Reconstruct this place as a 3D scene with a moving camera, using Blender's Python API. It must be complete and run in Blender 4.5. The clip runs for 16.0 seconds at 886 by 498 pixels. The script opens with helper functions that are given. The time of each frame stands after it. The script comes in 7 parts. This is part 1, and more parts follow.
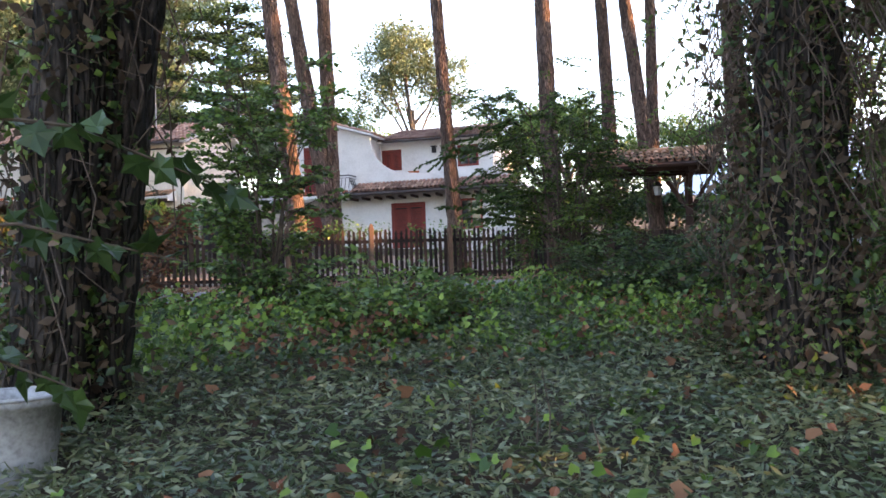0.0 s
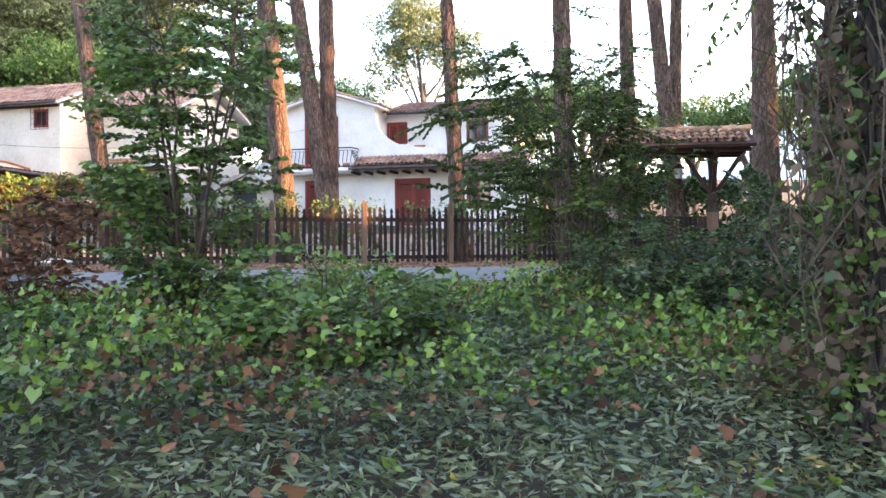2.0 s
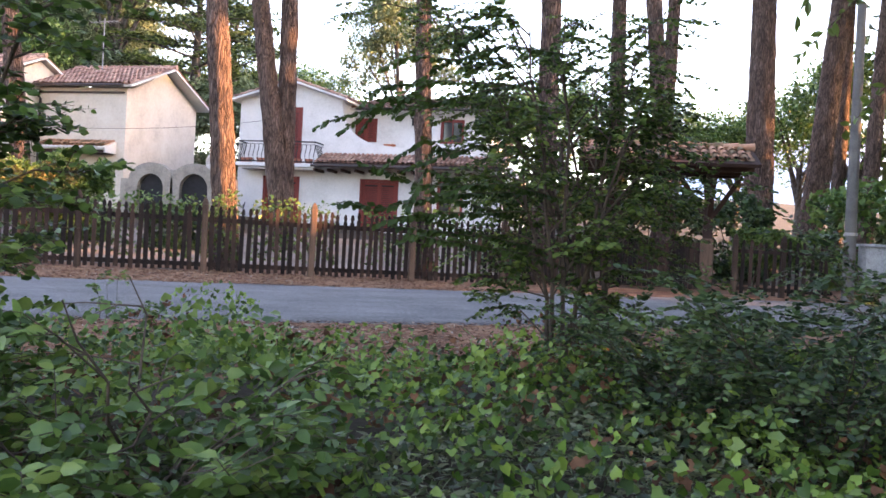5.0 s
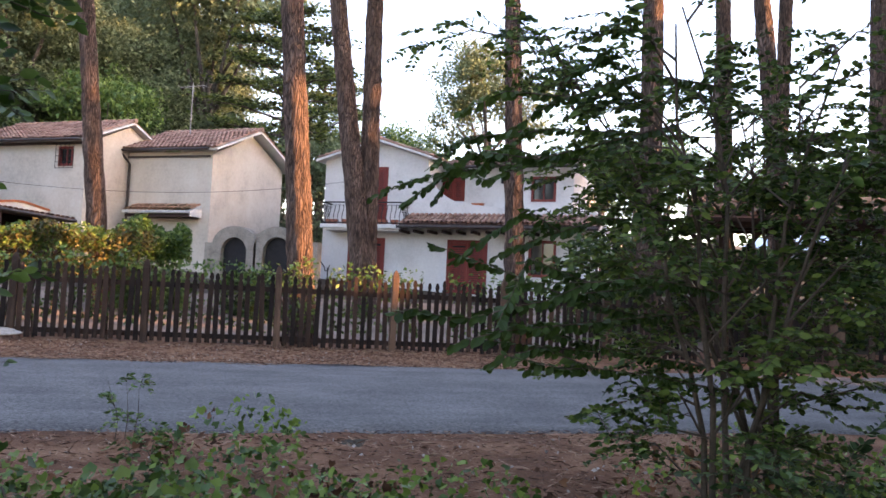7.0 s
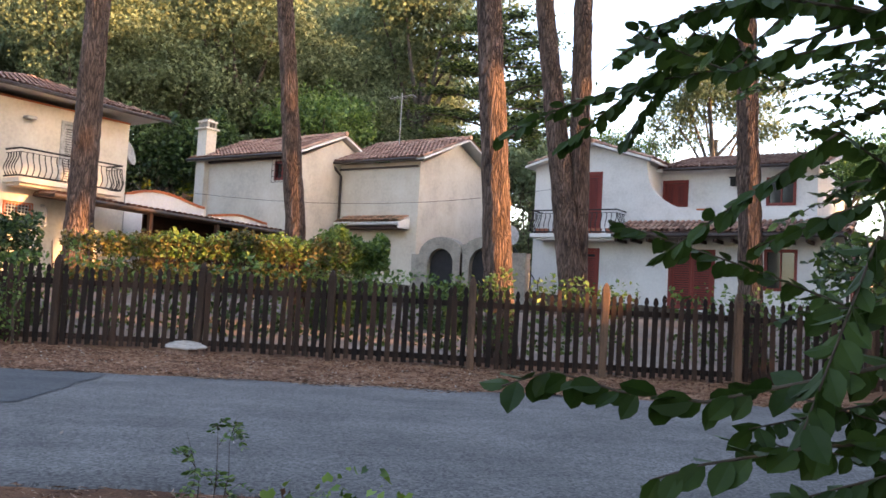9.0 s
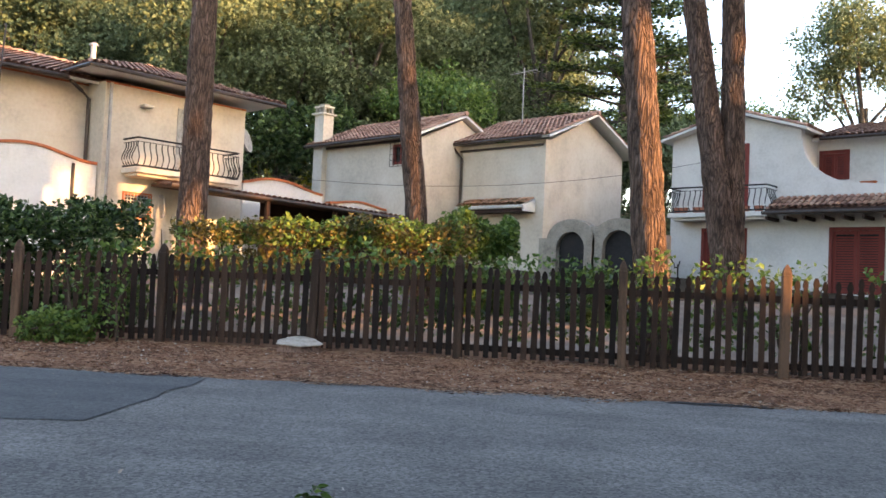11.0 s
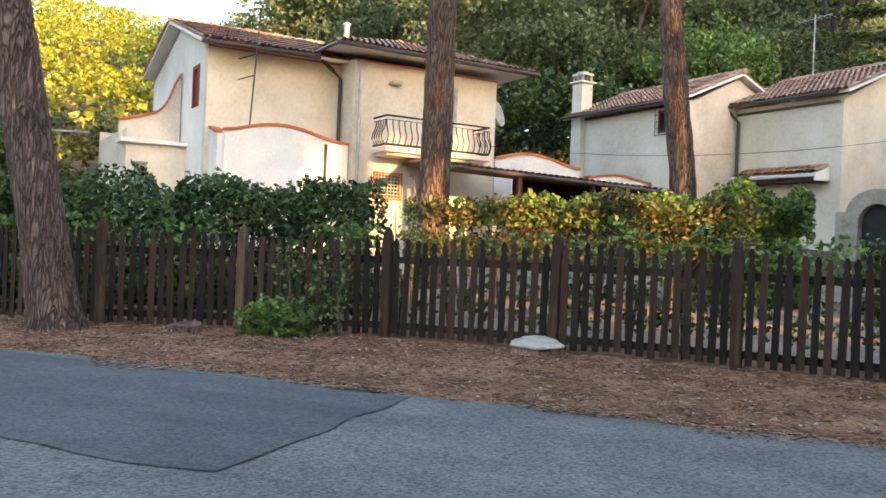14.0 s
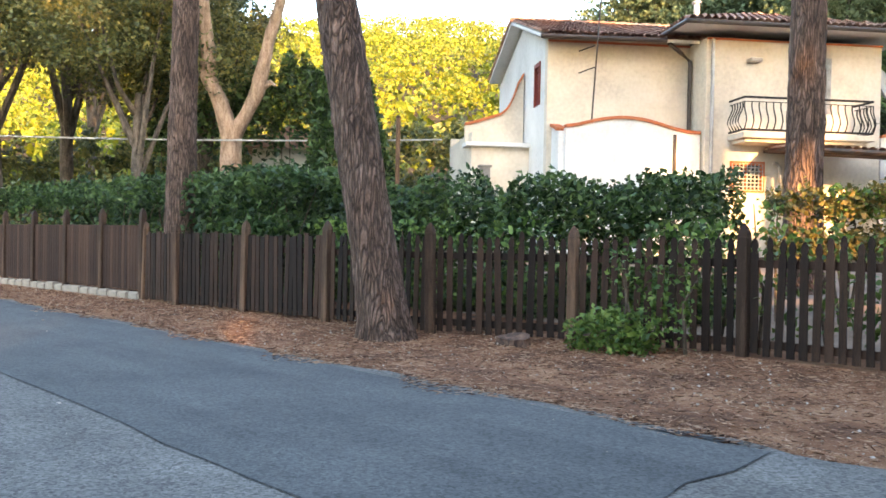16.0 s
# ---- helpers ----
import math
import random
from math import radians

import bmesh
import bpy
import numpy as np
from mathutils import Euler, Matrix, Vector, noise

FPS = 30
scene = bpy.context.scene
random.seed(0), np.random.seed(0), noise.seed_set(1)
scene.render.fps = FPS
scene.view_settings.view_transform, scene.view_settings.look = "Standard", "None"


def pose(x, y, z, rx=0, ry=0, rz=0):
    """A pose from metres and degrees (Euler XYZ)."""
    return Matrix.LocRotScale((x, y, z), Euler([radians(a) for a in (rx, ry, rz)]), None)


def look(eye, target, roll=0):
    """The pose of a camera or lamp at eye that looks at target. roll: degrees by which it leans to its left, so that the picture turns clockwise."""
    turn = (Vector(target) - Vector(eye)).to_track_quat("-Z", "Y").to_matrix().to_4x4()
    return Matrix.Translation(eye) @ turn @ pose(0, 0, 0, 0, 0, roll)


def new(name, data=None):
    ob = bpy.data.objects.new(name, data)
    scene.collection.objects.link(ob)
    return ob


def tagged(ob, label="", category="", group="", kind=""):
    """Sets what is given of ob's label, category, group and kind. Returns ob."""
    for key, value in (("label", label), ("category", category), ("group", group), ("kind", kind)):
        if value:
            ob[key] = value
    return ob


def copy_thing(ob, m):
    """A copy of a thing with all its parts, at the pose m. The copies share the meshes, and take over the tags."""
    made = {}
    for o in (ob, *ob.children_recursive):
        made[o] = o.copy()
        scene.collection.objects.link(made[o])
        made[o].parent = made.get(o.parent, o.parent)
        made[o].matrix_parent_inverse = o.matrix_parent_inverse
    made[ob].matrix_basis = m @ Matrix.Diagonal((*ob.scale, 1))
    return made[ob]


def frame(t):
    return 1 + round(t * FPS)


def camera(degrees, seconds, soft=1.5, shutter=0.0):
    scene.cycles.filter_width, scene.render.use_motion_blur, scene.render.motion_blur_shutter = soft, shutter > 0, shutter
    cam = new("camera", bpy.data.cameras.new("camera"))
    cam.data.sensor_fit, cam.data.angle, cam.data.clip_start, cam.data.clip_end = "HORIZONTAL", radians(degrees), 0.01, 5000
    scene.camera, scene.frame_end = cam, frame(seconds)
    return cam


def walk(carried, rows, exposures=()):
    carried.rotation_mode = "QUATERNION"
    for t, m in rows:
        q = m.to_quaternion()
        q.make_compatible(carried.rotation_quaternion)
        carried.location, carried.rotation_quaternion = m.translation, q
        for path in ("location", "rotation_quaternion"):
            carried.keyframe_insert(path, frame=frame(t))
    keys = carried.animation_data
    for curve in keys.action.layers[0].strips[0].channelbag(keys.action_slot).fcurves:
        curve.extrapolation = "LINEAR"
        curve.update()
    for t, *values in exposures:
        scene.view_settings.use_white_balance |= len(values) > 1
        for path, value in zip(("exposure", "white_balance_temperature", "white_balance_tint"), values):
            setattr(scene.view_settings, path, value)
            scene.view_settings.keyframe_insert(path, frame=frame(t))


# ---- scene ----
EXPOSURE = 2.9
cam = camera(54.0, 16.0, soft=1.6)
PATH = [
    (0, (1.785, 0.212, 1.575), (1.264, 2.142, 1.625), -2.1),
    (0.5, (1.829, 0.8, 1.625), (1.303, 2.73, 1.664), -1.5),
    (1, (1.739, 1.333, 1.61), (1.199, 3.259, 1.635), -0.4),
    (1.5, (1.604, 1.819, 1.686), (1.06, 3.743, 1.686), -0.6),
    (2, (1.549, 2.311, 1.736), (1.002, 4.234, 1.733), -0.3),
    (2.5, (1.456, 2.735, 1.779), (0.912, 4.66, 1.775), 0.6),
    (3, (1.36, 3.117, 1.871), (0.879, 5.059, 1.869), 0.8),
    (3.2, (1.362, 3.297, 1.865), (0.943, 5.252, 1.864), 0.6),
    (5.3, (0.837, 5.537, 2.109), (0.347, 7.476, 2.111), 3.2),
    (5.5, (0.739, 5.757, 2.122), (0.226, 7.691, 2.115), 2.6),
    (6, (0.646, 6.258, 2.237), (0.083, 8.177, 2.227), 1.9),
    (6.5, (0.528, 6.662, 2.331), (-0.076, 8.568, 2.319), 1.6),
    (7, (0.432, 6.969, 2.397), (-0.252, 8.844, 2.518), 2.7),
    (7.5, (0.216, 7.7, 2.413), (-0.646, 9.499, 2.566), 3.3),
    (8, (0.078, 8.28, 2.387), (-0.99, 9.965, 2.53), 3.7),
    (8.5, (-0.115, 8.762, 2.429), (-1.244, 10.408, 2.564), 4.3),
    (9, (-0.279, 9.089, 2.464), (-1.408, 10.735, 2.589), 3.2),
    (9.5, (-0.615, 9.519, 2.424), (-1.762, 11.152, 2.55), 3.6),
    (10, (-0.771, 9.925, 2.46), (-2.06, 11.449, 2.576), 3.2),
    (10.2, (-0.98, 10.082, 2.466), (-2.308, 11.573, 2.578), 3.6),
    (12.3, (-2.374, 11.331, 2.554), (-3.713, 12.816, 2.589), 1.5),
    (12.5, (-2.419, 11.501, 2.588), (-3.771, 12.974, 2.632), 2.5),
    (13, (-2.601, 11.793, 2.641), (-3.968, 13.252, 2.672), 2.8),
    (13.5, (-2.866, 12.136, 2.671), (-4.456, 13.349, 2.687), 2.6),
    (13.8, (-3.133, 12.369, 2.665), (-4.835, 13.419, 2.671), 2.6),
    (14, (-3.341, 12.343, 2.667), (-5.067, 13.354, 2.668), 2.4),
    (14.5, (-3.612, 12.635, 2.726), (-5.452, 13.419, 2.723), 1.1),
    (15, (-3.976, 12.798, 2.71), (-5.911, 13.303, 2.702), 1.3),
    (15.5, (-4.29, 12.946, 2.695), (-6.249, 13.35, 2.687), 1.7),
    (16, (-4.749, 13.168, 2.733), (-6.733, 13.416, 2.706), 1.1),
]
walk(cam, [(t, look(eye, target, roll)) for t, eye, target, roll in PATH], exposures=[(t, EXPOSURE + e, k, c) for t, e, k, c in ((0.0, 0.35, 7000, 26), (0.5, 0.88, 7000, 29), (1.0, 0.9, 7000, 26), (2.0, 1.05, 7000, 24), (2.5, 0.95, 7000, 22), (3.2, 0.65, 7000, 22), (5.5, 0.7, 7150, 33), (7.0, 0.15, 7100, 30), (7.5, -0.2, 7100, 26), (9.0, 0.02, 7150, 24), (9.6, 0.0, 7150, 23), (10.2, -0.28, 7100, 20), (12.3, 0.5, 7550, 18), (13.0, 0.25, 7550, 18), (13.4, -0.08, 7600, 17), (13.7, -0.05, 7400, 15), (14.0, 0.2, 7200, 14), (15.0, 0.22, 7050, 12), (16.0, 0.55, 6950, 12))])

# ---- world and sun ----
SUN_DIR = Vector((1.0, 0.12, 0.25)).normalized()      # from the place towards the low evening sun
world = bpy.data.worlds.new("evening_sky")
scene.world = world
world.use_nodes = True
wn = world.node_tree
sky = wn.nodes.new("ShaderNodeTexSky")
sky.sky_type = "NISHITA"
sky.sun_disc = False
sky.sun_elevation = math.asin(SUN_DIR.z)
sky.sun_rotation = math.atan2(SUN_DIR.x, SUN_DIR.y)
sky.air_density, sky.dust_density, sky.ozone_density = 1.0, 1.4, 1.0
wn.nodes["Background"].inputs["Strength"].default_value = 0.15
wn.links.new(sky.outputs[0], wn.nodes["Background"].inputs["Color"])
sun = new("sun", bpy.data.lights.new("sun", "SUN"))
sun.data.energy, sun.data.angle, sun.data.color = 2.5, radians(0.6), (1.0, 0.56, 0.23)
sun.rotation_euler = SUN_DIR.to_track_quat("Z", "Y").to_euler()


# ---- materials ----
def material(name, colours, rough=0.85, scale=2.0, fine=40.0, bump=0.3, metal=0.0, vary=0.0, stretch=(1, 1, 1), spec=0.3, through_light=0.0, island=0.0, detail=6.0):
    """A surface of two or three colours mixed by coarse and fine noise, with relief; vary: spread from piece to piece."""
    m = bpy.data.materials.new(name)
    m.use_nodes = True
    t = m.node_tree
    n, li = t.nodes, t.links
    b = n["Principled BSDF"]
    b.inputs["Roughness"].default_value = rough
    b.inputs["Metallic"].default_value = metal
    b.inputs["Specular IOR Level"].default_value = spec
    co = n.new("ShaderNodeTexCoord")
    mp = n.new("ShaderNodeMapping")
    mp.inputs["Scale"].default_value = stretch
    li.new(co.outputs["Object"], mp.inputs["Vector"])
    big = n.new("ShaderNodeTexNoise")
    big.inputs["Scale"].default_value, big.inputs["Detail"].default_value, big.inputs["Roughness"].default_value = scale, detail, 0.65
    small = n.new("ShaderNodeTexNoise")
    small.inputs["Scale"].default_value, small.inputs["Detail"].default_value = fine, 4.0
    for k in (big, small):
        li.new(mp.outputs[0], k.inputs["Vector"])
    ramp = n.new("ShaderNodeValToRGB")
    el = ramp.color_ramp.elements
    el[0].position, el[1].position = 0.3, 0.7
    el[0].color, el[1].color = (*colours[0], 1), (*colours[-1], 1)
    if len(colours) == 3:
        e = el.new(0.5)
        e.color = (*colours[1], 1)
    addn = n.new("ShaderNodeMath")
    addn.operation = "MULTIPLY_ADD"
    li.new(small.outputs[0], addn.inputs[0])
    addn.inputs[1].default_value = 0.45
    off = n.new("ShaderNodeMath")
    off.operation = "ADD"
    off.inputs[1].default_value = -0.225
    li.new(big.outputs[0], off.inputs[0])
    li.new(off.outputs[0], addn.inputs[2])
    last = addn.outputs[0]
    if vary or island:
        src = n.new("ShaderNodeNewGeometry").outputs["Random Per Island"] if island else n.new("ShaderNodeObjectInfo").outputs["Random"]
        v = n.new("ShaderNodeMath")
        v.operation = "MULTIPLY_ADD"
        li.new(src, v.inputs[0])
        v.inputs[1].default_value = island or vary
        v2 = n.new("ShaderNodeMath")
        v2.operation = "SUBTRACT"
        v2.inputs[1].default_value = (island or vary) / 2
        li.new(last, v2.inputs[0])
        li.new(v2.outputs[0], v.inputs[2])
        last = v.outputs[0]
    li.new(last, ramp.inputs[0])
    li.new(ramp.outputs[0], b.inputs["Base Color"])
    if bump:
        bp = n.new("ShaderNodeBump")
        bp.inputs["Strength"].default_value, bp.inputs["Distance"].default_value = bump, 0.02
        mixh = n.new("ShaderNodeMath")
        mixh.operation = "MULTIPLY_ADD"
        mixh.inputs[1].default_value = 0.5
        li.new(small.outputs[0], mixh.inputs[0])
        li.new(big.outputs[0], mixh.inputs[2])
        li.new(mixh.outputs[0], bp.inputs["Height"])
        li.new(bp.outputs[0], b.inputs["Normal"])
    if through_light:
        tr = n.new("ShaderNodeBsdfTranslucent")
        li.new(ramp.outputs[0], tr.inputs["Color"])
        mx = n.new("ShaderNodeMixShader")
        mx.inputs[0].default_value = through_light
        li.new(b.outputs[0], mx.inputs[1])
        li.new(tr.outputs[0], mx.inputs[2])
        li.new(mx.outputs[0], n["Material Output"].inputs["Surface"])
    return m


def leafy(name, dark, mid, light, rough=0.45, spec=0.35, spread=0.5):
    return material(name, (dark, mid, light), rough, 0.9, 9.0, 0.0, island=spread, spec=spec, through_light=0.28)


M_PLASTER = material("cream_plaster", ((0.50, 0.44, 0.36), (0.61, 0.54, 0.445), (0.67, 0.61, 0.52)), 0.95, 0.7, 9.0, 0.35)
M_WHITE = material("white_roughcast", ((0.58, 0.56, 0.53), (0.68, 0.66, 0.63), (0.74, 0.72, 0.69)), 0.95, 0.8, 11.0, 0.5)
M_TILE = material("terracotta_tile", ((0.20, 0.11, 0.08), (0.36, 0.20, 0.14), (0.46, 0.30, 0.22)), 0.9, 1.6, 14.0, 0.3, island=0.35)
M_TILE_MOSS = material("mossy_terracotta", ((0.15, 0.11, 0.06), (0.38, 0.20, 0.12), (0.50, 0.28, 0.17)), 0.9, 1.8, 14.0, 0.3, island=0.4)
M_TRIM = material("terracotta_trim", ((0.36, 0.10, 0.04), (0.50, 0.16, 0.07)), 0.85, 3.0, 30.0, 0.2)
M_SHUTTER = material("red_brown_paint", ((0.16, 0.028, 0.022), (0.22, 0.04, 0.03)), 0.6, 3.0, 50.0, 0.1, stretch=(1, 1, 0.2))
M_FENCE = material("weathered_dark_wood", ((0.0105, 0.0066, 0.0052), (0.022, 0.0128, 0.009), (0.054, 0.030, 0.020)), 0.9, 3.0, 60.0, 0.5, vary=0.45, stretch=(3, 3, 0.3))
M_POST = material("weathered_post_wood", ((0.030, 0.018, 0.0125), (0.070, 0.043, 0.029), (0.145, 0.088, 0.057)), 0.9, 3.0, 50.0, 0.5, vary=0.4, stretch=(3, 3, 0.3))
M_BEAM = material("dark_stained_beam", ((0.020, 0.010, 0.007), (0.05, 0.024, 0.016)), 0.75, 3.0, 40.0, 0.3, stretch=(1, 1, 1))
def bark(name, crack, plate, pale, scale=9.5):
    """Plated bark: long dark fissures between scaly plates."""
    m = material(name, (crack, plate, pale), 0.95, 3.0, 34.0, 0.5, stretch=(1.5, 1.5, 0.6))
    n, li = m.node_tree.nodes, m.node_tree.links
    b = n["Principled BSDF"]
    co = n.new("ShaderNodeTexCoord")
    mp = n.new("ShaderNodeMapping")
    mp.inputs["Scale"].default_value = (1.0, 1.0, 0.14)
    wob = n.new("ShaderNodeTexNoise")
    wob.inputs["Scale"].default_value = 5.0
    add = n.new("ShaderNodeMixRGB")
    add.blend_type, add.inputs[0].default_value = "ADD", 0.28
    li.new(co.outputs["Object"], mp.inputs["Vector"])
    li.new(mp.outputs[0], add.inputs[1])
    li.new(wob.outputs["Color"], add.inputs[2])
    li.new(mp.outputs[0], wob.inputs["Vector"])
    vo = n.new("ShaderNodeTexVoronoi")
    vo.feature = "DISTANCE_TO_EDGE"
    vo.inputs["Scale"].default_value = scale
    li.new(add.outputs[0], vo.inputs["Vector"])
    rp = n.new("ShaderNodeValToRGB")
    rp.color_ramp.elements[0].position, rp.color_ramp.elements[1].position = 0.0, 0.24
    li.new(vo.outputs["Distance"], rp.inputs[0])
    mx = n.new("ShaderNodeMixRGB")
    mx.blend_type, mx.inputs[0].default_value = "MULTIPLY", 0.68
    src = b.inputs["Base Color"].links[0].from_socket
    li.new(src, mx.inputs[1])
    li.new(rp.outputs[0], mx.inputs[2])
    li.new(mx.outputs[0], b.inputs["Base Color"])
    bp = n.new("ShaderNodeBump")
    bp.inputs["Strength"].default_value, bp.inputs["Distance"].default_value = 0.9, 0.05
    li.new(rp.outputs[0], bp.inputs["Height"])
    li.new(b.inputs["Normal"].links[0].from_socket, bp.inputs["Normal"])
    li.new(bp.outputs[0], b.inputs["Normal"])
    return m


M_BARK = bark("pine_bark", (0.085, 0.054, 0.041), (0.165, 0.106, 0.081), (0.26, 0.178, 0.14), 17.0)
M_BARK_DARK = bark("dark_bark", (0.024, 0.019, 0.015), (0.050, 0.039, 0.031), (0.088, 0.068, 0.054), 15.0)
M_BARK_OLD = material("old_bark", ((0.028, 0.020, 0.017), (0.12, 0.072, 0.052), (0.27, 0.165, 0.115)), 0.95, 5.0, 30.0, 0.9, stretch=(1.6, 1.6, 0.4), detail=8.0)
M_BARK_GREY = material("grey_bark", ((0.035, 0.030, 0.026), (0.09, 0.075, 0.062), (0.17, 0.145, 0.12)), 0.95, 4.0, 26.0, 0.8, stretch=(1.4, 1.4, 0.5))
M_NEEDLE = material("dry_needles", ((0.055, 0.024, 0.013), (0.22, 0.11, 0.062), (0.42, 0.27, 0.18)), 0.9, 3.0, 20.0, 0.0, island=0.9)
M_STRAW = material("dry_creeper", ((0.045, 0.032, 0.023), (0.11, 0.080, 0.058)), 0.9, 6.0, 60.0, 0.2)
M_TWIG = material("twig_bark", ((0.05, 0.038, 0.028), (0.12, 0.09, 0.065)), 0.9, 6.0, 60.0, 0.3)
def gritty(m, amount, turn=0.6435):
    """Adds stone speckle and long tyre-worn streaks along the lane to an asphalt."""
    n, li = m.node_tree.nodes, m.node_tree.links
    b = n["Principled BSDF"]
    co = n.new("ShaderNodeTexCoord")
    vo = n.new("ShaderNodeTexVoronoi")
    vo.inputs["Scale"].default_value = 52.0
    li.new(co.outputs["Object"], vo.inputs["Vector"])
    mp = n.new("ShaderNodeMapping")
    mp.vector_type = "TEXTURE"
    mp.inputs["Rotation"].default_value = (0, 0, turn)
    mp.inputs["Scale"].default_value = (3.0, 0.35, 1.0)
    li.new(co.outputs["Object"], mp.inputs["Vector"])
    st = n.new("ShaderNodeTexNoise")
    st.inputs["Scale"].default_value, st.inputs["Detail"].default_value = 1.0, 6.0
    li.new(mp.outputs[0], st.inputs["Vector"])
    rp = n.new("ShaderNodeValToRGB")
    rp.color_ramp.elements[0].position, rp.color_ramp.elements[1].position = 0.36, 0.60
    rp.color_ramp.elements[0].color = (0.83, 0.83, 0.84, 1)
    li.new(st.outputs[0], rp.inputs[0])
    sp = n.new("ShaderNodeValToRGB")
    sp.color_ramp.elements[0].color, sp.color_ramp.elements[1].color = (1 - amount, 1 - amount, 1 - amount, 1), (1 + amount, 1 + amount, 1 + amount, 1)
    li.new(vo.outputs["Color"], sp.inputs[0])
    src = b.inputs["Base Color"].links[0].from_socket
    for tex in (rp, sp):
        mx = n.new("ShaderNodeMixRGB")
        mx.blend_type, mx.inputs[0].default_value = "MULTIPLY", 1.0
        li.new(src, mx.inputs[1])
        li.new(tex.outputs[0], mx.inputs[2])
        src = mx.outputs[0]
    li.new(src, b.inputs["Base Color"])
    return m


M_ASPHALT = material("old_asphalt", ((0.112, 0.107, 0.098), (0.145, 0.138, 0.126), (0.184, 0.176, 0.16)), 0.9, 0.9, 60.0, 0.7)
M_PATCH = material("newer_asphalt", ((0.071, 0.073, 0.073), (0.088, 0.090, 0.089), (0.106, 0.108, 0.105)), 0.9, 0.9, 60.0, 0.6)
gritty(M_ASPHALT, 0.6)
gritty(M_PATCH, 0.45)
M_LITTER = material("pine_needle_litter", ((0.070, 0.030, 0.015), (0.175, 0.078, 0.038), (0.31, 0.165, 0.09)), 1.0, 1.4, 70.0, 1.0, detail=9.0)
M_SOIL = material("woodland_soil", ((0.022, 0.016, 0.010), (0.045, 0.034, 0.02), (0.07, 0.055, 0.035)), 1.0, 1.5, 20.0, 0.8)
M_YARD = material("sandy_yard", ((0.13, 0.095, 0.07), (0.20, 0.15, 0.112), (0.28, 0.22, 0.17)), 1.0, 0.8, 18.0, 0.5)
M_IRON = material("black_iron", ((0.010, 0.010, 0.010), (0.022, 0.020, 0.019)), 0.6, 8.0, 60.0, 0.1)
M_PIPE = material("brown_pipe", ((0.028, 0.018, 0.014), (0.05, 0.033, 0.026)), 0.5, 4.0, 40.0, 0.05, spec=0.5)
M_ZINC = material("zinc_pipe", ((0.30, 0.29, 0.28), (0.48, 0.46, 0.44)), 0.45, 4.0, 40.0, 0.05, metal=0.7)
M_STONE = material("grey_stone", ((0.20, 0.18, 0.15), (0.30, 0.265, 0.22), (0.38, 0.34, 0.28)), 0.95, 2.5, 20.0, 0.6)
M_CONCRETE = material("pale_concrete", ((0.20, 0.185, 0.165), (0.30, 0.28, 0.25)), 0.95, 3.0, 30.0, 0.4)
# near-black colour that stands for the shade inside openings
M_INNER_SHADE = material("painted_interior_shade", ((0.012, 0.012, 0.014), (0.025, 0.025, 0.028)), 0.7, 3.0, 30.0, 0.0)
M_GLASS = material("window_glass", ((0.015, 0.018, 0.02), (0.03, 0.034, 0.037)), 0.08, 1.0, 10.0, 0.0, spec=0.6)
M_CLAY = material("clay_pot", ((0.30, 0.10, 0.06), (0.42, 0.16, 0.10)), 0.8, 5.0, 40.0, 0.1)
M_PLASTIC = material("dull_white_plastic", ((0.20, 0.20, 0.19), (0.33, 0.33, 0.32), (0.42, 0.42, 0.41)), 0.6, 5.0, 40.0, 0.1)
M_LEAF_OAK = leafy("holm_oak_leaves", (0.072, 0.098, 0.052), (0.14, 0.178, 0.088), (0.21, 0.255, 0.128), 0.6, 0.15, 0.3)
M_LEAF_PINE = leafy("conifer_needles", (0.021, 0.039, 0.010), (0.058, 0.091, 0.023), (0.143, 0.182, 0.039))
# the low sun's gold is put into the hill's leaf colours
M_LEAF_HILL = leafy("sun_gilded_hill_leaves", (0.06, 0.09, 0.008), (0.16, 0.19, 0.014), (0.27, 0.27, 0.022))
M_LEAF_HEDGE = leafy("laurel_hedge_leaves", (0.015, 0.037, 0.011), (0.037, 0.078, 0.022), (0.10, 0.16, 0.048))
M_LEAF_BUSH = leafy("bright_shrub_leaves", (0.040, 0.088, 0.018), (0.088, 0.165, 0.034), (0.18, 0.26, 0.06))
M_LEAF_ELM = leafy("young_elm_leaves", (0.028, 0.066, 0.014), (0.072, 0.142, 0.028), (0.16, 0.25, 0.055))
M_LEAF_YELLOW = leafy("yellowing_leaves", (0.036, 0.048, 0.014), (0.085, 0.088, 0.024), (0.17, 0.13, 0.04))
M_LEAF_OLIVE = leafy("olive_leaves", (0.045, 0.060, 0.020), (0.11, 0.125, 0.04), (0.22, 0.20, 0.06))
M_LEAF_DARK = leafy("dark_privet_leaves", (0.026, 0.054, 0.011), (0.062, 0.11, 0.022), (0.135, 0.195, 0.042), 0.5, 0.18)
M_LEAF_IVY = leafy("ivy_leaves", (0.020, 0.044, 0.012), (0.050, 0.095, 0.022), (0.125, 0.185, 0.038), 0.4)
M_LEAF_GROUND = leafy("ground_cover_leaves", (0.054, 0.082, 0.036), (0.114, 0.145, 0.065), (0.228, 0.242, 0.123), 0.38, 0.6)
M_LEAF_BRAMBLE = leafy("bramble_leaves", (0.034, 0.078, 0.011), (0.11, 0.20, 0.03), (0.21, 0.31, 0.055), 0.42, 0.3, 0.6)
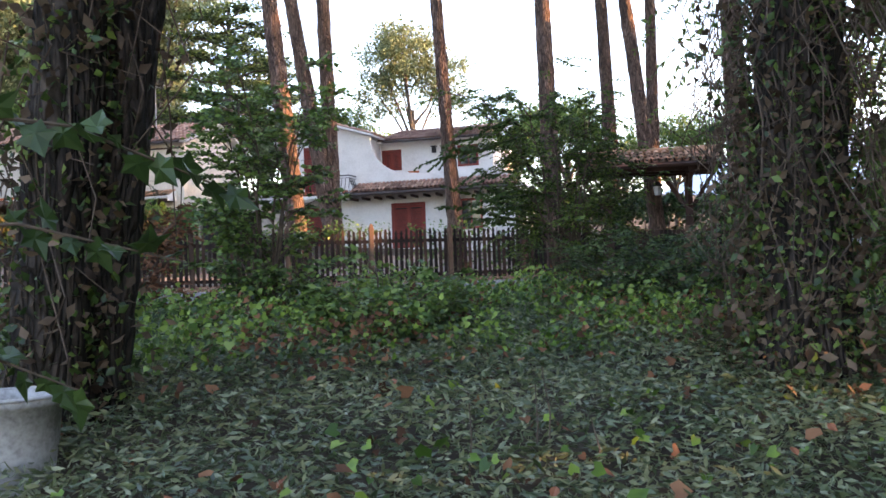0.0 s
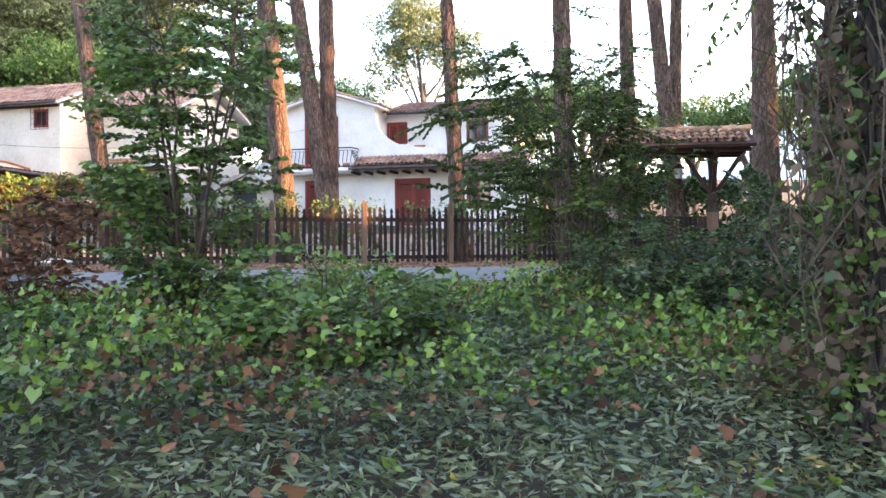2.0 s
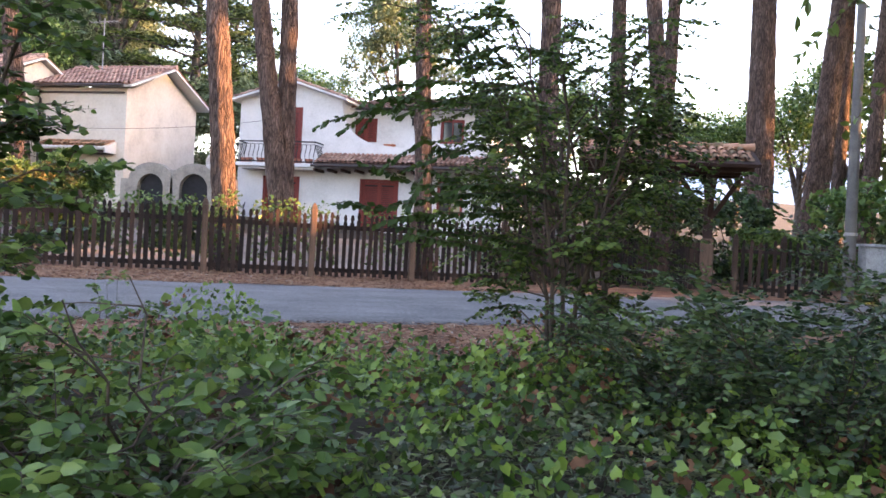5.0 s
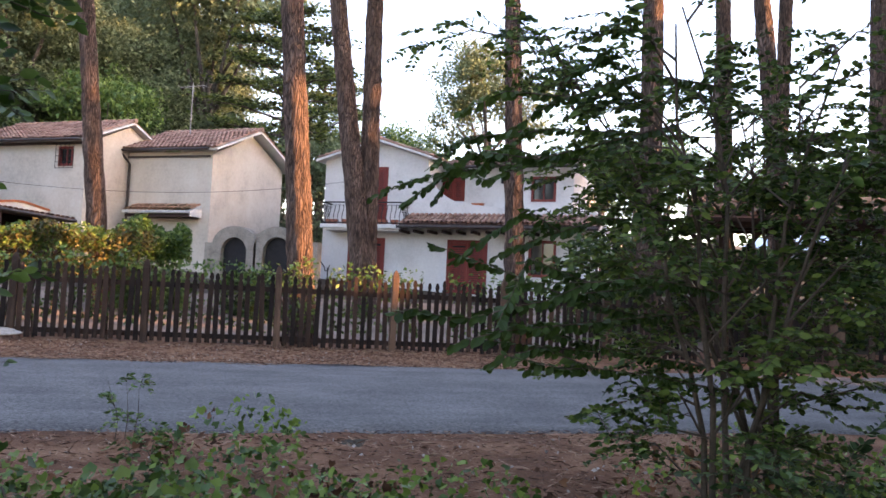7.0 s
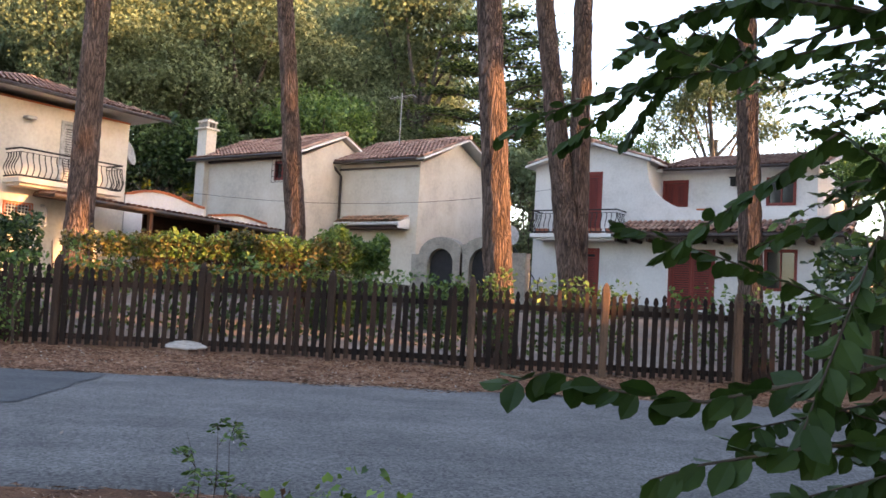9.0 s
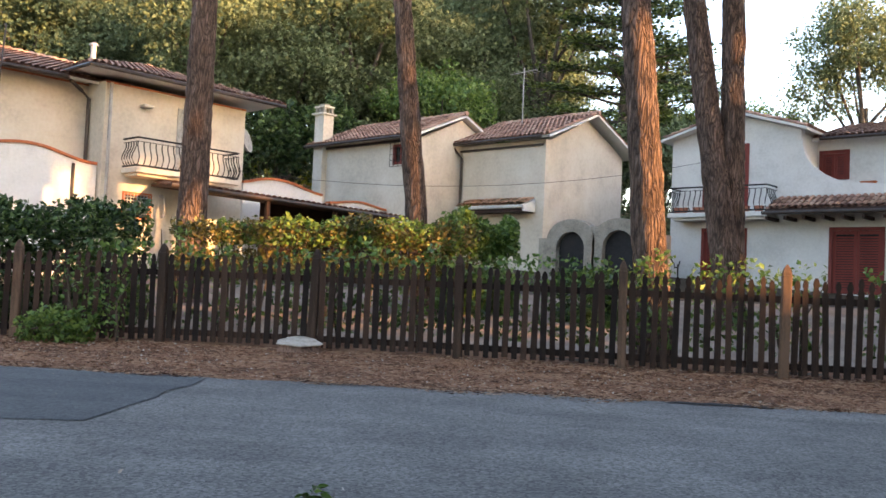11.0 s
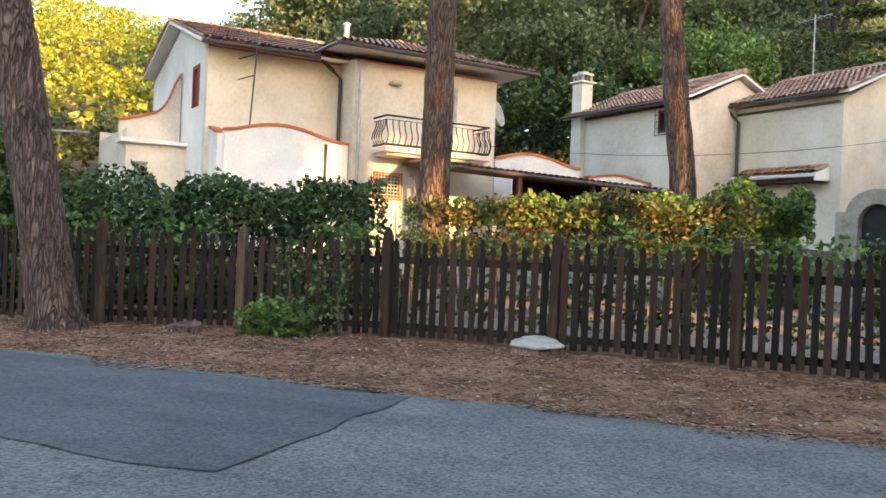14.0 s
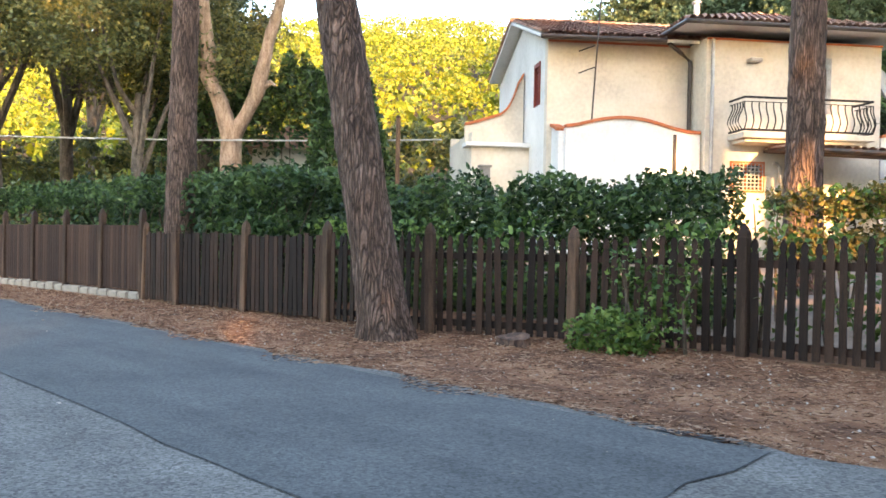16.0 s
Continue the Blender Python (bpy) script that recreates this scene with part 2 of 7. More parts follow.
M_LEAF_DRY = leafy("dry_hanging_leaves", (0.045, 0.030, 0.020), (0.095, 0.066, 0.044), (0.17, 0.12, 0.08), 0.8, 0.15)
M_LEAF_DEAD = leafy("dead_leaves", (0.06, 0.030, 0.018), (0.14, 0.066, 0.036), (0.26, 0.125, 0.065), 0.8, 0.15)


# ---- building helpers ----
def thing(name, place, label, category, group="", kind=""):
    ob = new(name)
    ob.location = place
    ob.empty_display_size = 0.2
    return tagged(ob, label, category, group, kind)


def adopt(ob, parent, label=""):
    """Makes ob, modelled in world metres, a part of parent."""
    ob.parent = parent
    if parent.data is None:
        ob.matrix_parent_inverse = Matrix.Translation(-parent.location)
    if label:
        ob["label"] = label
    return ob


def part(name, bm, mat, parent=None, label="", smooth=False):
    me = bpy.data.meshes.new(name)
    bm.to_mesh(me)
    bm.free()
    if smooth:
        me.shade_smooth()
    me.materials.append(mat)
    ob = new(name, me)
    return adopt(ob, parent, label) if parent else ob


def raw(name, verts, faces, mat, parent=None, label="", smooth=False):
    """A mesh from numpy vertices and faces (all of one size)."""
    verts = np.asarray(verts, dtype=np.float32).reshape(-1, 3)
    faces = np.asarray(faces, dtype=np.int32)
    k = faces.shape[1]
    me = bpy.data.meshes.new(name)
    me.vertices.add(len(verts))
    me.vertices.foreach_set("co", verts.ravel())
    me.loops.add(faces.size)
    me.loops.foreach_set("vertex_index", faces.ravel())
    me.polygons.add(len(faces))
    me.polygons.foreach_set("loop_start", np.arange(0, faces.size, k, dtype=np.int32))
    me.update(calc_edges=True)
    me.validate()
    if smooth:
        me.shade_smooth()
    me.materials.append(mat)
    ob = new(name, me)
    return adopt(ob, parent, label) if parent else ob


def box(bm, x0, y0, z0, x1, y1, z1):
    m = Matrix.Translation(((x0 + x1) / 2, (y0 + y1) / 2, (z0 + z1) / 2)) @ Matrix.Diagonal((abs(x1 - x0), abs(y1 - y0), abs(z1 - z0), 1))
    return bmesh.ops.create_cube(bm, size=1, matrix=m)["verts"]


def boxes(*rows):
    bm = bmesh.new()
    for r in rows:
        box(bm, *r)
    return bm


def soften(bm, w=0.01, seg=1):
    bmesh.ops.bevel(bm, geom=bm.edges[:], offset=w, segments=seg, affect="EDGES")
    return bm


def tube(bm, points, radii, sides=8, cap=True):
    """A round pipe along points."""
    pts = [Vector(p) for p in points]
    rings = []
    for i, p in enumerate(pts):
        d = (pts[min(i + 1, len(pts) - 1)] - pts[max(i - 1, 0)]).normalized()
        a = d.orthogonal().normalized() if abs(d.z) > 0.9 else d.cross(Vector((0, 0, 1))).normalized()
        b = d.cross(a)
        r = radii[i] if isinstance(radii, (list, tuple)) else radii
        rings.append([bm.verts.new(p + (a * math.cos(2 * math.pi * k / sides) + b * math.sin(2 * math.pi * k / sides)) * r) for k in range(sides)])
    for u, v in zip(rings, rings[1:]):
        for k in range(sides):
            bm.faces.new((u[k], u[(k + 1) % sides], v[(k + 1) % sides], v[k]))
    if cap:
        bm.faces.new(rings[0][::-1])
        bm.faces.new(rings[-1])
    return bm


def pipe(points, radii, sides=8):
    return tube(bmesh.new(), points, radii, sides)


def prism(bm, outline, axis, a0, a1):
    """Extrudes an outline (pairs) along axis x or y; the pairs are (y, z) or (x, z)."""
    def at(p, a):
        return (a, p[0], p[1]) if axis == "x" else (p[0], a, p[1])
    u = [bm.verts.new(at(p, a0)) for p in outline]
    v = [bm.verts.new(at(p, a1)) for p in outline]
    n = len(outline)
    for k in range(n):
        bm.faces.new((u[k], u[(k + 1) % n], v[(k + 1) % n], v[k]))
    bm.faces.new(u[::-1])
    bm.faces.new(v)
    bmesh.ops.recalc_face_normals(bm, faces=bm.faces[:])
    return bm


def wall(bm, axis, a0, a1, z0, z1, b0, b1, holes=()):
    """A wall along axis from a0 to a1, between b0 and b1 across it, with holes (a0, a1, z0, z1) through it: one connected shell."""
    xs = sorted({a0, a1, *[h[0] for h in holes], *[h[1] for h in holes]})
    zs = sorted({z0, z1, *[h[2] for h in holes], *[h[3] for h in holes]})
    made = {}

    def at(i, b, k):
        if (i, b, k) not in made:
            made[i, b, k] = bm.verts.new((xs[i], b, zs[k]) if axis == "x" else (b, xs[i], zs[k]))
        return made[i, b, k]

    def solid(i, k):
        if not (0 <= i < len(xs) - 1 and 0 <= k < len(zs) - 1):
            return False
        return not any(h[0] <= xs[i] and xs[i + 1] <= h[1] and h[2] <= zs[k] and zs[k + 1] <= h[3] for h in holes)

    for i in range(len(xs) - 1):
        for k in range(len(zs) - 1):
            if not solid(i, k):
                continue
            for b in (b0, b1):
                bm.faces.new((at(i, b, k), at(i + 1, b, k), at(i + 1, b, k + 1), at(i, b, k + 1)))
            for di, dk, p, q in ((-1, 0, (i, k), (i, k + 1)), (1, 0, (i + 1, k), (i + 1, k + 1)), (0, -1, (i, k), (i + 1, k)), (0, 1, (i, k + 1), (i + 1, k + 1))):
                if not solid(i + di, k + dk):
                    bm.faces.new((at(p[0], b0, p[1]), at(q[0], b0, q[1]), at(q[0], b1, q[1]), at(p[0], b1, p[1])))
    bmesh.ops.recalc_face_normals(bm, faces=bm.faces[:])
    return bm


def tiles(name, origin, along, down, length, depth, mat, parent, pitch=0.21, course=0.36, rng=random.Random(5)):
    """Half-round roof tiles on a slope: origin at the ridge's end, along the ridge, down the slope (unit vectors)."""
    along, down = Vector(along).normalized(), Vector(down).normalized()
    up = along.cross(down)
    if up.z < 0:
        up = -up
    verts, faces = [], []
    nc, nr = max(1, int(length / pitch)), max(1, int(depth / course))
    for r in range(nr):
        for c in range(nc):
            wob = rng.uniform(-0.012, 0.012)
            for kind in (0, 1):
                o = Vector(origin) + along * (pitch * (c + 0.5 * (1 + kind)) + wob) + down * (course * r + rng.uniform(-0.015, 0.015))
                base = len(verts)
                sgn = 1 if kind == 0 else -0.55
                for e, rad in ((0, 0.072), (1, 0.088)):
                    for k in range(6):
                        a = math.pi * k / 5
                        verts.append(o + along * (math.cos(a) * rad * 1.15) + up * (sgn * math.sin(a) * rad + 0.045 + 0.03 * e) + down * (e * (course + 0.05)))
                for k in range(5):
                    faces.append((base + k, base + k + 1, base + 7 + k, base + 6 + k))
    ob = raw(name, [tuple(v) for v in verts], faces, mat, parent)
    ob["kind"] = "stuff"
    return ob


def ground_z(x, y):
    """Height of the ground: a bank up to the road, the flat road, a yard that climbs to the houses and the hill behind."""
    s = -0.57 * x + 0.82 * y
    z = np.interp(s, [-40, -1, 2, 4, 6, 8, 11, 12, 19, 24, 36, 60, 110], [-0.6, 0.05, 0.40, 0.62, 0.85, 1.0, 1.15, 1.2, 1.25, 1.32, 2.3, 5.0, 12.0])
    left = np.clip((-x - 40) / 170, 0, 1)
    return z + 31 * left * left * (3 - 2 * left) * np.clip((75 - y) / 60 + 0.4, 0, 1)


def gz(x, y):
    return float(ground_z(x, y))


# ---- ground, road ----
def sheet(name, us, vs, to_xy, lift, mat, kind="structure", label="", category="", bumpy=0.0, skirt=0.0):
    uu, vv = np.meshgrid(us, vs, indexing="ij")
    xs, ys = to_xy(uu, vv)
    zs = ground_z(xs, ys) + lift
    if bumpy:
        zs = zs + np.array([[bumpy * noise.noise((a * 1.3, b * 1.3, 0)) for a, b in zip(p, q)] for p, q in zip(xs, ys)])
    if skirt:
        for row, inner in ((0, 1), (-1, -2)):
            w = np.array([0.16 * noise.noise((a * 0.9, 0, row)) + 0.10 * noise.noise((a * 3.1, 5, row)) for a in uu[:, 0]])
            for r in (row, inner):
                xs[:, r] += ACROSS.x * w
                ys[:, r] += ACROSS.y * w
            zs[:, row] -= skirt
    n, m = uu.shape
    idx = np.arange(n * m).reshape(n, m)
    faces = np.stack([idx[:-1, :-1], idx[1:, :-1], idx[1:, 1:], idx[:-1, 1:]], -1).reshape(-1, 4)
    return tagged(raw(name, np.stack([xs, ys, zs], -1), faces, mat, smooth=True), label, category, kind=kind)


def spaced(lo, a, b, hi, step, far):
    near = np.arange(a, b + step, step)
    return np.concatenate([lo + (a - lo) * (1 - np.linspace(1, 0, far, endpoint=False) ** 2), near, b + step + (hi - b - step) * np.linspace(0, 1, far + 1)[1:] ** 2])


ROAD = Vector((0.8, 0.6, 0)).normalized()
ACROSS = Vector((-0.6, 0.8, 0))


def road_xy(u, v):
    return ROAD.x * u + ACROSS.x * v, ROAD.y * u + ACROSS.y * v


ground = sheet("ground", spaced(-900, -60, 40, 900, 1.0, 30), spaced(-500, -12, 70, 900, 1.0, 30), lambda u, v: (u, v), 0.0, M_SOIL, label="dark woodland soil rising in a bank to the road", category="ground")
us = spaced(-400, -45, 45, 400, 0.5, 24)
sheet("roadside_litter", us, np.arange(9.7, 25.1, 0.35), road_xy, 0.012, M_LITTER, label="reddish pine-needle litter beside the road", category="ground", bumpy=0.018)
road = sheet("road", np.unique(np.concatenate([us, np.arange(-45, 45, 0.25)])), np.concatenate([[12.8], np.linspace(12.88, 19.37, 11), [19.45]]), road_xy, 0.034, M_ASPHALT, skirt=0.08, label="worn grey asphalt lane without markings", category="road")
yard = sheet("yard", np.arange(-26, 22, 1.0), np.arange(24.6, 36.1, 0.5), road_xy, 0.02, M_YARD, label="bare sandy yard behind the fence", category="ground", bumpy=0.008)


def strip(name, pts, mat, lift, label, category):
    """A flat slab on the road from its outline."""
    bm = bmesh.new()
    vs = [bm.verts.new((x, y, gz(x, y) + lift)) for x, y in pts]
    f = bm.faces.new(vs)
    if f.normal.z < 0:
        f.normal_flip()
    bmesh.ops.triangulate(bm, faces=bm.faces[:])
    return tagged(part(name, bm, mat), label, category, kind="structure")


def ragged(a, b, n, amp, seed):
    r = random.Random(seed)
    return [(a[0] + (b[0] - a[0]) * k / n + r.uniform(-amp, amp), a[1] + (b[1] - a[1]) * k / n + r.uniform(-amp, amp)) for k in range(n)]


def uv(u, v):
    x, y = road_xy(u, v)
    return (x, y)


patch_outline = (ragged(uv(1.5, 16.15), uv(1.42, 19.05), 6, 0.05, 1) + ragged(uv(1.35, 19.2), uv(-40, 19.2), 30, 0.03, 2)
                 + ragged(uv(-40, 15.9), uv(-18, 15.95), 16, 0.05, 3) + ragged(uv(-17.2, 16.0), uv(-4.2, 16.27), 8, 0.06, 4) + ragged(uv(-3.6, 16.27), uv(1.3, 16.11), 12, 0.03, 5))
strip("road_patch", patch_outline, M_PATCH, 0.040, "darker asphalt repair with a ragged cracked edge", "road")
M_CRACK = material("tar_crack", ((0.012, 0.012, 0.013), (0.03, 0.03, 0.032)), 0.9, 3, 40, 0.2)


def crack(pts, w, seed):
    r = random.Random(seed)
    bm = bmesh.new()
    prev = None
    for k, (x, y) in enumerate(pts):
        a = Vector(pts[min(k + 1, len(pts) - 1)]) - Vector(pts[max(k - 1, 0)])
        nrm = Vector((-a.y, a.x)).normalized() * w * r.uniform(0.4, 1.2)
        z = gz(x, y) + 0.045
        cur = (bm.verts.new((x + nrm.x, y + nrm.y, z)), bm.verts.new((x - nrm.x, y - nrm.y, z)))
        if prev:
            bm.faces.new((prev[0], prev[1], cur[1], cur[0]))
        prev = cur
    bmesh.ops.recalc_face_normals(bm, faces=bm.faces[:])
    return tagged(part("road_crack", bm, M_CRACK), "narrow dark tar-filled crack in the asphalt", "crack", "cracks in the road", "structure")


crack(patch_outline[36:] + patch_outline[:7], 0.004, 1)
for k, (u0, u1, v) in enumerate(((0.9, 1.7, 19.2), (2.2, 3.4, 19.4), (4.2, 5.4, 18.7))):
    crack(ragged(uv(u0, v), uv(u1, v + 0.3), 16, 0.06, 20 + k), 0.006, 30 + k)


for u0, v0, w, h, seed in ((6.5, 19.22, 1.3, 0.16, 41), (0.4, 19.15, 0.8, 0.1, 42), (2.6, 19.28, 0.7, 0.09, 43)):
    strip("road_patch", ragged(uv(u0, v0), uv(u0 + w, v0 + 0.03), 9, 0.04, seed) + ragged(uv(u0 + w, v0 + h), uv(u0, v0 + h), 9, 0.04, seed + 5), M_CRACK, 0.046, "dark broken asphalt at the road's edge", "road")


# ---- houses ----
def shutter_door(parent, name, axis, a0, a1, z0, z1, b, out, mat=M_SHUTTER, leaves=2, label=""):
    """A framed pair of slatted shutters in an opening; out: the side the wall faces (-1 or 1)."""
    def bx(p, q, u, v, w0, w1):
        d0, d1 = sorted((b + out * w0, b + out * w1))
        return (p, d0, u, q, d1, v) if axis == "x" else (d0, p, u, d1, q, v)
    f = part(name, boxes(bx(a0 - 0.07, a0 + 0.05, z0, z1 + 0.07, -0.08, 0.035), bx(a1 - 0.05, a1 + 0.07, z0, z1 + 0.07, -0.08, 0.035), bx(a0 + 0.05, a1 - 0.05, z1 - 0.05, z1 + 0.07, -0.08, 0.035)), mat, parent, label)
    w = (a1 - a0 - 0.1) / leaves
    for k in range(leaves):
        p = a0 + 0.05 + k * w
        rows = [bx(p + 0.005, p + 0.085, z0 + 0.02, z1 - 0.06, -0.06, -0.02), bx(p + w - 0.085, p + w - 0.005, z0 + 0.02, z1 - 0.06, -0.06, -0.02),
                bx(p + 0.085, p + w - 0.085, z0 + 0.02, z0 + 0.14, -0.06, -0.02), bx(p + 0.085, p + w - 0.085, z1 - 0.17, z1 - 0.06, -0.06, -0.02)]
        n = int((z1 - z0 - 0.31) / 0.085)
        for i in range(n):
            z = z0 + 0.15 + i * 0.085
            rows.append(bx(p + 0.08, p + w - 0.08, z, z + 0.06, -0.05, -0.03))
        part("shutter_leaf", boxes(*rows), mat, f)
    # dark board painted as the shade behind the shutters
    part("reveal_shade_board", boxes(bx(a0, a1, z0, z1, -0.16, -0.12)), M_INNER_SHADE, f)
    return f


def glass_window(parent, axis, a0, a1, z0, z1, b, out, frame_mat, name="window", depth=0.1):
    def bx(p, q, u, v, w0, w1):
        d0, d1 = sorted((b + out * w0, b + out * w1))
        return (p, d0, u, q, d1, v) if axis == "x" else (d0, p, u, d1, q, v)
    mid = (a0 + a1) / 2
    f = part(name, boxes(bx(a0 - 0.06, a0 + 0.04, z0 - 0.06, z1 + 0.06, -depth, 0.03), bx(a1 - 0.04, a1 + 0.06, z0 - 0.06, z1 + 0.06, -depth, 0.03),
                         bx(a0 + 0.04, a1 - 0.04, z1 - 0.04, z1 + 0.06, -depth, 0.03), bx(a0 + 0.04, a1 - 0.04, z0 - 0.06, z0 + 0.04, -depth, 0.03), bx(mid - 0.025, mid + 0.025, z0 + 0.04, z1 - 0.04, -depth, -0.04)), frame_mat, parent)
    part("pane", boxes(bx(a0 + 0.04, a1 - 0.04, z0 + 0.04, z1 - 0.04, -depth + 0.01, -depth + 0.02)), M_GLASS, f)
    # dark board painted as the unlit room behind the pane
    part("reveal_shade_board", boxes(bx(a0, a1, z0, z1, -0.24, -0.2)), M_INNER_SHADE, f)
    return f


def balcony(parent, axis, a0, a1, z, b, out, slab_mat, rail=0.93, deep=0.95, rail_label="black wrought-iron railing with belly-shaped bars"):
    def pt(a, w, h):
        return (a, b + out * w, h) if axis == "x" else (b + out * w, a, h)
    def bx(p, q, u, v, w0, w1):
        d0, d1 = sorted((b + out * w0, b + out * w1))
        return (p, d0, u, q, d1, v) if axis == "x" else (d0, p, u, d1, q, v)
    slab = part("balcony_slab", soften(boxes(bx(a0, a1, z - 0.16, z, 0.0, deep), bx(a0 + 0.12, a1 - 0.12, z - 0.26, z - 0.16, 0.0, deep - 0.14)), 0.012), slab_mat, parent)
    fr = bmesh.new()
    for h in (z + 0.06, z + rail):
        tube(fr, [pt(a0 + 0.05, 0.0, h), pt(a0 + 0.05, deep - 0.05, h), pt(a1 - 0.05, deep - 0.05, h), pt(a1 - 0.05, 0.0, h)], 0.032, 6)
    tube(fr, [pt(a0 + 0.05, 0.0, z + rail - 0.12), pt(a0 + 0.05, deep - 0.05, z + rail - 0.12), pt(a1 - 0.05, deep - 0.05, z + rail - 0.12), pt(a1 - 0.05, 0.0, z + rail - 0.12)], 0.012, 6)
    r = part("railing", fr, M_IRON, parent, rail_label)
    spots = [(a0 + 0.05 + (a1 - a0 - 0.1) * k / 18, deep - 0.05, 0, 1) for k in range(19)] + [(a, deep * k / 6, (-1 if a < (a0 + a1) / 2 else 1), 0) for a in (a0 + 0.05, a1 - 0.05) for k in range(1, 6)]
    for a, w, da, dw in spots:
        prof = [(0, 0.06), (0.07, 0.16), (0.13, 0.28), (0.10, 0.42), (0.03, 0.56), (-0.01, 0.68), (0, 0.80)]
        part("baluster", pipe([pt(a + da * o, w + dw * o, z + h * rail / 0.93) for o, h in prof], 0.018, 5), M_IRON, r)
    return slab


def slab_between(bm, p, q, r, s, thick):
    """A plate with the corners p, q, r, s as its upper face."""
    top = [Vector(v) for v in (p, q, r, s)]
    n = (top[1] - top[0]).cross(top[3] - top[0]).normalized()
    if n.z < 0:
        n = -n
    a = [bm.verts.new(v) for v in top]
    b = [bm.verts.new(v - n * thick) for v in top]
    bm.faces.new(a)
    bm.faces.new(b[::-1])
    for k in range(4):
        bm.faces.new((a[k], a[(k + 1) % 4], b[(k + 1) % 4], b[k]))
    bmesh.ops.recalc_face_normals(bm, faces=bm.faces[:])
    return bm


def roof_slope(parent, a, b, run_down, mat=M_TILE, under=M_WHITE, name="roof_slope", pitch=0.21):
    """One tiled slope between ridge points a, b; run_down: vector from ridge to eave."""
    a, b, d = Vector(a), Vector(b), Vector(run_down)
    base = part(name, slab_between(bmesh.new(), a, b, b + d, a + d, 0.09), under, parent)
    tiles("roof_tiles", a - Vector((0, 0, 0.02)), b - a, d, (b - a).length, d.length, mat, base, pitch)
    return base


def ridge_cap(parent, a, b, mat=M_TILE):
    a, b = Vector(a), Vector(b)
    n = int((b - a).length / 0.38)
    bm = bmesh.new()
    for k in range(n):
        p, q = a + (b - a) * (k / n), a + (b - a) * ((k + 1.12) / n)
        tube(bm, [p + Vector((0, 0, 0.05)), q + Vector((0, 0, 0.07))], [0.09, 0.11], 8)
    return part("ridge_tiles", bm, mat, parent)


G = 2.2      # level below the houses' walls

# white house with two storeys, a gable and a porch roof
h3 = thing("white_house", (-15.3, 41, G), "two-storey white roughcast house with red-brown shutters and a tiled porch roof", "house")
bm = bmesh.new()
wall(bm, "x", -17.65, -12.8, G, 8.3, 41.0, 41.3, [(-16.3, -14.7, 5.55, 8.0), (-16.3, -14.7, 2.75, 4.93)])
part("gable_wall", bm, M_WHITE, h3)
part("gable_top", prism(bmesh.new(), [(-17.65, 8.3), (-12.8, 8.3), (-12.8, 8.42), (-15.0, 9.1), (-17.65, 8.36)], "y", 41.0, 41.3), M_WHITE, h3)
part("side_wall", boxes((-17.65, 41.3, G, -17.35, 50, 8.3)), M_WHITE, h3)
bm = bmesh.new()
wall(bm, "x", -13.75, -5.6, G, 5.5, 40.8, 41.0, [(-11.65, -10.05, 2.75, 4.9), (-8.2, -7.2, 3.6, 4.95)])
part("lower_wall", bm, M_WHITE, h3)
part("parapet", boxes((-12.8, 41.0, 5.5, -5.6, 41.2, 6.2)), M_WHITE, h3)
part("end_wall", wall(bmesh.new(), "y", 41.0, 48, G, 5.9, -5.8, -5.6, [(41.9, 42.7, 2.75, 4.85)]), M_WHITE, h3)
part("upper_wall", wall(bmesh.new(), "x", -12.8, -6.9, 5.8, 8.29, 42.6, 42.85, [(-12.65, -11.75, 6.8, 7.8), (-8.65, -7.7, 6.85, 7.8)]), M_WHITE, h3)
part("return_wall", boxes((-13.1, 41.3, 5.5, -12.8, 42.6, 8.3), (-7.1, 42.85, 5.5, -6.9, 48, 8.15), (-12.8, 41.2, 6.0, -7.0, 42.6, 6.12)), M_WHITE, h3)
curve = [(-12.8, 6.2), (-12.8, 8.2)] + [(-12.75 + 2.1 * (1 - math.cos(a)), 8.0 - 1.55 * math.sin(a)) for a in np.linspace(0.0, math.pi / 2, 12)] + [(-9.6, 6.35), (-9.2, 6.2)]
part("scroll_wall", prism(bmesh.new(), curve, "y", 41.0, 41.22), M_WHITE, h3)
for a, b, z0, z1, y in ((-16.3, -14.7, 5.55, 8.0, 41.0), (-16.3, -14.7, 2.75, 4.93, 41.0), (-11.65, -10.05, 2.75, 4.9, 40.8)):
    shutter_door(h3, "shutter_door", "x", a, b, z0, z1, y, -1)
shutter_door(h3, "shutter_window", "x", -12.65, -11.75, 6.8, 7.8, 42.6, -1)
glass_window(h3, "x", -8.65, -7.7, 6.85, 7.8, 42.6, -1, M_SHUTTER)
glass_window(h3, "x", -8.2, -7.2, 3.6, 4.95, 40.8, -1, M_SHUTTER)
shutter_door(h3, "side_door", "y", 41.9, 42.7, 2.75, 4.85, -5.6, 1, leaves=1)
part("terracotta_shelf", prism(bmesh.new(), [(-11.3, 6.7), (-10.75, 6.7), (-10.85, 6.55), (-11.2, 6.55)], "y", 42.4, 42.6), M_TRIM, h3)
balcony(h3, "x", -17.3, -13.55, 5.5, 41.0, -1, M_WHITE)
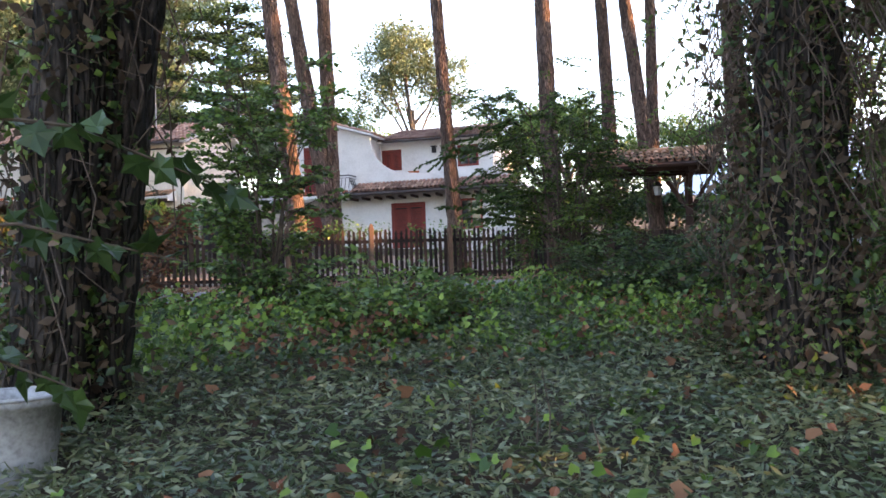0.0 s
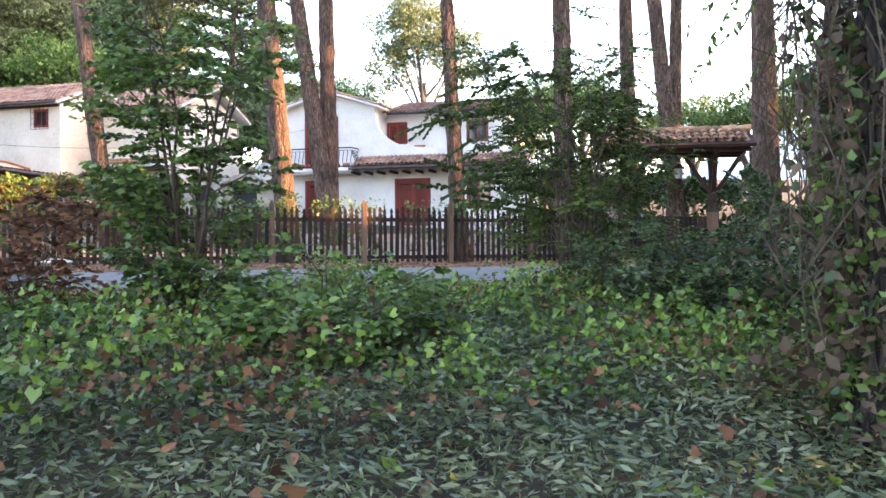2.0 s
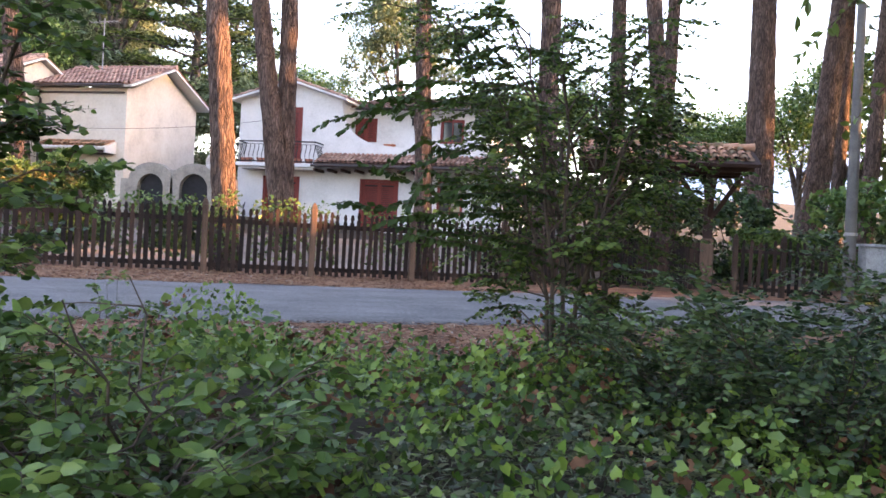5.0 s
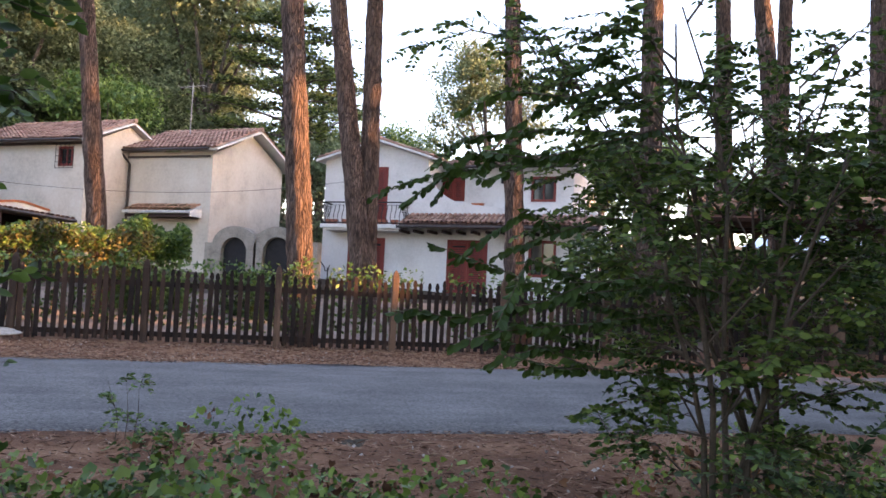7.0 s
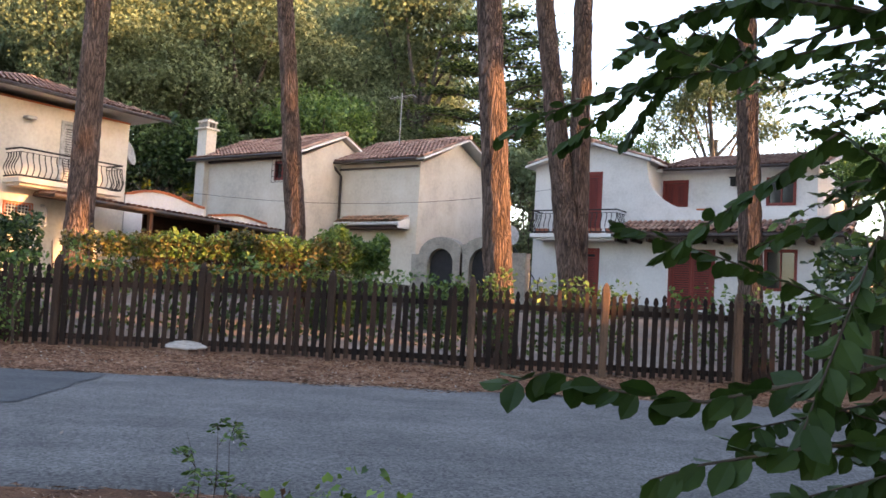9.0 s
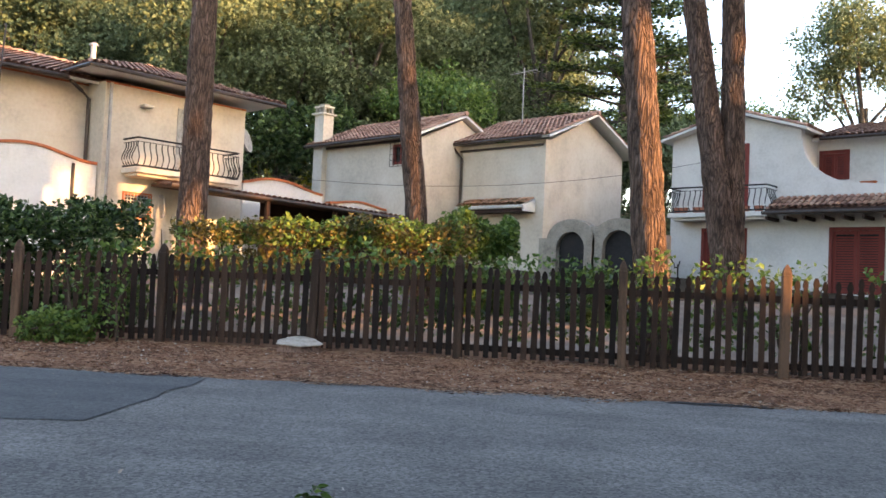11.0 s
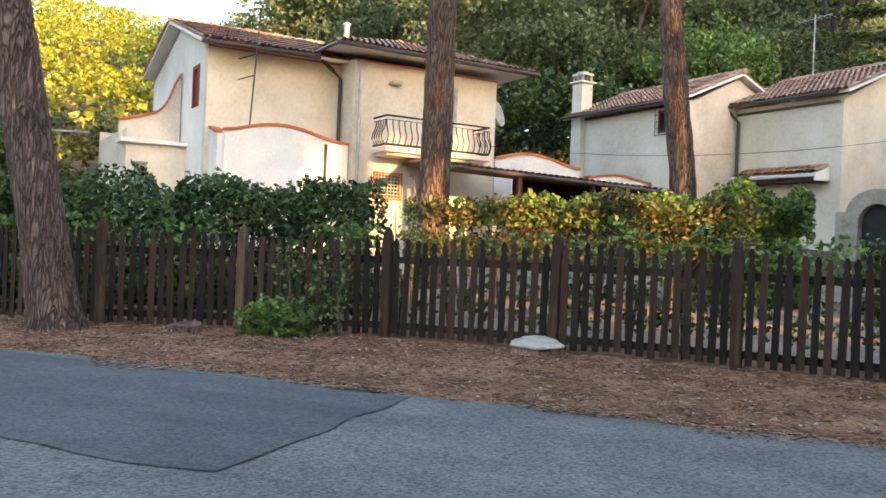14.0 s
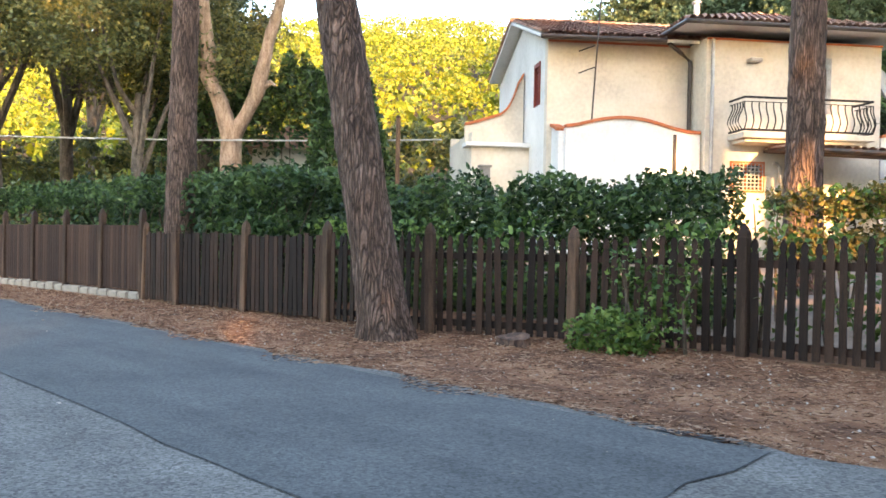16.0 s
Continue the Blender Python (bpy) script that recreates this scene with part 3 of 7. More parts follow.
for k, (x, w) in enumerate(((-16.9, 0.5), (-16.1, 0.6), (-15.4, 0.55), (-14.6, 0.6), (-13.95, 0.3))):
    bm = bmesh.new()
    prism(bm, [(x - w / 2, 5.72), (x + w / 2, 5.72), (x + w / 2 - 0.05, 5.51), (x - w / 2 + 0.05, 5.51)], "y", 40.24, 40.44)
    tagged(part("flower_box", bm, M_CLAY), "terracotta flower trough standing on the balcony", "flower pot", "balcony troughs")
roof_slope(h3, (-15.0, 40.55, 9.22), (-15.0, 50.4, 9.22), (-2.95, 0, -0.85))
roof_slope(h3, (-15.0, 50.4, 9.22), (-15.0, 40.55, 9.22), (2.55, 0, -0.8))
ridge_cap(h3, (-15.0, 40.5, 9.22), (-15.0, 50.4, 9.22))
roof_slope(h3, (-6.45, 46.2, 9.35), (-12.9, 46.2, 9.35), (0, -4.2, -1.12))
part("wing_gutter", pipe([(-12.5, 41.93, 8.2), (-6.4, 41.93, 8.2)], 0.06, 8), M_PIPE, h3)
porch = roof_slope(h3, (-5.3, 41.0, 6.02), (-13.55, 41.0, 6.02), (0, -1.25, -0.57), under=M_BEAM, name="porch_roof")
for k in range(14):
    x = -13.5 + k * 0.62
    part("rafter", boxes((x, 39.75, 5.17, x + 0.09, 40.8, 5.29)), M_BEAM, porch)
part("porch_gutter", pipe([(-13.6, 39.7, 5.4), (-5.3, 39.7, 5.4)], 0.06, 8), M_PIPE, h3)
part("downpipe", pipe([(-5.5, 39.75, 5.5), (-5.45, 40.0, 5.2), (-5.5, 40.7, 4.9), (-5.5, 40.72, G)], 0.05, 8), M_PIPE, h3)
part("wall_lantern", soften(boxes((-10.0, 42.35, 7.55, -9.8, 42.55, 7.85), (-10.05, 42.3, 7.85, -9.75, 42.6, 7.9)), 0.02), M_IRON, h3, "small black wall lantern")
br = bmesh.new()
tube(br, [(-17.75, 39.6, 4.9), (-16.7, 39.55, 3.6)], 0.025, 6)
tube(br, [(-17.75, 39.6, 5.15), (-17.75, 39.6, 4.5)], 0.02, 6)
tube(br, [(-17.95, 39.6, 5.0), (-17.55, 39.6, 5.0)], 0.02, 6)
tube(br, [(-16.7, 39.55, 3.6), (-16.65, 39.5, 3.45), (-16.5, 39.5, 3.5), (-16.45, 39.5, 3.7)], 0.025, 6)
tube(br, [(-16.55, 39.55, 3.6), (-16.55, 39.55, 2.2)], 0.03, 6)
tube(br, [(-17.75, 39.6, 4.55), (-17.75, 40.98, 4.55)], 0.02, 6)
tagged(part("well_bracket", br, M_IRON), "black wrought-iron bracket with a curled hook", "bracket")

# cream house with two offset gabled blocks and a chimney
h2 = thing("cream_house", (-27, 38, G), "cream rendered two-storey house with two offset tiled roofs and a chimney", "house")
part("front_wall", wall(bmesh.new(), "x", -31.9, -25.75, G, 8.35, 35.3, 35.6, [(-27.1, -26.45, 7.35, 8.05)]), M_PLASTER, h2)
bm = bmesh.new()
prism(bm, [(35.6, G), (40.4, G), (40.4, 8.35), (37.85, 9.42), (35.6, 8.35)], "x", -26.05, -25.75)
part("gable_wall", bm, M_PLASTER, h2)
part("rear_wall", boxes((-31.9, 40.1, G, -26.05, 40.4, 8.35), (-31.9, 35.6, G, -31.6, 40.1, 8.35)), M_PLASTER, h2)
part("side_front_wall", boxes((-25.75, 37.9, G, -21.4, 38.2, 8.3)), M_PLASTER, h2)
part("end_gable_wall", prism(bmesh.new(), [(38.2, G), (43.6, G), (43.6, 8.3), (40.8, 9.5), (38.2, 8.3)], "x", -21.7, -21.4), M_PLASTER, h2)
roof_slope(h2, (-25.5, 37.85, 9.62), (-32.3, 37.85, 9.62), (0, -3.05, -1.28))
roof_slope(h2, (-32.3, 37.85, 9.62), (-25.5, 37.85, 9.62), (0, 3.05, -1.28))
ridge_cap(h2, (-32.3, 37.85, 9.62), (-25.5, 37.85, 9.62))
roof_slope(h2, (-20.9, 40.8, 9.72), (-26.2, 40.8, 9.72), (0, -3.35, -1.36))
roof_slope(h2, (-26.2, 40.8, 9.72), (-20.9, 40.8, 9.72), (0, 3.35, -1.36))
ridge_cap(h2, (-26.2, 40.8, 9.72), (-20.9, 40.8, 9.72))
part("gutter", pipe([(-32.3, 34.78, 8.33), (-25.6, 34.78, 8.33)], 0.06, 8), M_PIPE, h2)
part("gutter", pipe([(-25.9, 37.42, 8.34), (-21.3, 37.42, 8.34)], 0.06, 8), M_PIPE, h2)
part("downpipe", pipe([(-25.85, 37.42, 8.3), (-25.7, 37.6, 8.0), (-25.62, 37.8, 7.8), (-25.62, 37.8, G)], 0.055, 8), M_PIPE, h2)
part("cornice", boxes((-31.9, 35.22, 8.2, -25.75, 35.3, 8.3), (-25.75, 37.82, 8.05, -21.5, 37.9, 8.13)), M_PIPE, h2)
w2 = glass_window(h2, "x", -27.1, -26.45, 7.35, 8.05, 35.3, -1, M_SHUTTER)
gr = bmesh.new()
for k in range(5):
    tube(gr, [(-27.25 + 0.235 * k, 35.2, 7.2), (-27.25 + 0.235 * k, 35.2, 8.2)], 0.012, 5)
    tube(gr, [(-27.25, 35.2, 7.2 + 0.25 * k), (-26.31, 35.2, 7.2 + 0.25 * k)], 0.012, 5)
part("window_grille", gr, M_IRON, w2)
ch = part("chimney", soften(boxes((-31.95, 35.02, G, -31.35, 35.6, 9.75), (-32.05, 34.9, 9.75, -31.25, 35.7, 9.83), (-32.0, 35.0, 10.08, -31.3, 35.6, 10.16)), 0.01), M_PLASTER, h2)
part("chimney_cap", boxes(*[(x, y, 9.83, x + 0.12, y + 0.12, 10.08) for x in (-31.95, -31.7, -31.47) for y in (35.03, 35.45)], (-31.85, 35.15, 10.16, -31.45, 35.45, 10.26)), M_STONE, ch)
can = roof_slope(h2, (-21.8, 37.9, 5.98), (-25.3, 37.9, 5.98), (0, -0.8, -0.32), name="canopy_roof", mat=M_TILE_MOSS)
part("canopy_bracket", boxes((-25.2, 37.2, 5.42, -21.9, 37.9, 5.54)), M_BEAM, can)
part("canopy_cheek", prism(bmesh.new(), [(37.9, 5.45), (37.9, 5.93), (37.15, 5.6), (37.15, 5.45)], "x", -21.86, -21.79), M_WHITE, can)

# two stone arches
arch = thing("garden_arcade", (-17.5, 36, G), "grey rendered garden wall with two round-topped arches", "arcade")
bm = bmesh.new()
for c, r, w in ((-18.85, 0.58, 1.0), (-16.93, 0.62, 1.02)):
    outer = [(c - w, G)] + [(c - w * math.cos(a), 4.25 + 0.72 * math.sin(a)) for a in np.linspace(0, math.pi, 14)] + [(c + w, G)]
    inner = [(c + r, G)] + [(c + r * math.cos(a), 3.95 + r * math.sin(a)) for a in np.linspace(0, math.pi, 14)] + [(c - r, G)]
    prism(bm, outer[:1] + outer[1:] + inner, "y", 36.0, 36.4)
part("arch_wall", bm, M_STONE, arch)
part("arch_pier", boxes((-18.1, 36.03, G, -17.7, 36.37, 4.7)), M_STONE, arch)
part("arch_pier", boxes((-20.2, 36.02, G, -19.85, 36.38, 4.3)), M_STONE, arch)
part("arch_pier", boxes((-15.91, 36.02, G, -15.2, 36.38, 4.4)), M_STONE, arch)
for c, r in ((-18.85, 0.58), (-16.93, 0.62)):
    # near-black board closes each arch, its shade put into the colour
    part("arch_shade_board", prism(bmesh.new(), [(c + r, G)] + [(c + r * math.cos(a), 3.95 + r * math.sin(a)) for a in np.linspace(0, math.pi, 14)] + [(c - r, G)], "y", 36.22, 36.26), M_INNER_SHADE, arch)

# cream house with a balcony, nearest to the road
h1 = thing("balcony_house", (-29, 24, G), "cream rendered two-storey house with a belly-railed balcony", "house")
part("balcony_wall", wall(bmesh.new(), "y", 23.3, 28.5, G, 8.4, -28.1, -27.8, [(25.9, 26.9, 5.7, 7.9), (24.1, 25.0, 4.2, 4.95)]), M_PLASTER, h1)
part("jog_wall", boxes((-29.0, 23.3, G, -28.1, 23.6, 8.4)), M_PLASTER, h1)
part("jog_wall", boxes((-36, 28.2, G, -28.1, 28.5, 8.4)), M_PLASTER, h1)
part("rear_wall", boxes((-36.3, 19.4, G, -36.0, 28.5, 8.4)), M_PLASTER, h1)
part("set_back_wall", boxes((-29.3, 19.1, G, -29.0, 23.3, 8.5)), M_PLASTER, h1)
bm = bmesh.new()
wall(bm, "x", -36.3, -29.3, G, 8.3, 19.1, 19.4, [(-30.5, -29.9, 6.7, 7.9)])
part("gable_wall", bm, M_WHITE, h1)
part("gable_top", prism(bmesh.new(), [(-36.3, 8.3), (-29.3, 8.3), (-29.0, 8.36), (-32.4, 9.5), (-36.3, 8.3)], "y", 19.1, 19.4), M_WHITE, h1)
shutter_door(h1, "side_window", "x", -30.5, -29.9, 6.7, 7.9, 19.1, -1, leaves=1)
shutter_door(h1, "balcony_door", "y", 25.9, 26.9, 5.7, 7.9, -27.8, 1, mat=M_PLASTIC)
balcony(h1, "y", 23.95, 27.75, 5.72, -27.8, 1, M_PLASTER)
lw = glass_window(h1, "y", 24.1, 25.0, 4.2, 4.95, -27.8, 1, M_TRIM, "lattice_window")
lt = bmesh.new()
for k in range(9):
    tube(lt, [(-27.78, 24.1 + 0.1125 * k, 4.2), (-27.78, 24.1 + 0.1125 * k, 4.95)], 0.016, 4)
for k in range(8):
    tube(lt, [(-27.78, 24.1, 4.2 + 0.107 * k), (-27.78, 25.0, 4.2 + 0.107 * k)], 0.016, 4)
part("lattice", lt, M_PLASTIC, lw)
roof_slope(h1, (-32.4, 18.7, 9.72), (-32.4, 24.4, 9.72), (4.15, 0, -1.32))
roof_slope(h1, (-32.4, 24.4, 9.72), (-32.4, 18.7, 9.72), (-3.9, 0, -1.24))
ridge_cap(h1, (-32.4, 18.65, 9.72), (-32.4, 24.4, 9.72))
# hipped roof over the balcony block
bm = bmesh.new()
E0, E1, E2, E3, A, B = (-26.85, 22.35, 8.62), (-26.85, 29.5, 8.62), (-36.6, 29.5, 8.62), (-36.6, 22.35, 8.62), (-30.4, 25.9, 9.75), (-33.2, 25.9, 9.75)
vs = {k: bm.verts.new(v) for k, v in zip("abcdef", (E0, E1, E2, E3, A, B))}
for f in ("abe", "bcfe", "cdf", "daef"):
    bm.faces.new([vs[c] for c in f])
bm.faces.new([vs[c] for c in "dcba"])
bmesh.ops.recalc_face_normals(bm, faces=bm.faces[:])
hip = part("hip_roof", bm, M_WHITE, h1)


def hip_tiles(parent, e0, e1, apex0, apex1, mat=M_TILE):
    """Tiles over a triangular or trapezoid slope, row by row."""
    e0, e1, apex0, apex1 = (Vector(v) for v in (e0, e1, apex0, apex1))
    verts, faces = [], []
    mid_t, mid_e = (apex0 + apex1) / 2, (e0 + e1) / 2
    along = (e1 - e0).normalized()
    slope = (e0 - apex0) - along * (e0 - apex0).dot(along)
    down = slope.normalized()
    up = along.cross(down)
    if up.z < 0:
        up = -up
    rows = int(slope.length / 0.36)
    for r in range(rows):
        t = (r + 1) / rows
        p, q = apex0.lerp(e0, t), apex1.lerp(e1, t)
        n = int((q - p).length / 0.21)
        for c in range(n):
            o = p + along * (0.21 * (c + 0.5)) - down * 0.38 + up * 0.02
            base = len(verts)
            for e, rad in ((0, 0.072), (1, 0.09)):
                for k in range(6):
                    a = math.pi * k / 5
                    verts.append(tuple(o + along * (math.cos(a) * rad * 1.15) + up * (math.sin(a) * rad + 0.03 * e) + down * (e * 0.42)))
            for k in range(5):
                faces.append((base + k, base + k + 1, base + 7 + k, base + 6 + k))
    ob = raw("roof_tiles", verts, faces, mat, parent)
    ob["kind"] = "stuff"
    return ob


hip_tiles(hip, E0, E1, A, A)
hip_tiles(hip, E1, E2, A, B)
hip_tiles(hip, E3, E0, B, A)
part("gutter", pipe([(-36.5, 22.3, 8.58), (-26.8, 22.3, 8.58), (-26.8, 29.5, 8.58)], 0.065, 8), M_PIPE, h1)
part("gutter", pipe([(-28.2, 18.7, 8.33), (-28.2, 22.3, 8.36)], 0.065, 8), M_PIPE, h1)
part("cornice", boxes((-27.8, 23.3, 8.35, -27.74, 28.5, 8.4), (-29.0, 19.1, 8.36, -28.94, 23.3, 8.41)), M_TRIM, h1)
part("downpipe", pipe([(-28.3, 22.4, 8.3), (-28.6, 22.9, 8.1), (-28.7, 23.2, 7.9), (-28.7, 23.2, G)], 0.06, 8), M_PIPE, h1)
part("zinc_downpipe", pipe([(-27.72, 23.45, 8.35), (-27.72, 23.45, G)], 0.055, 8), M_ZINC, h1)
part("wall_lamp", soften(boxes((-27.8, 24.45, 7.75, -27.5, 24.8, 7.85)), 0.02), M_ZINC, h1, "small grey floodlight under the eaves")
part("bent_pipe", pipe([(-27.8, 25.45, 4.3), (-27.66, 25.45, 4.32), (-27.62, 25.45, 4.42), (-27.62, 25.42, 4.85), (-27.62, 25.34, 4.95), (-27.62, 25.24, 4.97)], 0.055, 8), M_ZINC, h1, "bent grey vent pipe")
part("flue", pipe([(-30.9, 24.3, 9.0), (-30.9, 24.3, 10.2)], 0.1, 10), M_ZINC, h1, "silver metal flue")
part("flue_cap", pipe([(-30.9, 24.3, 10.2), (-30.9, 24.3, 10.24), (-30.9, 24.3, 10.32)], [0.16, 0.16, 0.05], 10), M_ZINC, h1)
part("satellite_dish", pipe([(-28.25, 28.7, 7.35), (-28.1, 28.8, 7.37), (-28.07, 28.82, 7.38)], [0.05, 0.42, 0.45], 16), M_PLASTIC, h1, "grey satellite dish on the wall's end")


def wavy_wall(name, axis, a0, a1, b0, b1, z0, tops, mat, parent, trim=M_TRIM):
    """A low wall with a curved top under a terracotta coping."""
    n = 24
    xs = np.linspace(a0, a1, n)
    ks = np.linspace(a0, a1, len(tops))
    zs = [float(np.interp(x, ks, tops)) for x in xs]
    zs = [sum(zs[max(0, i - 2):i + 3]) / len(zs[max(0, i - 2):i + 3]) for i in range(n)]
    bm = bmesh.new()
    prism(bm, [(a0, z0)] + [(x, z) for x, z in zip(xs, zs)] + [(a1, z0)], axis_other(axis), b0, b1)
    w = part(name, bm, mat, parent)
    cp = bmesh.new()
    prism(cp, [(x, z + 0.002) for x, z in zip(xs, zs)] + [(x, z + 0.09) for x, z in zip(xs[::-1], zs[::-1])], axis_other(axis), b0 - 0.05, b1 + 0.05)
    part("coping", cp, trim, w, "terracotta coping")
    return w


def axis_other(axis):
    return "y" if axis == "x" else "x"


wavy_wall("terrace_wall", "y", 19.4, 23.25, -28.2, -28.0, G, (5.75, 5.95, 6.08, 6.1, 5.98, 5.78, 5.72), M_WHITE, h1)
wavy_wall("terrace_return", "x", -29.4, -28.2, 19.25, 19.4, G, (6.0, 5.9, 5.72), M_WHITE, h1)
part("terrace_pipe", pipe([(-27.95, 22.5, 5.7), (-27.95, 22.5, G)], 0.05, 8), M_PIPE, h1)
part("antenna_mast", pipe([(-28.1, 20.15, 6.0), (-28.1, 20.35, 9.5)], 0.025, 6), M_PIPE, h1)
an = bmesh.new()
for z in (7.5, 8.1):
    tube(an, [(-28.1, 20.2, z), (-28.1, 19.75, z - 0.18)], 0.02, 6)
part("mast_stay", an, M_IRON, h1)
part("annex_wall", boxes((-36.3, 17.3, G, -36.0, 19.1, 6.3), (-36.0, 17.3, G, -31.2, 17.6, 6.0), (-31.5, 17.6, G, -31.2, 19.1, 5.6)), M_PLASTER, h1)
wavy_wall("annex_scroll", "y", 17.2, 19.05, -32.1, -31.9, 5.6, (6.25, 6.35, 6.45, 6.55, 6.65, 7.1, 8.2), M_PLASTER, h1)
part("annex_ledge", boxes((-31.9, 17.1, 5.55, -31.0, 19.1, 5.68)), M_WHITE, h1)

# tin canopy between the houses and the wavy walls behind it
canopy = thing("carport_roof", (-25.6, 31, G), "low brown carport roof on timber posts between the houses", "carport")
roof_slope(canopy, (-27.75, 25.0, 5.34), (-26.0, 33.7, 4.95), (1.8, -0.35, -0.13), under=M_BEAM, name="roof_deck")
part("roof_edge", pipe([(-25.93, 24.65, 5.2), (-24.18, 33.35, 4.81)], 0.07, 8), M_PIPE, canopy)
# added dark panel, stands for the deep shade beneath the carport roof
bb = [(-27.0 + 1.3 * t + o, 28.75 + 6.1 * t, z) for t, zt in ((0, 5.1), (1, 4.8)) for z in (G, zt) for o in (0, 0.06)]
raw("carport_shade_panel", bb, [(0, 1, 3, 2), (4, 6, 7, 5), (0, 4, 5, 1), (2, 3, 7, 6), (0, 2, 6, 4), (1, 5, 7, 3)], M_BEAM, canopy, "dark panel added for the shade under the carport roof")
for t in (0.05, 0.35, 0.65, 0.95):
    x, y, z = -26.0 + 1.7 * t, 25.0 + 8.3 * t, 5.15 - 0.4 * t
    part("roof_post", boxes((x - 0.07, y - 0.07, gz(x, y) - 0.1, x + 0.07, y + 0.07, z)), M_BEAM, canopy)
low = thing("wavy_garden_wall", (-28.5, 31.8, G), "white garden wall with a wavy terracotta coping", "wall")
wavy_wall("wall_bay", "y", 28.55, 32.2, -28.0, -27.8, G, (5.74, 5.98, 6.06, 5.98, 5.8, 5.66), M_WHITE, low)
wavy_wall("wall_bay", "y", 32.25, 35.25, -27.6, -27.4, G, (5.38, 5.5, 5.58, 5.48, 5.36), M_WHITE, low)


# ---- fence ----
def picket_mesh(name, h, w, seed):
    """A sawn picket with a rounded spear head."""
    bm = bmesh.new()
    prism(bm, [(-w / 2, 0), (w / 2, 0), (w / 2, h - 0.20), (w * 0.30, h - 0.165), (w * 0.30, h - 0.15), (w * 0.47, h - 0.10), (w * 0.36, h - 0.04), (w * 0.12, h), (-w * 0.12, h), (-w * 0.36, h - 0.04), (-w * 0.47, h - 0.10), (-w * 0.30, h - 0.15), (-w * 0.30, h - 0.165), (-w / 2, h - 0.20)], "y", -0.011, 0.011)
    me = bpy.data.meshes.new(name)
    bm.to_mesh(me)
    bm.free()
    me.materials.append(M_FENCE)
    return me


def post_mesh(name, h, w, mat):
    bm = bmesh.new()
    box(bm, -w / 2, -w / 2, -0.3, w / 2, w / 2, h - 0.16)
    soften(bm, 0.012)
    top = [(-0.42, 0), (0.42, 0), (0.42, 0), (0.30, 0.06), (0.16, 0.13), (0, 0.16)]
    rings = [[bm.verts.new((sx * w * r, sy * w * r, h - 0.16 + z)) for sx, sy in ((-1, -1), (1, -1), (1, 1), (-1, 1))] for r, z in ((0.47, 0.0), (0.42, 0.05), (0.28, 0.11), (0.06, 0.16))]
    for u, v in zip(rings, rings[1:]):
        for k in range(4):
            bm.faces.new((u[k], u[(k + 1) % 4], v[(k + 1) % 4], v[k]))
    bm.faces.new(rings[-1])
    me = bpy.data.meshes.new(name)
    bm.to_mesh(me)
    bm.free()
    me.materials.append(mat)
    return me


def piece(name, me, m, parent):
    ob = new(name, me)
    adopt(ob, parent)
    ob.matrix_basis = m
    return ob


PICKETS = [picket_mesh("picket", 1.40 + 0.02 * k, w, k) for k, w in enumerate((0.092, 0.098, 0.086))]
POST = post_mesh("post", 1.64, 0.135, M_POST)


def fence_run(parent, corners, rng, gap=0.15, tall=1.0, first=True):
    for i, (a, b) in enumerate(zip(corners, corners[1:])):
        a, b = Vector(a), Vector(b)
        d = b - a
        ang = math.atan2(d.y, d.x)
        za, zb = gz(*a) + 0.02, gz(*b) + 0.02
        if i or first:
            piece("post", POST, Matrix.LocRotScale((a.x, a.y, za), Euler((rng.uniform(-0.02, 0.02), rng.uniform(-0.02, 0.02), ang)), (1, 1, tall * rng.uniform(0.97, 1.02))), parent)
        n = max(2, round(d.length / gap))
        nrm = Vector((-d.y, d.x)).normalized()
        if nrm.dot(Vector((-0.6, 0.8))) < 0:
            nrm = -nrm
        for h in (0.17, 1.15):
            bm = bmesh.new()
            box(bm, 0, -0.03, -0.05, d.length, 0.0, 0.05)
            o = part("rail", bm, M_FENCE, parent)
            tilt = math.atan2(zb - za, d.length)
            o.matrix_basis = Matrix.LocRotScale((a.x + nrm.x * 0.06, a.y + nrm.y * 0.06, za + h * tall), Euler((0, -tilt, ang)), None)
        for k in range(1, n):
            t = k / n
            p = a + d * t
            z = za + (zb - za) * t + rng.uniform(0.02, 0.06)
            piece("picket", rng.choice(PICKETS), Matrix.LocRotScale((p.x, p.y, z), Euler((rng.uniform(-0.012, 0.012), rng.gauss(0, 0.014), ang)), (1, 1, tall * rng.uniform(0.975, 1.02))), parent)


rng = random.Random(11)
fence = thing("picket_fence", (-12, 20.5, 1.3), "weathered dark brown wooden picket fence with spear-topped pickets", "fence")
FENCE = [(-22.6, 10.0), (-20.95, 11.55), (-19.25, 13.05), (-17.55, 14.6), (-16.45, 16.45), (-14.95, 18.2), (-12.9, 19.75), (-10.85, 21.05), (-8.62, 22.3), (-6.6, 23.45), (-4.62, 24.75), (-2.7, 26.0), (-0.75, 27.3)]
fence_run(fence, FENCE[2:], rng)
PICKETS_FLAT = []
for w in (0.10, 0.108):
    me = bpy.data.meshes.new("flat_picket")
    bm = boxes((-w / 2, -0.011, 0, w / 2, 0.011, 1.38))
    bm.to_mesh(me)
    bm.free()
    me.materials.append(M_FENCE)
    PICKETS_FLAT.append(me)
PICKETS, SPEARS = PICKETS_FLAT, PICKETS
flat_fence = thing("picket_fence", (-21, 11.6, 1.3), "dark close-boarded picket fence with flat tops", "fence")
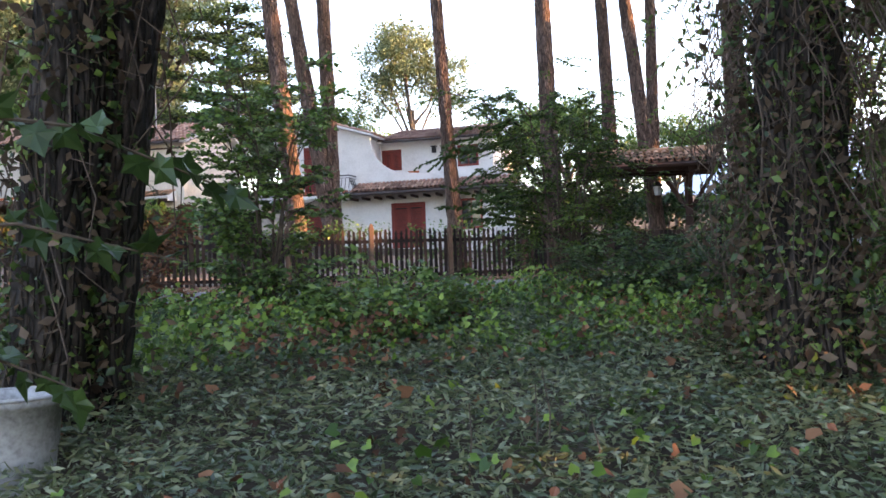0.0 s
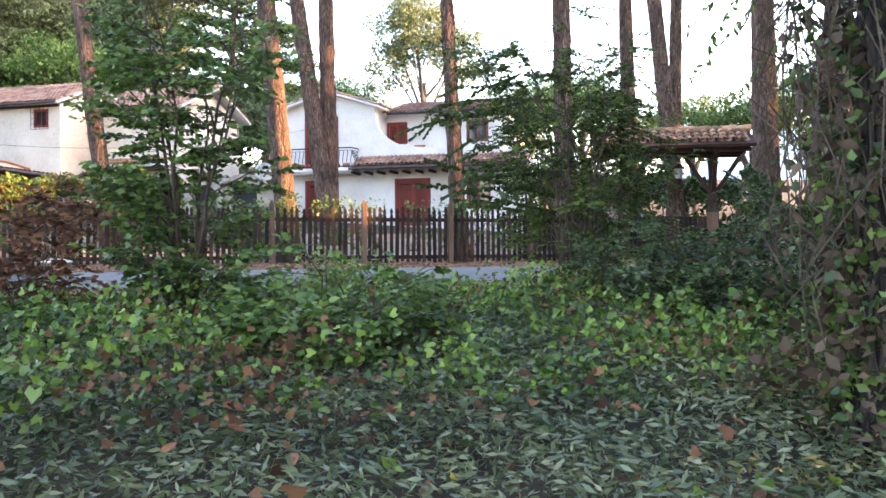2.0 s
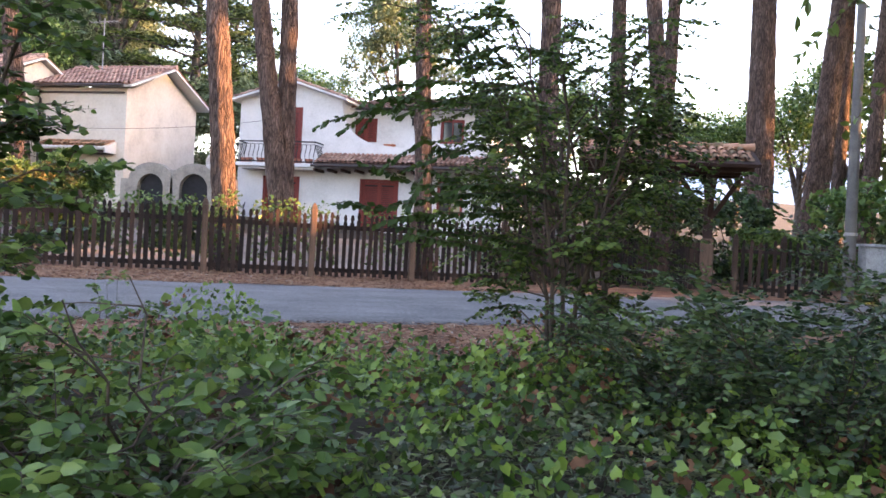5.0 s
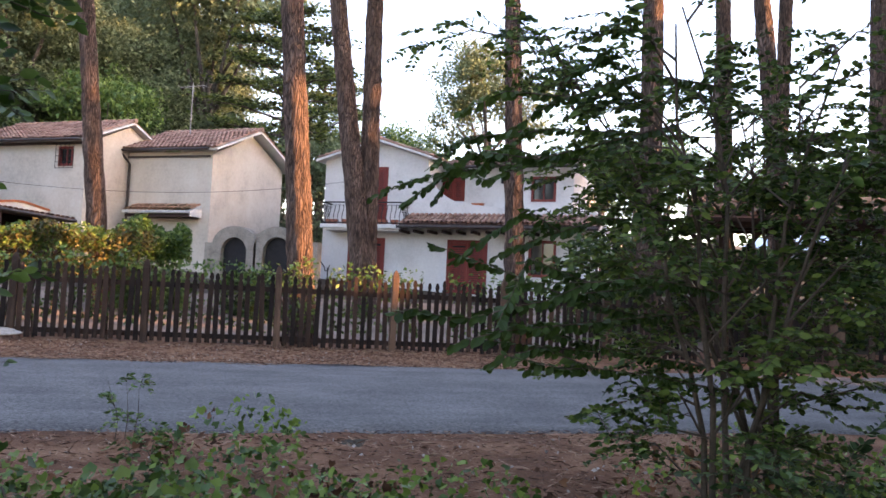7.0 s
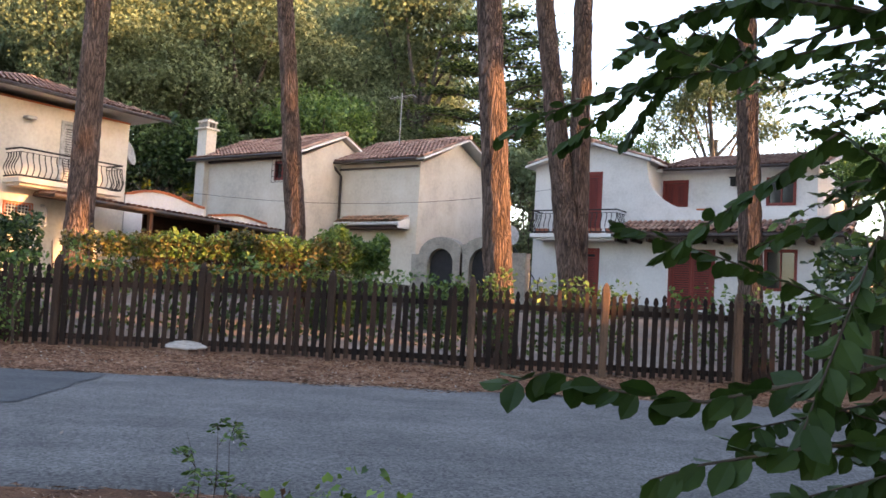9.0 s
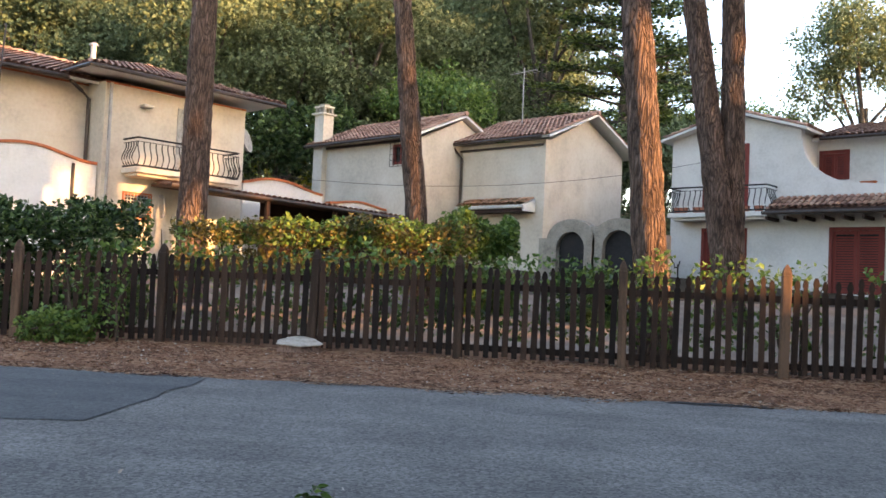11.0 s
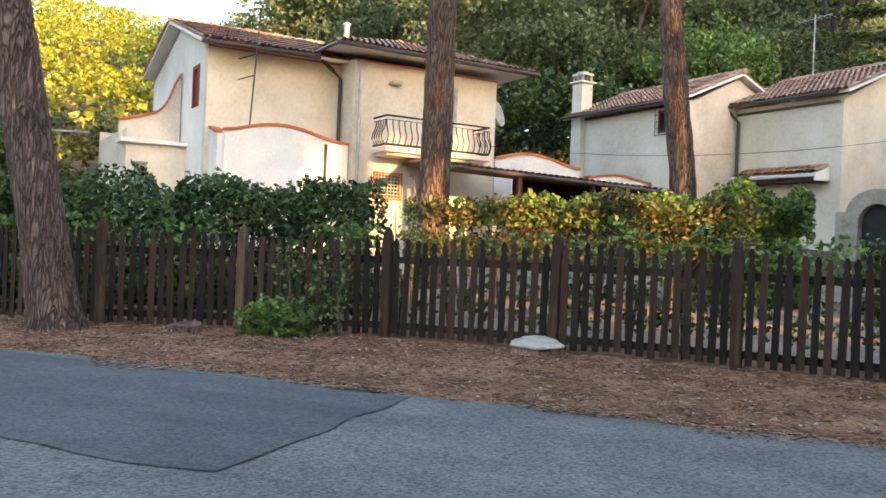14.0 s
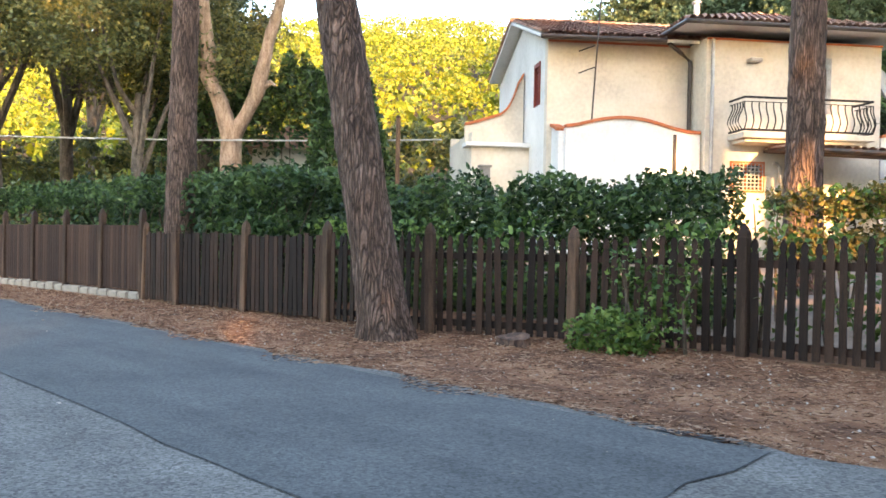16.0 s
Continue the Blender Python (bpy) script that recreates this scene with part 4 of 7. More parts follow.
fence_run(flat_fence, [(-23.7, 9.2), (-22.4, 10.1), (-20.95, 11.55), (-19.25, 13.05)], rng, 0.135)
PICKETS = SPEARS
fence_b = thing("picket_fence", (4, 29.5, 1.3), "weathered brown picket fence beside the gate canopy", "fence")
fence_run(fence_b, [(2.9, 29.2), (4.1, 29.3), (5.4, 29.6)], rng, 0.2)


# ---- trees ----
def trunk_mesh(pts, radii, sides=26, rough=0.03, seed=0, step=0.12, flare=0.35):
    """A barky trunk through pts; ridges and plates are in the mesh."""
    pts = [Vector(p) for p in pts]
    lens = [0.0]
    for p, q in zip(pts, pts[1:]):
        lens.append(lens[-1] + (q - p).length)
    n = max(4, int(lens[-1] / step))
    verts, faces = [], []
    for i in range(n + 1):
        s = lens[-1] * i / n
        c = Vector([float(np.interp(s, lens, [p[k] for p in pts])) for k in range(3)])
        r = float(np.interp(s, lens, radii)) * (1 + flare * math.exp(-s / 0.35))
        for k in range(sides):
            a = 2 * math.pi * k / sides
            w = noise.noise((math.cos(a) * 3.2 + seed, math.sin(a) * 3.2, s * 1.1))
            v = noise.noise((math.cos(a) * 7 + seed, math.sin(a) * 7, s * 2.6 + 9))
            rr = r + rough * (1.1 * abs(v) - 0.3 + 0.6 * w)
            verts.append((c.x + math.cos(a) * rr, c.y + math.sin(a) * rr, c.z))
    for i in range(n):
        for k in range(sides):
            faces.append((i * sides + k, i * sides + (k + 1) % sides, (i + 1) * sides + (k + 1) % sides, (i + 1) * sides + k))
    return verts, faces


def leaves(centres, sizes, rng, tilt=1.0, long=1.6, fold=0.25, up=None):
    """Folded pointed leaves, four corners and a midrib each, as verts and triangles."""
    c = np.asarray(centres, dtype=np.float32)
    n = len(c)
    d = rng.normal(size=(n, 3)).astype(np.float32)
    d[:, 2] *= tilt
    d /= np.linalg.norm(d, axis=1, keepdims=True) + 1e-6
    q = rng.normal(size=(n, 3)).astype(np.float32)
    if up is not None:
        q = q * 0.5 + np.array(up, dtype=np.float32)
    w = np.cross(d, q)
    w /= np.linalg.norm(w, axis=1, keepdims=True) + 1e-6
    nn = np.cross(w, d)
    s = np.asarray(sizes, dtype=np.float32).reshape(-1, 1) * np.ones((n, 1), dtype=np.float32)
    a, b = c - d * s * long / 2, c + d * s * long / 2
    m1, m2 = c - d * s * 0.1 + w * s * 0.5 + nn * s * fold, c - d * s * 0.1 - w * s * 0.5 + nn * s * fold
    verts = np.stack([a, m1, b, m2], 1).reshape(-1, 3)
    i = np.arange(n, dtype=np.int32)[:, None] * 4
    faces = np.concatenate([i + np.array([[0, 2, 1]]), i + np.array([[0, 3, 2]])], 1).reshape(-1, 3)
    return verts, faces


def clumps(rng, centre, radius, n_clumps, per, clump_r, size, squash=0.75, hollow=0.45):
    """Leaf centres gathered in clumps through a crown's shell."""
    d = rng.normal(size=(n_clumps, 3))
    d /= np.linalg.norm(d, axis=1, keepdims=True)
    r = radius * (hollow + (1 - hollow) * rng.random((n_clumps, 1)) ** 0.6)
    cc = d * r * np.array([1, 1, squash]) + np.array(centre)
    pts = (cc[:, None, :] + rng.normal(size=(n_clumps, per, 3)) * clump_r * np.array([1, 1, 0.6])).reshape(-1, 3)
    return pts, size * (0.6 + 0.8 * rng.random(len(pts)))


def lean_pts(x, y, h, lx, ly, curve=0.0, z=None):
    z0 = (gz(x, y) if z is None else z) - 0.1
    return [(x + lx * t + curve * math.sin(math.pi * t), y + ly * t, z0 + h * t) for t in np.linspace(0, 1, 7)]


def pine(place, r, h, lean=(0, 0), seed=0, curve=0.0, label="tall maritime pine with plated reddish bark", crown=3.6, mat=M_BARK):
    x, y = place
    pts = lean_pts(x, y, h, lean[0], lean[1], curve)
    t = thing("pine_tree", (x, y, gz(x, y)), label, "tree", "roadside pines")
    v, f = trunk_mesh(pts, [r * (1 - 0.45 * k / 6) for k in range(7)], 26, 0.045, seed)
    raw("trunk", v, f, mat, t, smooth=False)
    g = np.random.default_rng(100 + seed)
    p, s = clumps(g, pts[-1], crown, 60, 26, 0.35, 0.26, 0.4, 0.2)
    v, f = leaves(p, s, g, 0.6, 2.2)
    raw("crown", v, f, M_LEAF_PINE, t)
    for k in range(5):
        a = 2 * math.pi * k / 5 + seed
        e = Vector(pts[-1])
        b0 = Vector(pts[-2]) if k % 2 else Vector(pts[-2]).lerp(e, 0.5)
        part("limb", pipe([b0, b0.lerp(e, 0.5) + Vector((math.cos(a), math.sin(a), 0)) * crown * 0.35, e + Vector((math.cos(a), math.sin(a), -0.1)) * crown * 0.7], [r * 0.35, r * 0.2, r * 0.06], 7), mat, t)
    return t


pine((-15.45, 25.1), 0.27, 17, (-2.1, -0.5), 1)
pine((-8.8, 23.75), 0.30, 18, (-1.7, -0.2), 2, label="sunlit maritime pine with deep plated bark behind the fence")
pine((-10.15, 29.8), 0.33, 19, (-3.2, 0.6), 3, label="leaning maritime pine crossing its straight neighbour")
pine((-10.45, 30.3), 0.32, 20, (-0.5, 0.3), 4)
pine((-20.5, 22.1), 0.38, 18, (-0.4, 0.3), 5)
pine((-17.0, 13.95), 0.35, 17, (-1.7, -2.8), 6, label="thick pine leaning over the litter strip before the fence")
pine((-25.4, 9.6), 0.36, 17, (-0.2, 0.2), 7)
pine((-4.75, 26.3), 0.24, 17, (-0.9, 0.2), 8)
pine((-2.07, 28.62), 0.33, 18, (-0.3, 0.3), 9)
pine((-0.6, 37.0), 0.34, 18, (-0.5, 0), 10)
pine((1.3, 31.0), 0.29, 18, (-1.8, 0.3), 11)
pine((0.9, 38.0), 0.30, 19, (0.3, 0), 12)
pine((4.75, 42.0), 0.62, 20, (-0.3, 0.5), 13, label="massive ridged pine trunk beyond the gate")
pine((6.9, 44.0), 0.55, 20, (1.6, 0.3), 14)
pine((8.4, 41.0), 0.33, 19, (0.9, 0.3), 15)
pine((9.0, 50.0), 0.35, 19, (0.4, 0.3), 16)
# pines added out of view, their crowns shape the sun patches
for k, (x, y, h) in enumerate(((15.5, 28.9, 17), (19.0, 28.6, 18.5), (21.5, 31.0, 19.5), (24.5, 29.8, 20.5), (18.5, 25.0, 14.5))):
    pine((x, y), 0.3, h, (0.3, 0.2), 20 + k, crown=4.2, label="tall pine with a flat crown, added out of view east of the lane to block sun")


# ---- woods and hill ----
def oak_meshes(seed, r, h, size, n_clumps, per, mat):
    """Trunk, limbs and crown of a broadleaved tree at the origin."""
    g = np.random.default_rng(seed)
    tv, tf = trunk_mesh([(0, 0, -0.4), (0.1, 0.05, h * 0.25), (-0.1, 0.1, h * 0.55)], [0.32, 0.24, 0.16], 12, 0.03, seed, 0.4)
    bm = bmesh.new()
    ps, ss = [], []
    for k in range(7):
        a = 2 * math.pi * k / 7 + g.random()
        e = Vector((math.cos(a) * r * 0.55, math.sin(a) * r * 0.55, h * (0.58 + 0.3 * g.random())))
        tube(bm, [(0, 0, h * (0.25 + 0.25 * g.random())), e * 0.55 + Vector((0, 0, h * 0.16)), e], [0.16, 0.1, 0.04], 6)
        p, s = clumps(g, e, r * (0.42 + 0.2 * g.random()), n_clumps, per, 0.55, size, 0.8, 0.35)
        ps.append(p), ss.append(s)
    p, s = clumps(g, (0, 0, h * 0.84), r * 0.6, n_clumps, per, 0.42, size, 0.6, 0.3)
    ps.append(p), ss.append(s)
    lv, lf = leaves(np.concatenate(ps), np.concatenate(ss), g, 0.8, 1.5)
    return tv, tf, bm, lv, lf


def oak(name, seed, r, h, size, n_clumps, per, mat, label, group):
    t = thing(name, (0, 0, 0), label, "tree", group)
    tv, tf, bm, lv, lf = oak_meshes(seed, r, h, size, n_clumps, per, mat)
    raw("trunk", tv, tf, M_BARK_GREY, t)
    part("branch_work", bm, M_BARK_GREY, t)["kind"] = "stuff"
    raw("crown", lv, lf, mat, t)
    return t


def polar(az, d, o=(-1.0, 10.0)):
    return o[0] + d * math.cos(radians(az)), o[1] + d * math.sin(radians(az))


def plant(proto, spots, rng, lo=0.85, hi=1.2):
    first = True
    for x, y, s in spots:
        m = Matrix.LocRotScale((x, y, gz(x, y) - 0.1), Euler((rng.uniform(-0.05, 0.05), rng.uniform(-0.05, 0.05), rng.uniform(0, 6.28))), None)
        k = s * rng.uniform(lo, hi)
        if first:
            proto.matrix_basis = m
            ob, first = proto, False
        else:
            ob = copy_thing(proto, m)
        ob.scale = (k, k, k * rng.uniform(0.9, 1.15))


rng = random.Random(21)
dark_a = oak("holm_oak", 31, 4.6, 15, 0.155, 30, 56, M_LEAF_OAK, "dense dark green holm oak in the wood behind the houses", "wood behind the houses")
dark_b = oak("holm_oak", 32, 4.2, 13, 0.155, 30, 56, M_LEAF_OAK, "dense dark green holm oak in the wood behind the houses", "wood behind the houses")
spots = []
for d, az0, az1, n, s in ((52, 126, 150, 9, 1.0), (60, 126, 161, 13, 1.15), (72, 125, 160, 11, 1.35), (88, 125, 160, 10, 1.6)):
    for k in range(n):
        az = az0 + (az1 - az0) * (k + rng.uniform(0.1, 0.9)) / n
        spots.append((*polar(az, d + rng.uniform(-3, 3)), s))
plant(dark_a, spots[::2], rng)
plant(dark_b, spots[1::2], rng)
pale = oak("cork_oak", 33, 4.0, 11, 0.17, 16, 50, M_LEAF_BUSH, "lighter green broadleaved tree at the edge of the wood", "trees at the edge of the wood")
spots = [(*polar(az, d), s) for az, d, s in ((156, 47, 0.75), (133, 46, 0.7), (124, 56, 0.8), (118.5, 62, 0.85), (115, 70, 0.8), (112, 74, 0.75), (110, 80, 0.7), (99, 66, 0.8), (95, 58, 0.75), (91, 62, 0.7), (87, 55, 0.75), (83, 52, 0.8), (79, 50, 0.8), (75, 46, 0.8), (104, 84, 0.7), (97, 90, 0.9), (101, 72, 0.6))]
plant(pale, spots, rng)
lone = oak("lone_oak", 34, 5.2, 15.5, 0.16, 22, 95, M_LEAF_OAK, "tall loose-crowned tree against the pale sky, with an unseen sun-blocking eastern copy", "")
# the second spot is an unseen copy, added in the east to block sun
plant(lone, [(*polar(106.6, 70), 1.0), (27.0, 43.5, 1.3)], rng, 1, 1)
# mottled wood at the end of the lane
grey = oak("eucalyptus_tree", 35, 4.4, 15, 0.14, 20, 75, M_LEAF_OLIVE, "loose-crowned tree with a pale twisted trunk", "trees along the lane")
spots = [(*polar(az, d, (-5, 13)), s) for az, d, s in ((188, 36, 0.9), (190, 42, 1.0), (192, 33, 0.8), (196, 42, 1.0), (200, 36, 0.9), (204, 40, 1.0), (190, 55, 1.1), (195, 58, 1.1), (201, 56, 1.1), (208, 44, 1.1), (212, 36, 1.0), (216, 40, 1.0))]
plant(grey, spots, rng)
M_BARK_PALE = material("pale_twisted_bark", ((0.15, 0.10, 0.07), (0.30, 0.21, 0.15), (0.44, 0.33, 0.25)), 0.95, 4.0, 24.0, 0.8, stretch=(1.4, 1.4, 0.5))
cork = thing("forked_tree", (-37.6, 9.3, gz(-37.6, 9.3)), "old tree with a pale twisted trunk forking above the hedge", "tree")
FORK = (-37.6, 9.33, 6.2)
raw("trunk", *trunk_mesh([(-37.7, 9.35, gz(-37.7, 9.35) - 0.2), (-37.65, 9.34, 4.5), FORK], [0.5, 0.42, 0.4], 16, 0.06, 3, 0.25), M_BARK_PALE, cork)
raw("limb", *trunk_mesh([FORK, (-37.4, 8.9, 7.6), (-37.2, 8.5, 8.4), (-37.05, 8.55, 9.3), (-36.6, 8.3, 11.5), (-36.4, 7.9, 13.2)], [0.36, 0.31, 0.29, 0.27, 0.2, 0.1], 14, 0.05, 4, 0.2, 0.0), M_BARK_PALE, cork)
raw("limb", *trunk_mesh([FORK, (-37.5, 9.9, 7.2), (-37.45, 10.25, 7.9), (-37.2, 10.6, 9.5), (-36.7, 11.3, 11.9), (-36.5, 11.9, 13.4)], [0.34, 0.28, 0.3, 0.22, 0.17, 0.09], 14, 0.05, 5, 0.2, 0.0), M_BARK_PALE, cork)
part("branch_stub", pipe([(-37.45, 10.3, 8.0), (-37.3, 10.75, 8.3), (-37.2, 10.95, 8.15)], [0.16, 0.1, 0.04], 8), M_BARK_PALE, cork)
g = np.random.default_rng(41)
tops = [clumps(g, c, 2.6, 26, 70, 0.5, 0.13, 0.6, 0.2) for c in ((-36.6, 8.0, 13.2), (-36.5, 11.8, 13.6), (-37.5, 10.0, 14.5), (-37.8, 6.8, 12.6))]
raw("crown", *leaves(np.concatenate([p for p, _ in tops]), np.concatenate([q for _, q in tops]), g, 0.8, 1.6), M_LEAF_OLIVE, cork)
cone = thing("laurel_tree", (0, 0, 0), "dark conical evergreen beside the house", "tree")
g = np.random.default_rng(36)
hh = g.random(5200) ** 1.3
aa = g.random(5200) * 6.283
rr = (1 - hh) ** 0.7 * 1.95 * (0.75 + 0.3 * g.random(5200)) + 0.1
cp = np.stack([np.cos(aa) * rr, np.sin(aa) * rr, 0.3 + hh * 7.2], -1)
lv, lf = leaves(cp, 0.17 * (0.6 + 0.8 * g.random(5200)), g, 0.8)
raw("crown", lv, lf, M_LEAF_HEDGE, cone)
part("trunk", pipe([(0, 0, -0.3), (0, 0, 6.5)], [0.18, 0.03], 8), M_BARK_GREY, cone)
plant(cone, [(*polar(178.6, 31, (-5, 13)), 1.0)], rng, 1, 1)

# layered cedar behind the houses
cedar = thing("cedar_tree", (0, 0, 0), "tall cedar with flat spreading tiers of foliage", "tree")
g = np.random.default_rng(38)
raw("trunk", *trunk_mesh([(0, 0, -0.4), (0.1, 0, 8), (0, 0.1, 16)], [0.4, 0.28, 0.08], 12, 0.03, 38, 0.4), M_BARK_GREY, cedar)
cp, bw = [], bmesh.new()
for k in range(34):
    h = 4.5 + 11.5 * k / 34
    a = k * 2.4
    ln = (17.5 - h) * 0.46 + 1.2
    tube(bw, [(0, 0, h - 0.5), (math.cos(a) * ln * 0.6, math.sin(a) * ln * 0.6, h), (math.cos(a) * ln, math.sin(a) * ln, h - 0.1)], [0.1, 0.06, 0.02], 5)
    q = g.normal(size=(430, 3)) * np.array([0.75, 0.75, 0.10])
    u = (0.35 + 0.75 * g.random(430))[:, None]
    cp.append(np.array([math.cos(a) * ln, math.sin(a) * ln, 0]) * u + np.array([0, 0, h + 0.15]) + q)
cp = np.concatenate(cp)
raw("crown", *leaves(cp, 0.15 * (0.6 + 0.8 * g.random(len(cp))), g, 0.3, 1.9), M_LEAF_PINE, cedar)
part("branch_work", bw, M_BARK_GREY, cedar)["kind"] = "stuff"
plant(cedar, [(*polar(121.5, 51), 1.0), (*polar(118.5, 60), 0.85)], rng, 1, 1)

# the hill's canopy, too many crowns to count
g = np.random.default_rng(40)
n = 1750
hx, hy = -70 - 230 * g.random(n) ** 0.8, -70 + 190 * g.random(n)
keep = hy < 92
hx, hy = hx[keep], hy[keep]
hz = ground_z(hx, hy)
pts = np.repeat(np.stack([hx, hy, hz + 3.2], -1), 210, 0)
d = g.normal(size=(len(pts), 3))
d /= np.linalg.norm(d, axis=1, keepdims=True)
d[:, 2] = np.abs(d[:, 2]) - 0.15
pts = pts + d * np.repeat(2.2 + 2.0 * g.random(len(hx)), 210)[:, None] * np.array([1, 1, 0.8])
lv, lf = leaves(pts, 0.27 * (0.6 + 0.8 * g.random(len(pts))), g, 0.8, 1.3)
ux, uy = -68 - 230 * g.random(26000), -70 + 162 * g.random(26000)
under = np.stack([ux, uy, ground_z(ux, uy) + 0.5 + 1.6 * g.random(26000)], -1)
uv_, uf_ = leaves(under, 1.0 * (0.6 + 0.8 * g.random(26000)), g, 0.5, 1.3)
tagged(raw("hill_scrub", uv_, uf_, M_LEAF_HILL), "low evergreen scrub under the hill wood", "scrub", kind="stuff")
tagged(raw("hill_woodland", lv, lf, M_LEAF_HILL), "evergreen wood covering the sunlit hill, sun's gold put into its green leaves", "woodland", kind="stuff")
# distance haze is painted into the mountain's pale blue colours
M_MOUNTAIN = material("haze_painted_mountain", ((0.40, 0.47, 0.55), (0.46, 0.52, 0.60)), 1.0, 0.002, 0.02, 0.0)
mx = np.linspace(-700, 1500, 60)
mv, mf = [], []
for k, x in enumerate(mx):
    top = 215 * math.exp(-((x - 330) / 420) ** 2) + 30 + 14 * noise.noise((x * 0.006, 0, 3)) + 6 * noise.noise((x * 0.03, 1, 3))
    mv += [(x, 1500, -20), (x, 1560, top * 0.6), (x, 1700, top), (x, 1900, top * 0.7)]
for k in range(len(mx) - 1):
    for j in range(3):
        mf.append((4 * k + j, 4 * k + j + 1, 4 * k + 5 + j, 4 * k + 4 + j))
tagged(raw("backdrop_mountain", mv, mf, M_MOUNTAIN, smooth=True), "mountain on the horizon with pale haze painted into its colour", "mountain", kind="structure")

# tall trees added out of view east of the lane, which keep the low sun off it
sun_block_tree = oak("holm_oak", 37, 4.6, 19, 0.62, 14, 22, M_LEAF_OAK, "tall dark tree added out of view east of the lane to block the sun", "wood east of the lane")
spots = [(15 + rng.uniform(-2, 5), y + rng.uniform(-1.0, 1.0), 1.0) for y in (-12, -8, -4, 0, 4, 8, 11.5, 14.5, 17.3, 20, 40, 44, 48, 53)] + [(19.5, 20.8, 1.15), (14.6, 21.2, 0.95), (25.0, 46.0, 1.5)] + [(26 + rng.uniform(-2, 4), y, 1.35 if y < 30 else 1.47) for y in (-8, -1, 6, 13, 20, 47, 54, 61, 68, 76)]
spots += [(42 + rng.uniform(-2, 2), y, 1.4 if y < 30 else 1.6) for y in (-16, -10, -4, 2, 8, 14, 20, 44, 50, 56, 62, 68, 75)]
spots += [(33, 18.8, 1.3), (34, 14.6, 1.3), (21, 17.4, 1.1)]
plant(sun_block_tree, spots, rng, 0.95, 1.1)


# ---- hedges and shrubs behind the fence ----
def hedge(name, line, height, thick, n, size, mat, label, seed, base=0.0, ragged_top=0.25, group="", shell=0.5):
    """A leafy hedge along a line; the leaves crowd its outside."""
    g = np.random.default_rng(seed)
    line = np.array(line, dtype=float)
    seg = np.linalg.norm(np.diff(line, axis=0), axis=1)
    cum = np.concatenate([[0], np.cumsum(seg)])
    t = g.random(n) * cum[-1]
    x, y = np.interp(t, cum, line[:, 0]), np.interp(t, cum, line[:, 1])
    dx, dy = np.gradient(np.interp(np.linspace(0, cum[-1], 200), cum, line[:, 0])), np.gradient(np.interp(np.linspace(0, cum[-1], 200), cum, line[:, 1]))
    i = np.clip((t / cum[-1] * 199).astype(int), 0, 199)
    nx, ny = -dy[i], dx[i]
    l = np.hypot(nx, ny) + 1e-9
    a = g.random(n) * 2 * math.pi
    rad = (1 - shell * g.random(n) ** 2)
    cx, cz = np.sign(np.cos(a)) * np.abs(np.cos(a)) ** 0.5 * rad, np.sign(np.sin(a)) * np.abs(np.sin(a)) ** 0.5 * rad
    lump = np.array([noise.noise((u * 0.9, seed, 0)) + 0.6 * noise.noise((u * 2.7, seed, 4)) for u in t])
    hgt = height + ragged_top * lump
    x = x + nx / l * cx * thick / 2 * (1 + 0.5 * lump)
    y = y + ny / l * cx * thick / 2 * (1 + 0.5 * lump)
    z = ground_z(x, y) + base + (hgt - base) * (0.5 + 0.5 * cz) + g.normal(size=n) * 0.05
    lv, lf = leaves(np.stack([x, y, z], -1), size * (0.6 + 0.8 * g.random(n)), g, 0.8, 1.7)
    mid = line[len(line) // 2]
    h = thing(name, (mid[0], mid[1], gz(*mid)), label, "hedge" if "hedge" in name else "shrub", group)
    raw("foliage", lv, lf, mat, h)
    bm = bmesh.new()
    rg = random.Random(seed)
    for k in range(max(3, int(cum[-1] / 0.6))):
        u = cum[-1] * rg.random()
        px, py = float(np.interp(u, cum, line[:, 0])), float(np.interp(u, cum, line[:, 1]))
        tube(bm, [(px, py, gz(px, py) - 0.1), (px + rg.uniform(-0.2, 0.2), py + rg.uniform(-0.2, 0.2), gz(px, py) + height * 0.5), (px + rg.uniform(-0.4, 0.4), py + rg.uniform(-0.4, 0.4), gz(px, py) + height * 0.9)], [0.03, 0.02, 0.008], 5)
    part("stem_work", bm, M_TWIG, h)["kind"] = "stuff"
    return h


hedge("laurel_hedge", [(-33, 6.0), (-25.5, 12.0), (-19.6, 16.9), (-17.6, 19.3)], 2.3, 1.5, 44000, 0.08, M_LEAF_HEDGE, "tall dark green laurel hedge behind the fence", 51, 0.0, 0.45)
hedge("laurel_hedge", [(-33, 6.0), (-25.5, 12.0), (-19.6, 16.9), (-17.6, 19.3)], 1.6, 1.2, 15000, 0.085, M_LEAF_HEDGE, "shaded lower growth of the laurel hedge", 56)
hedge("yellowing_hedge", [(-17.5, 19.8), (-16.3, 22.2), (-14.6, 24.9), (-14.6, 25.4)], 2.05, 1.0, 9000, 0.062, M_LEAF_YELLOW, "thin autumn-yellow hedge behind the fence", 52, 1.0, 0.35)
hedge("green_hedge", [(-17.1, 20.6), (-15.9, 22.7), (-14.6, 25.2)], 2.1, 0.9, 2600, 0.065, M_LEAF_BUSH, "green growth mixed through the yellow hedge", 53, 1.6, 0.3)
hedge("rounded_shrub", [(-15.9, 26.0), (-14.6, 27.3)], 2.15, 1.9, 12000, 0.075, M_LEAF_BUSH, "big rounded bright green shrub before the arches", 54, 0.0, 0.5)
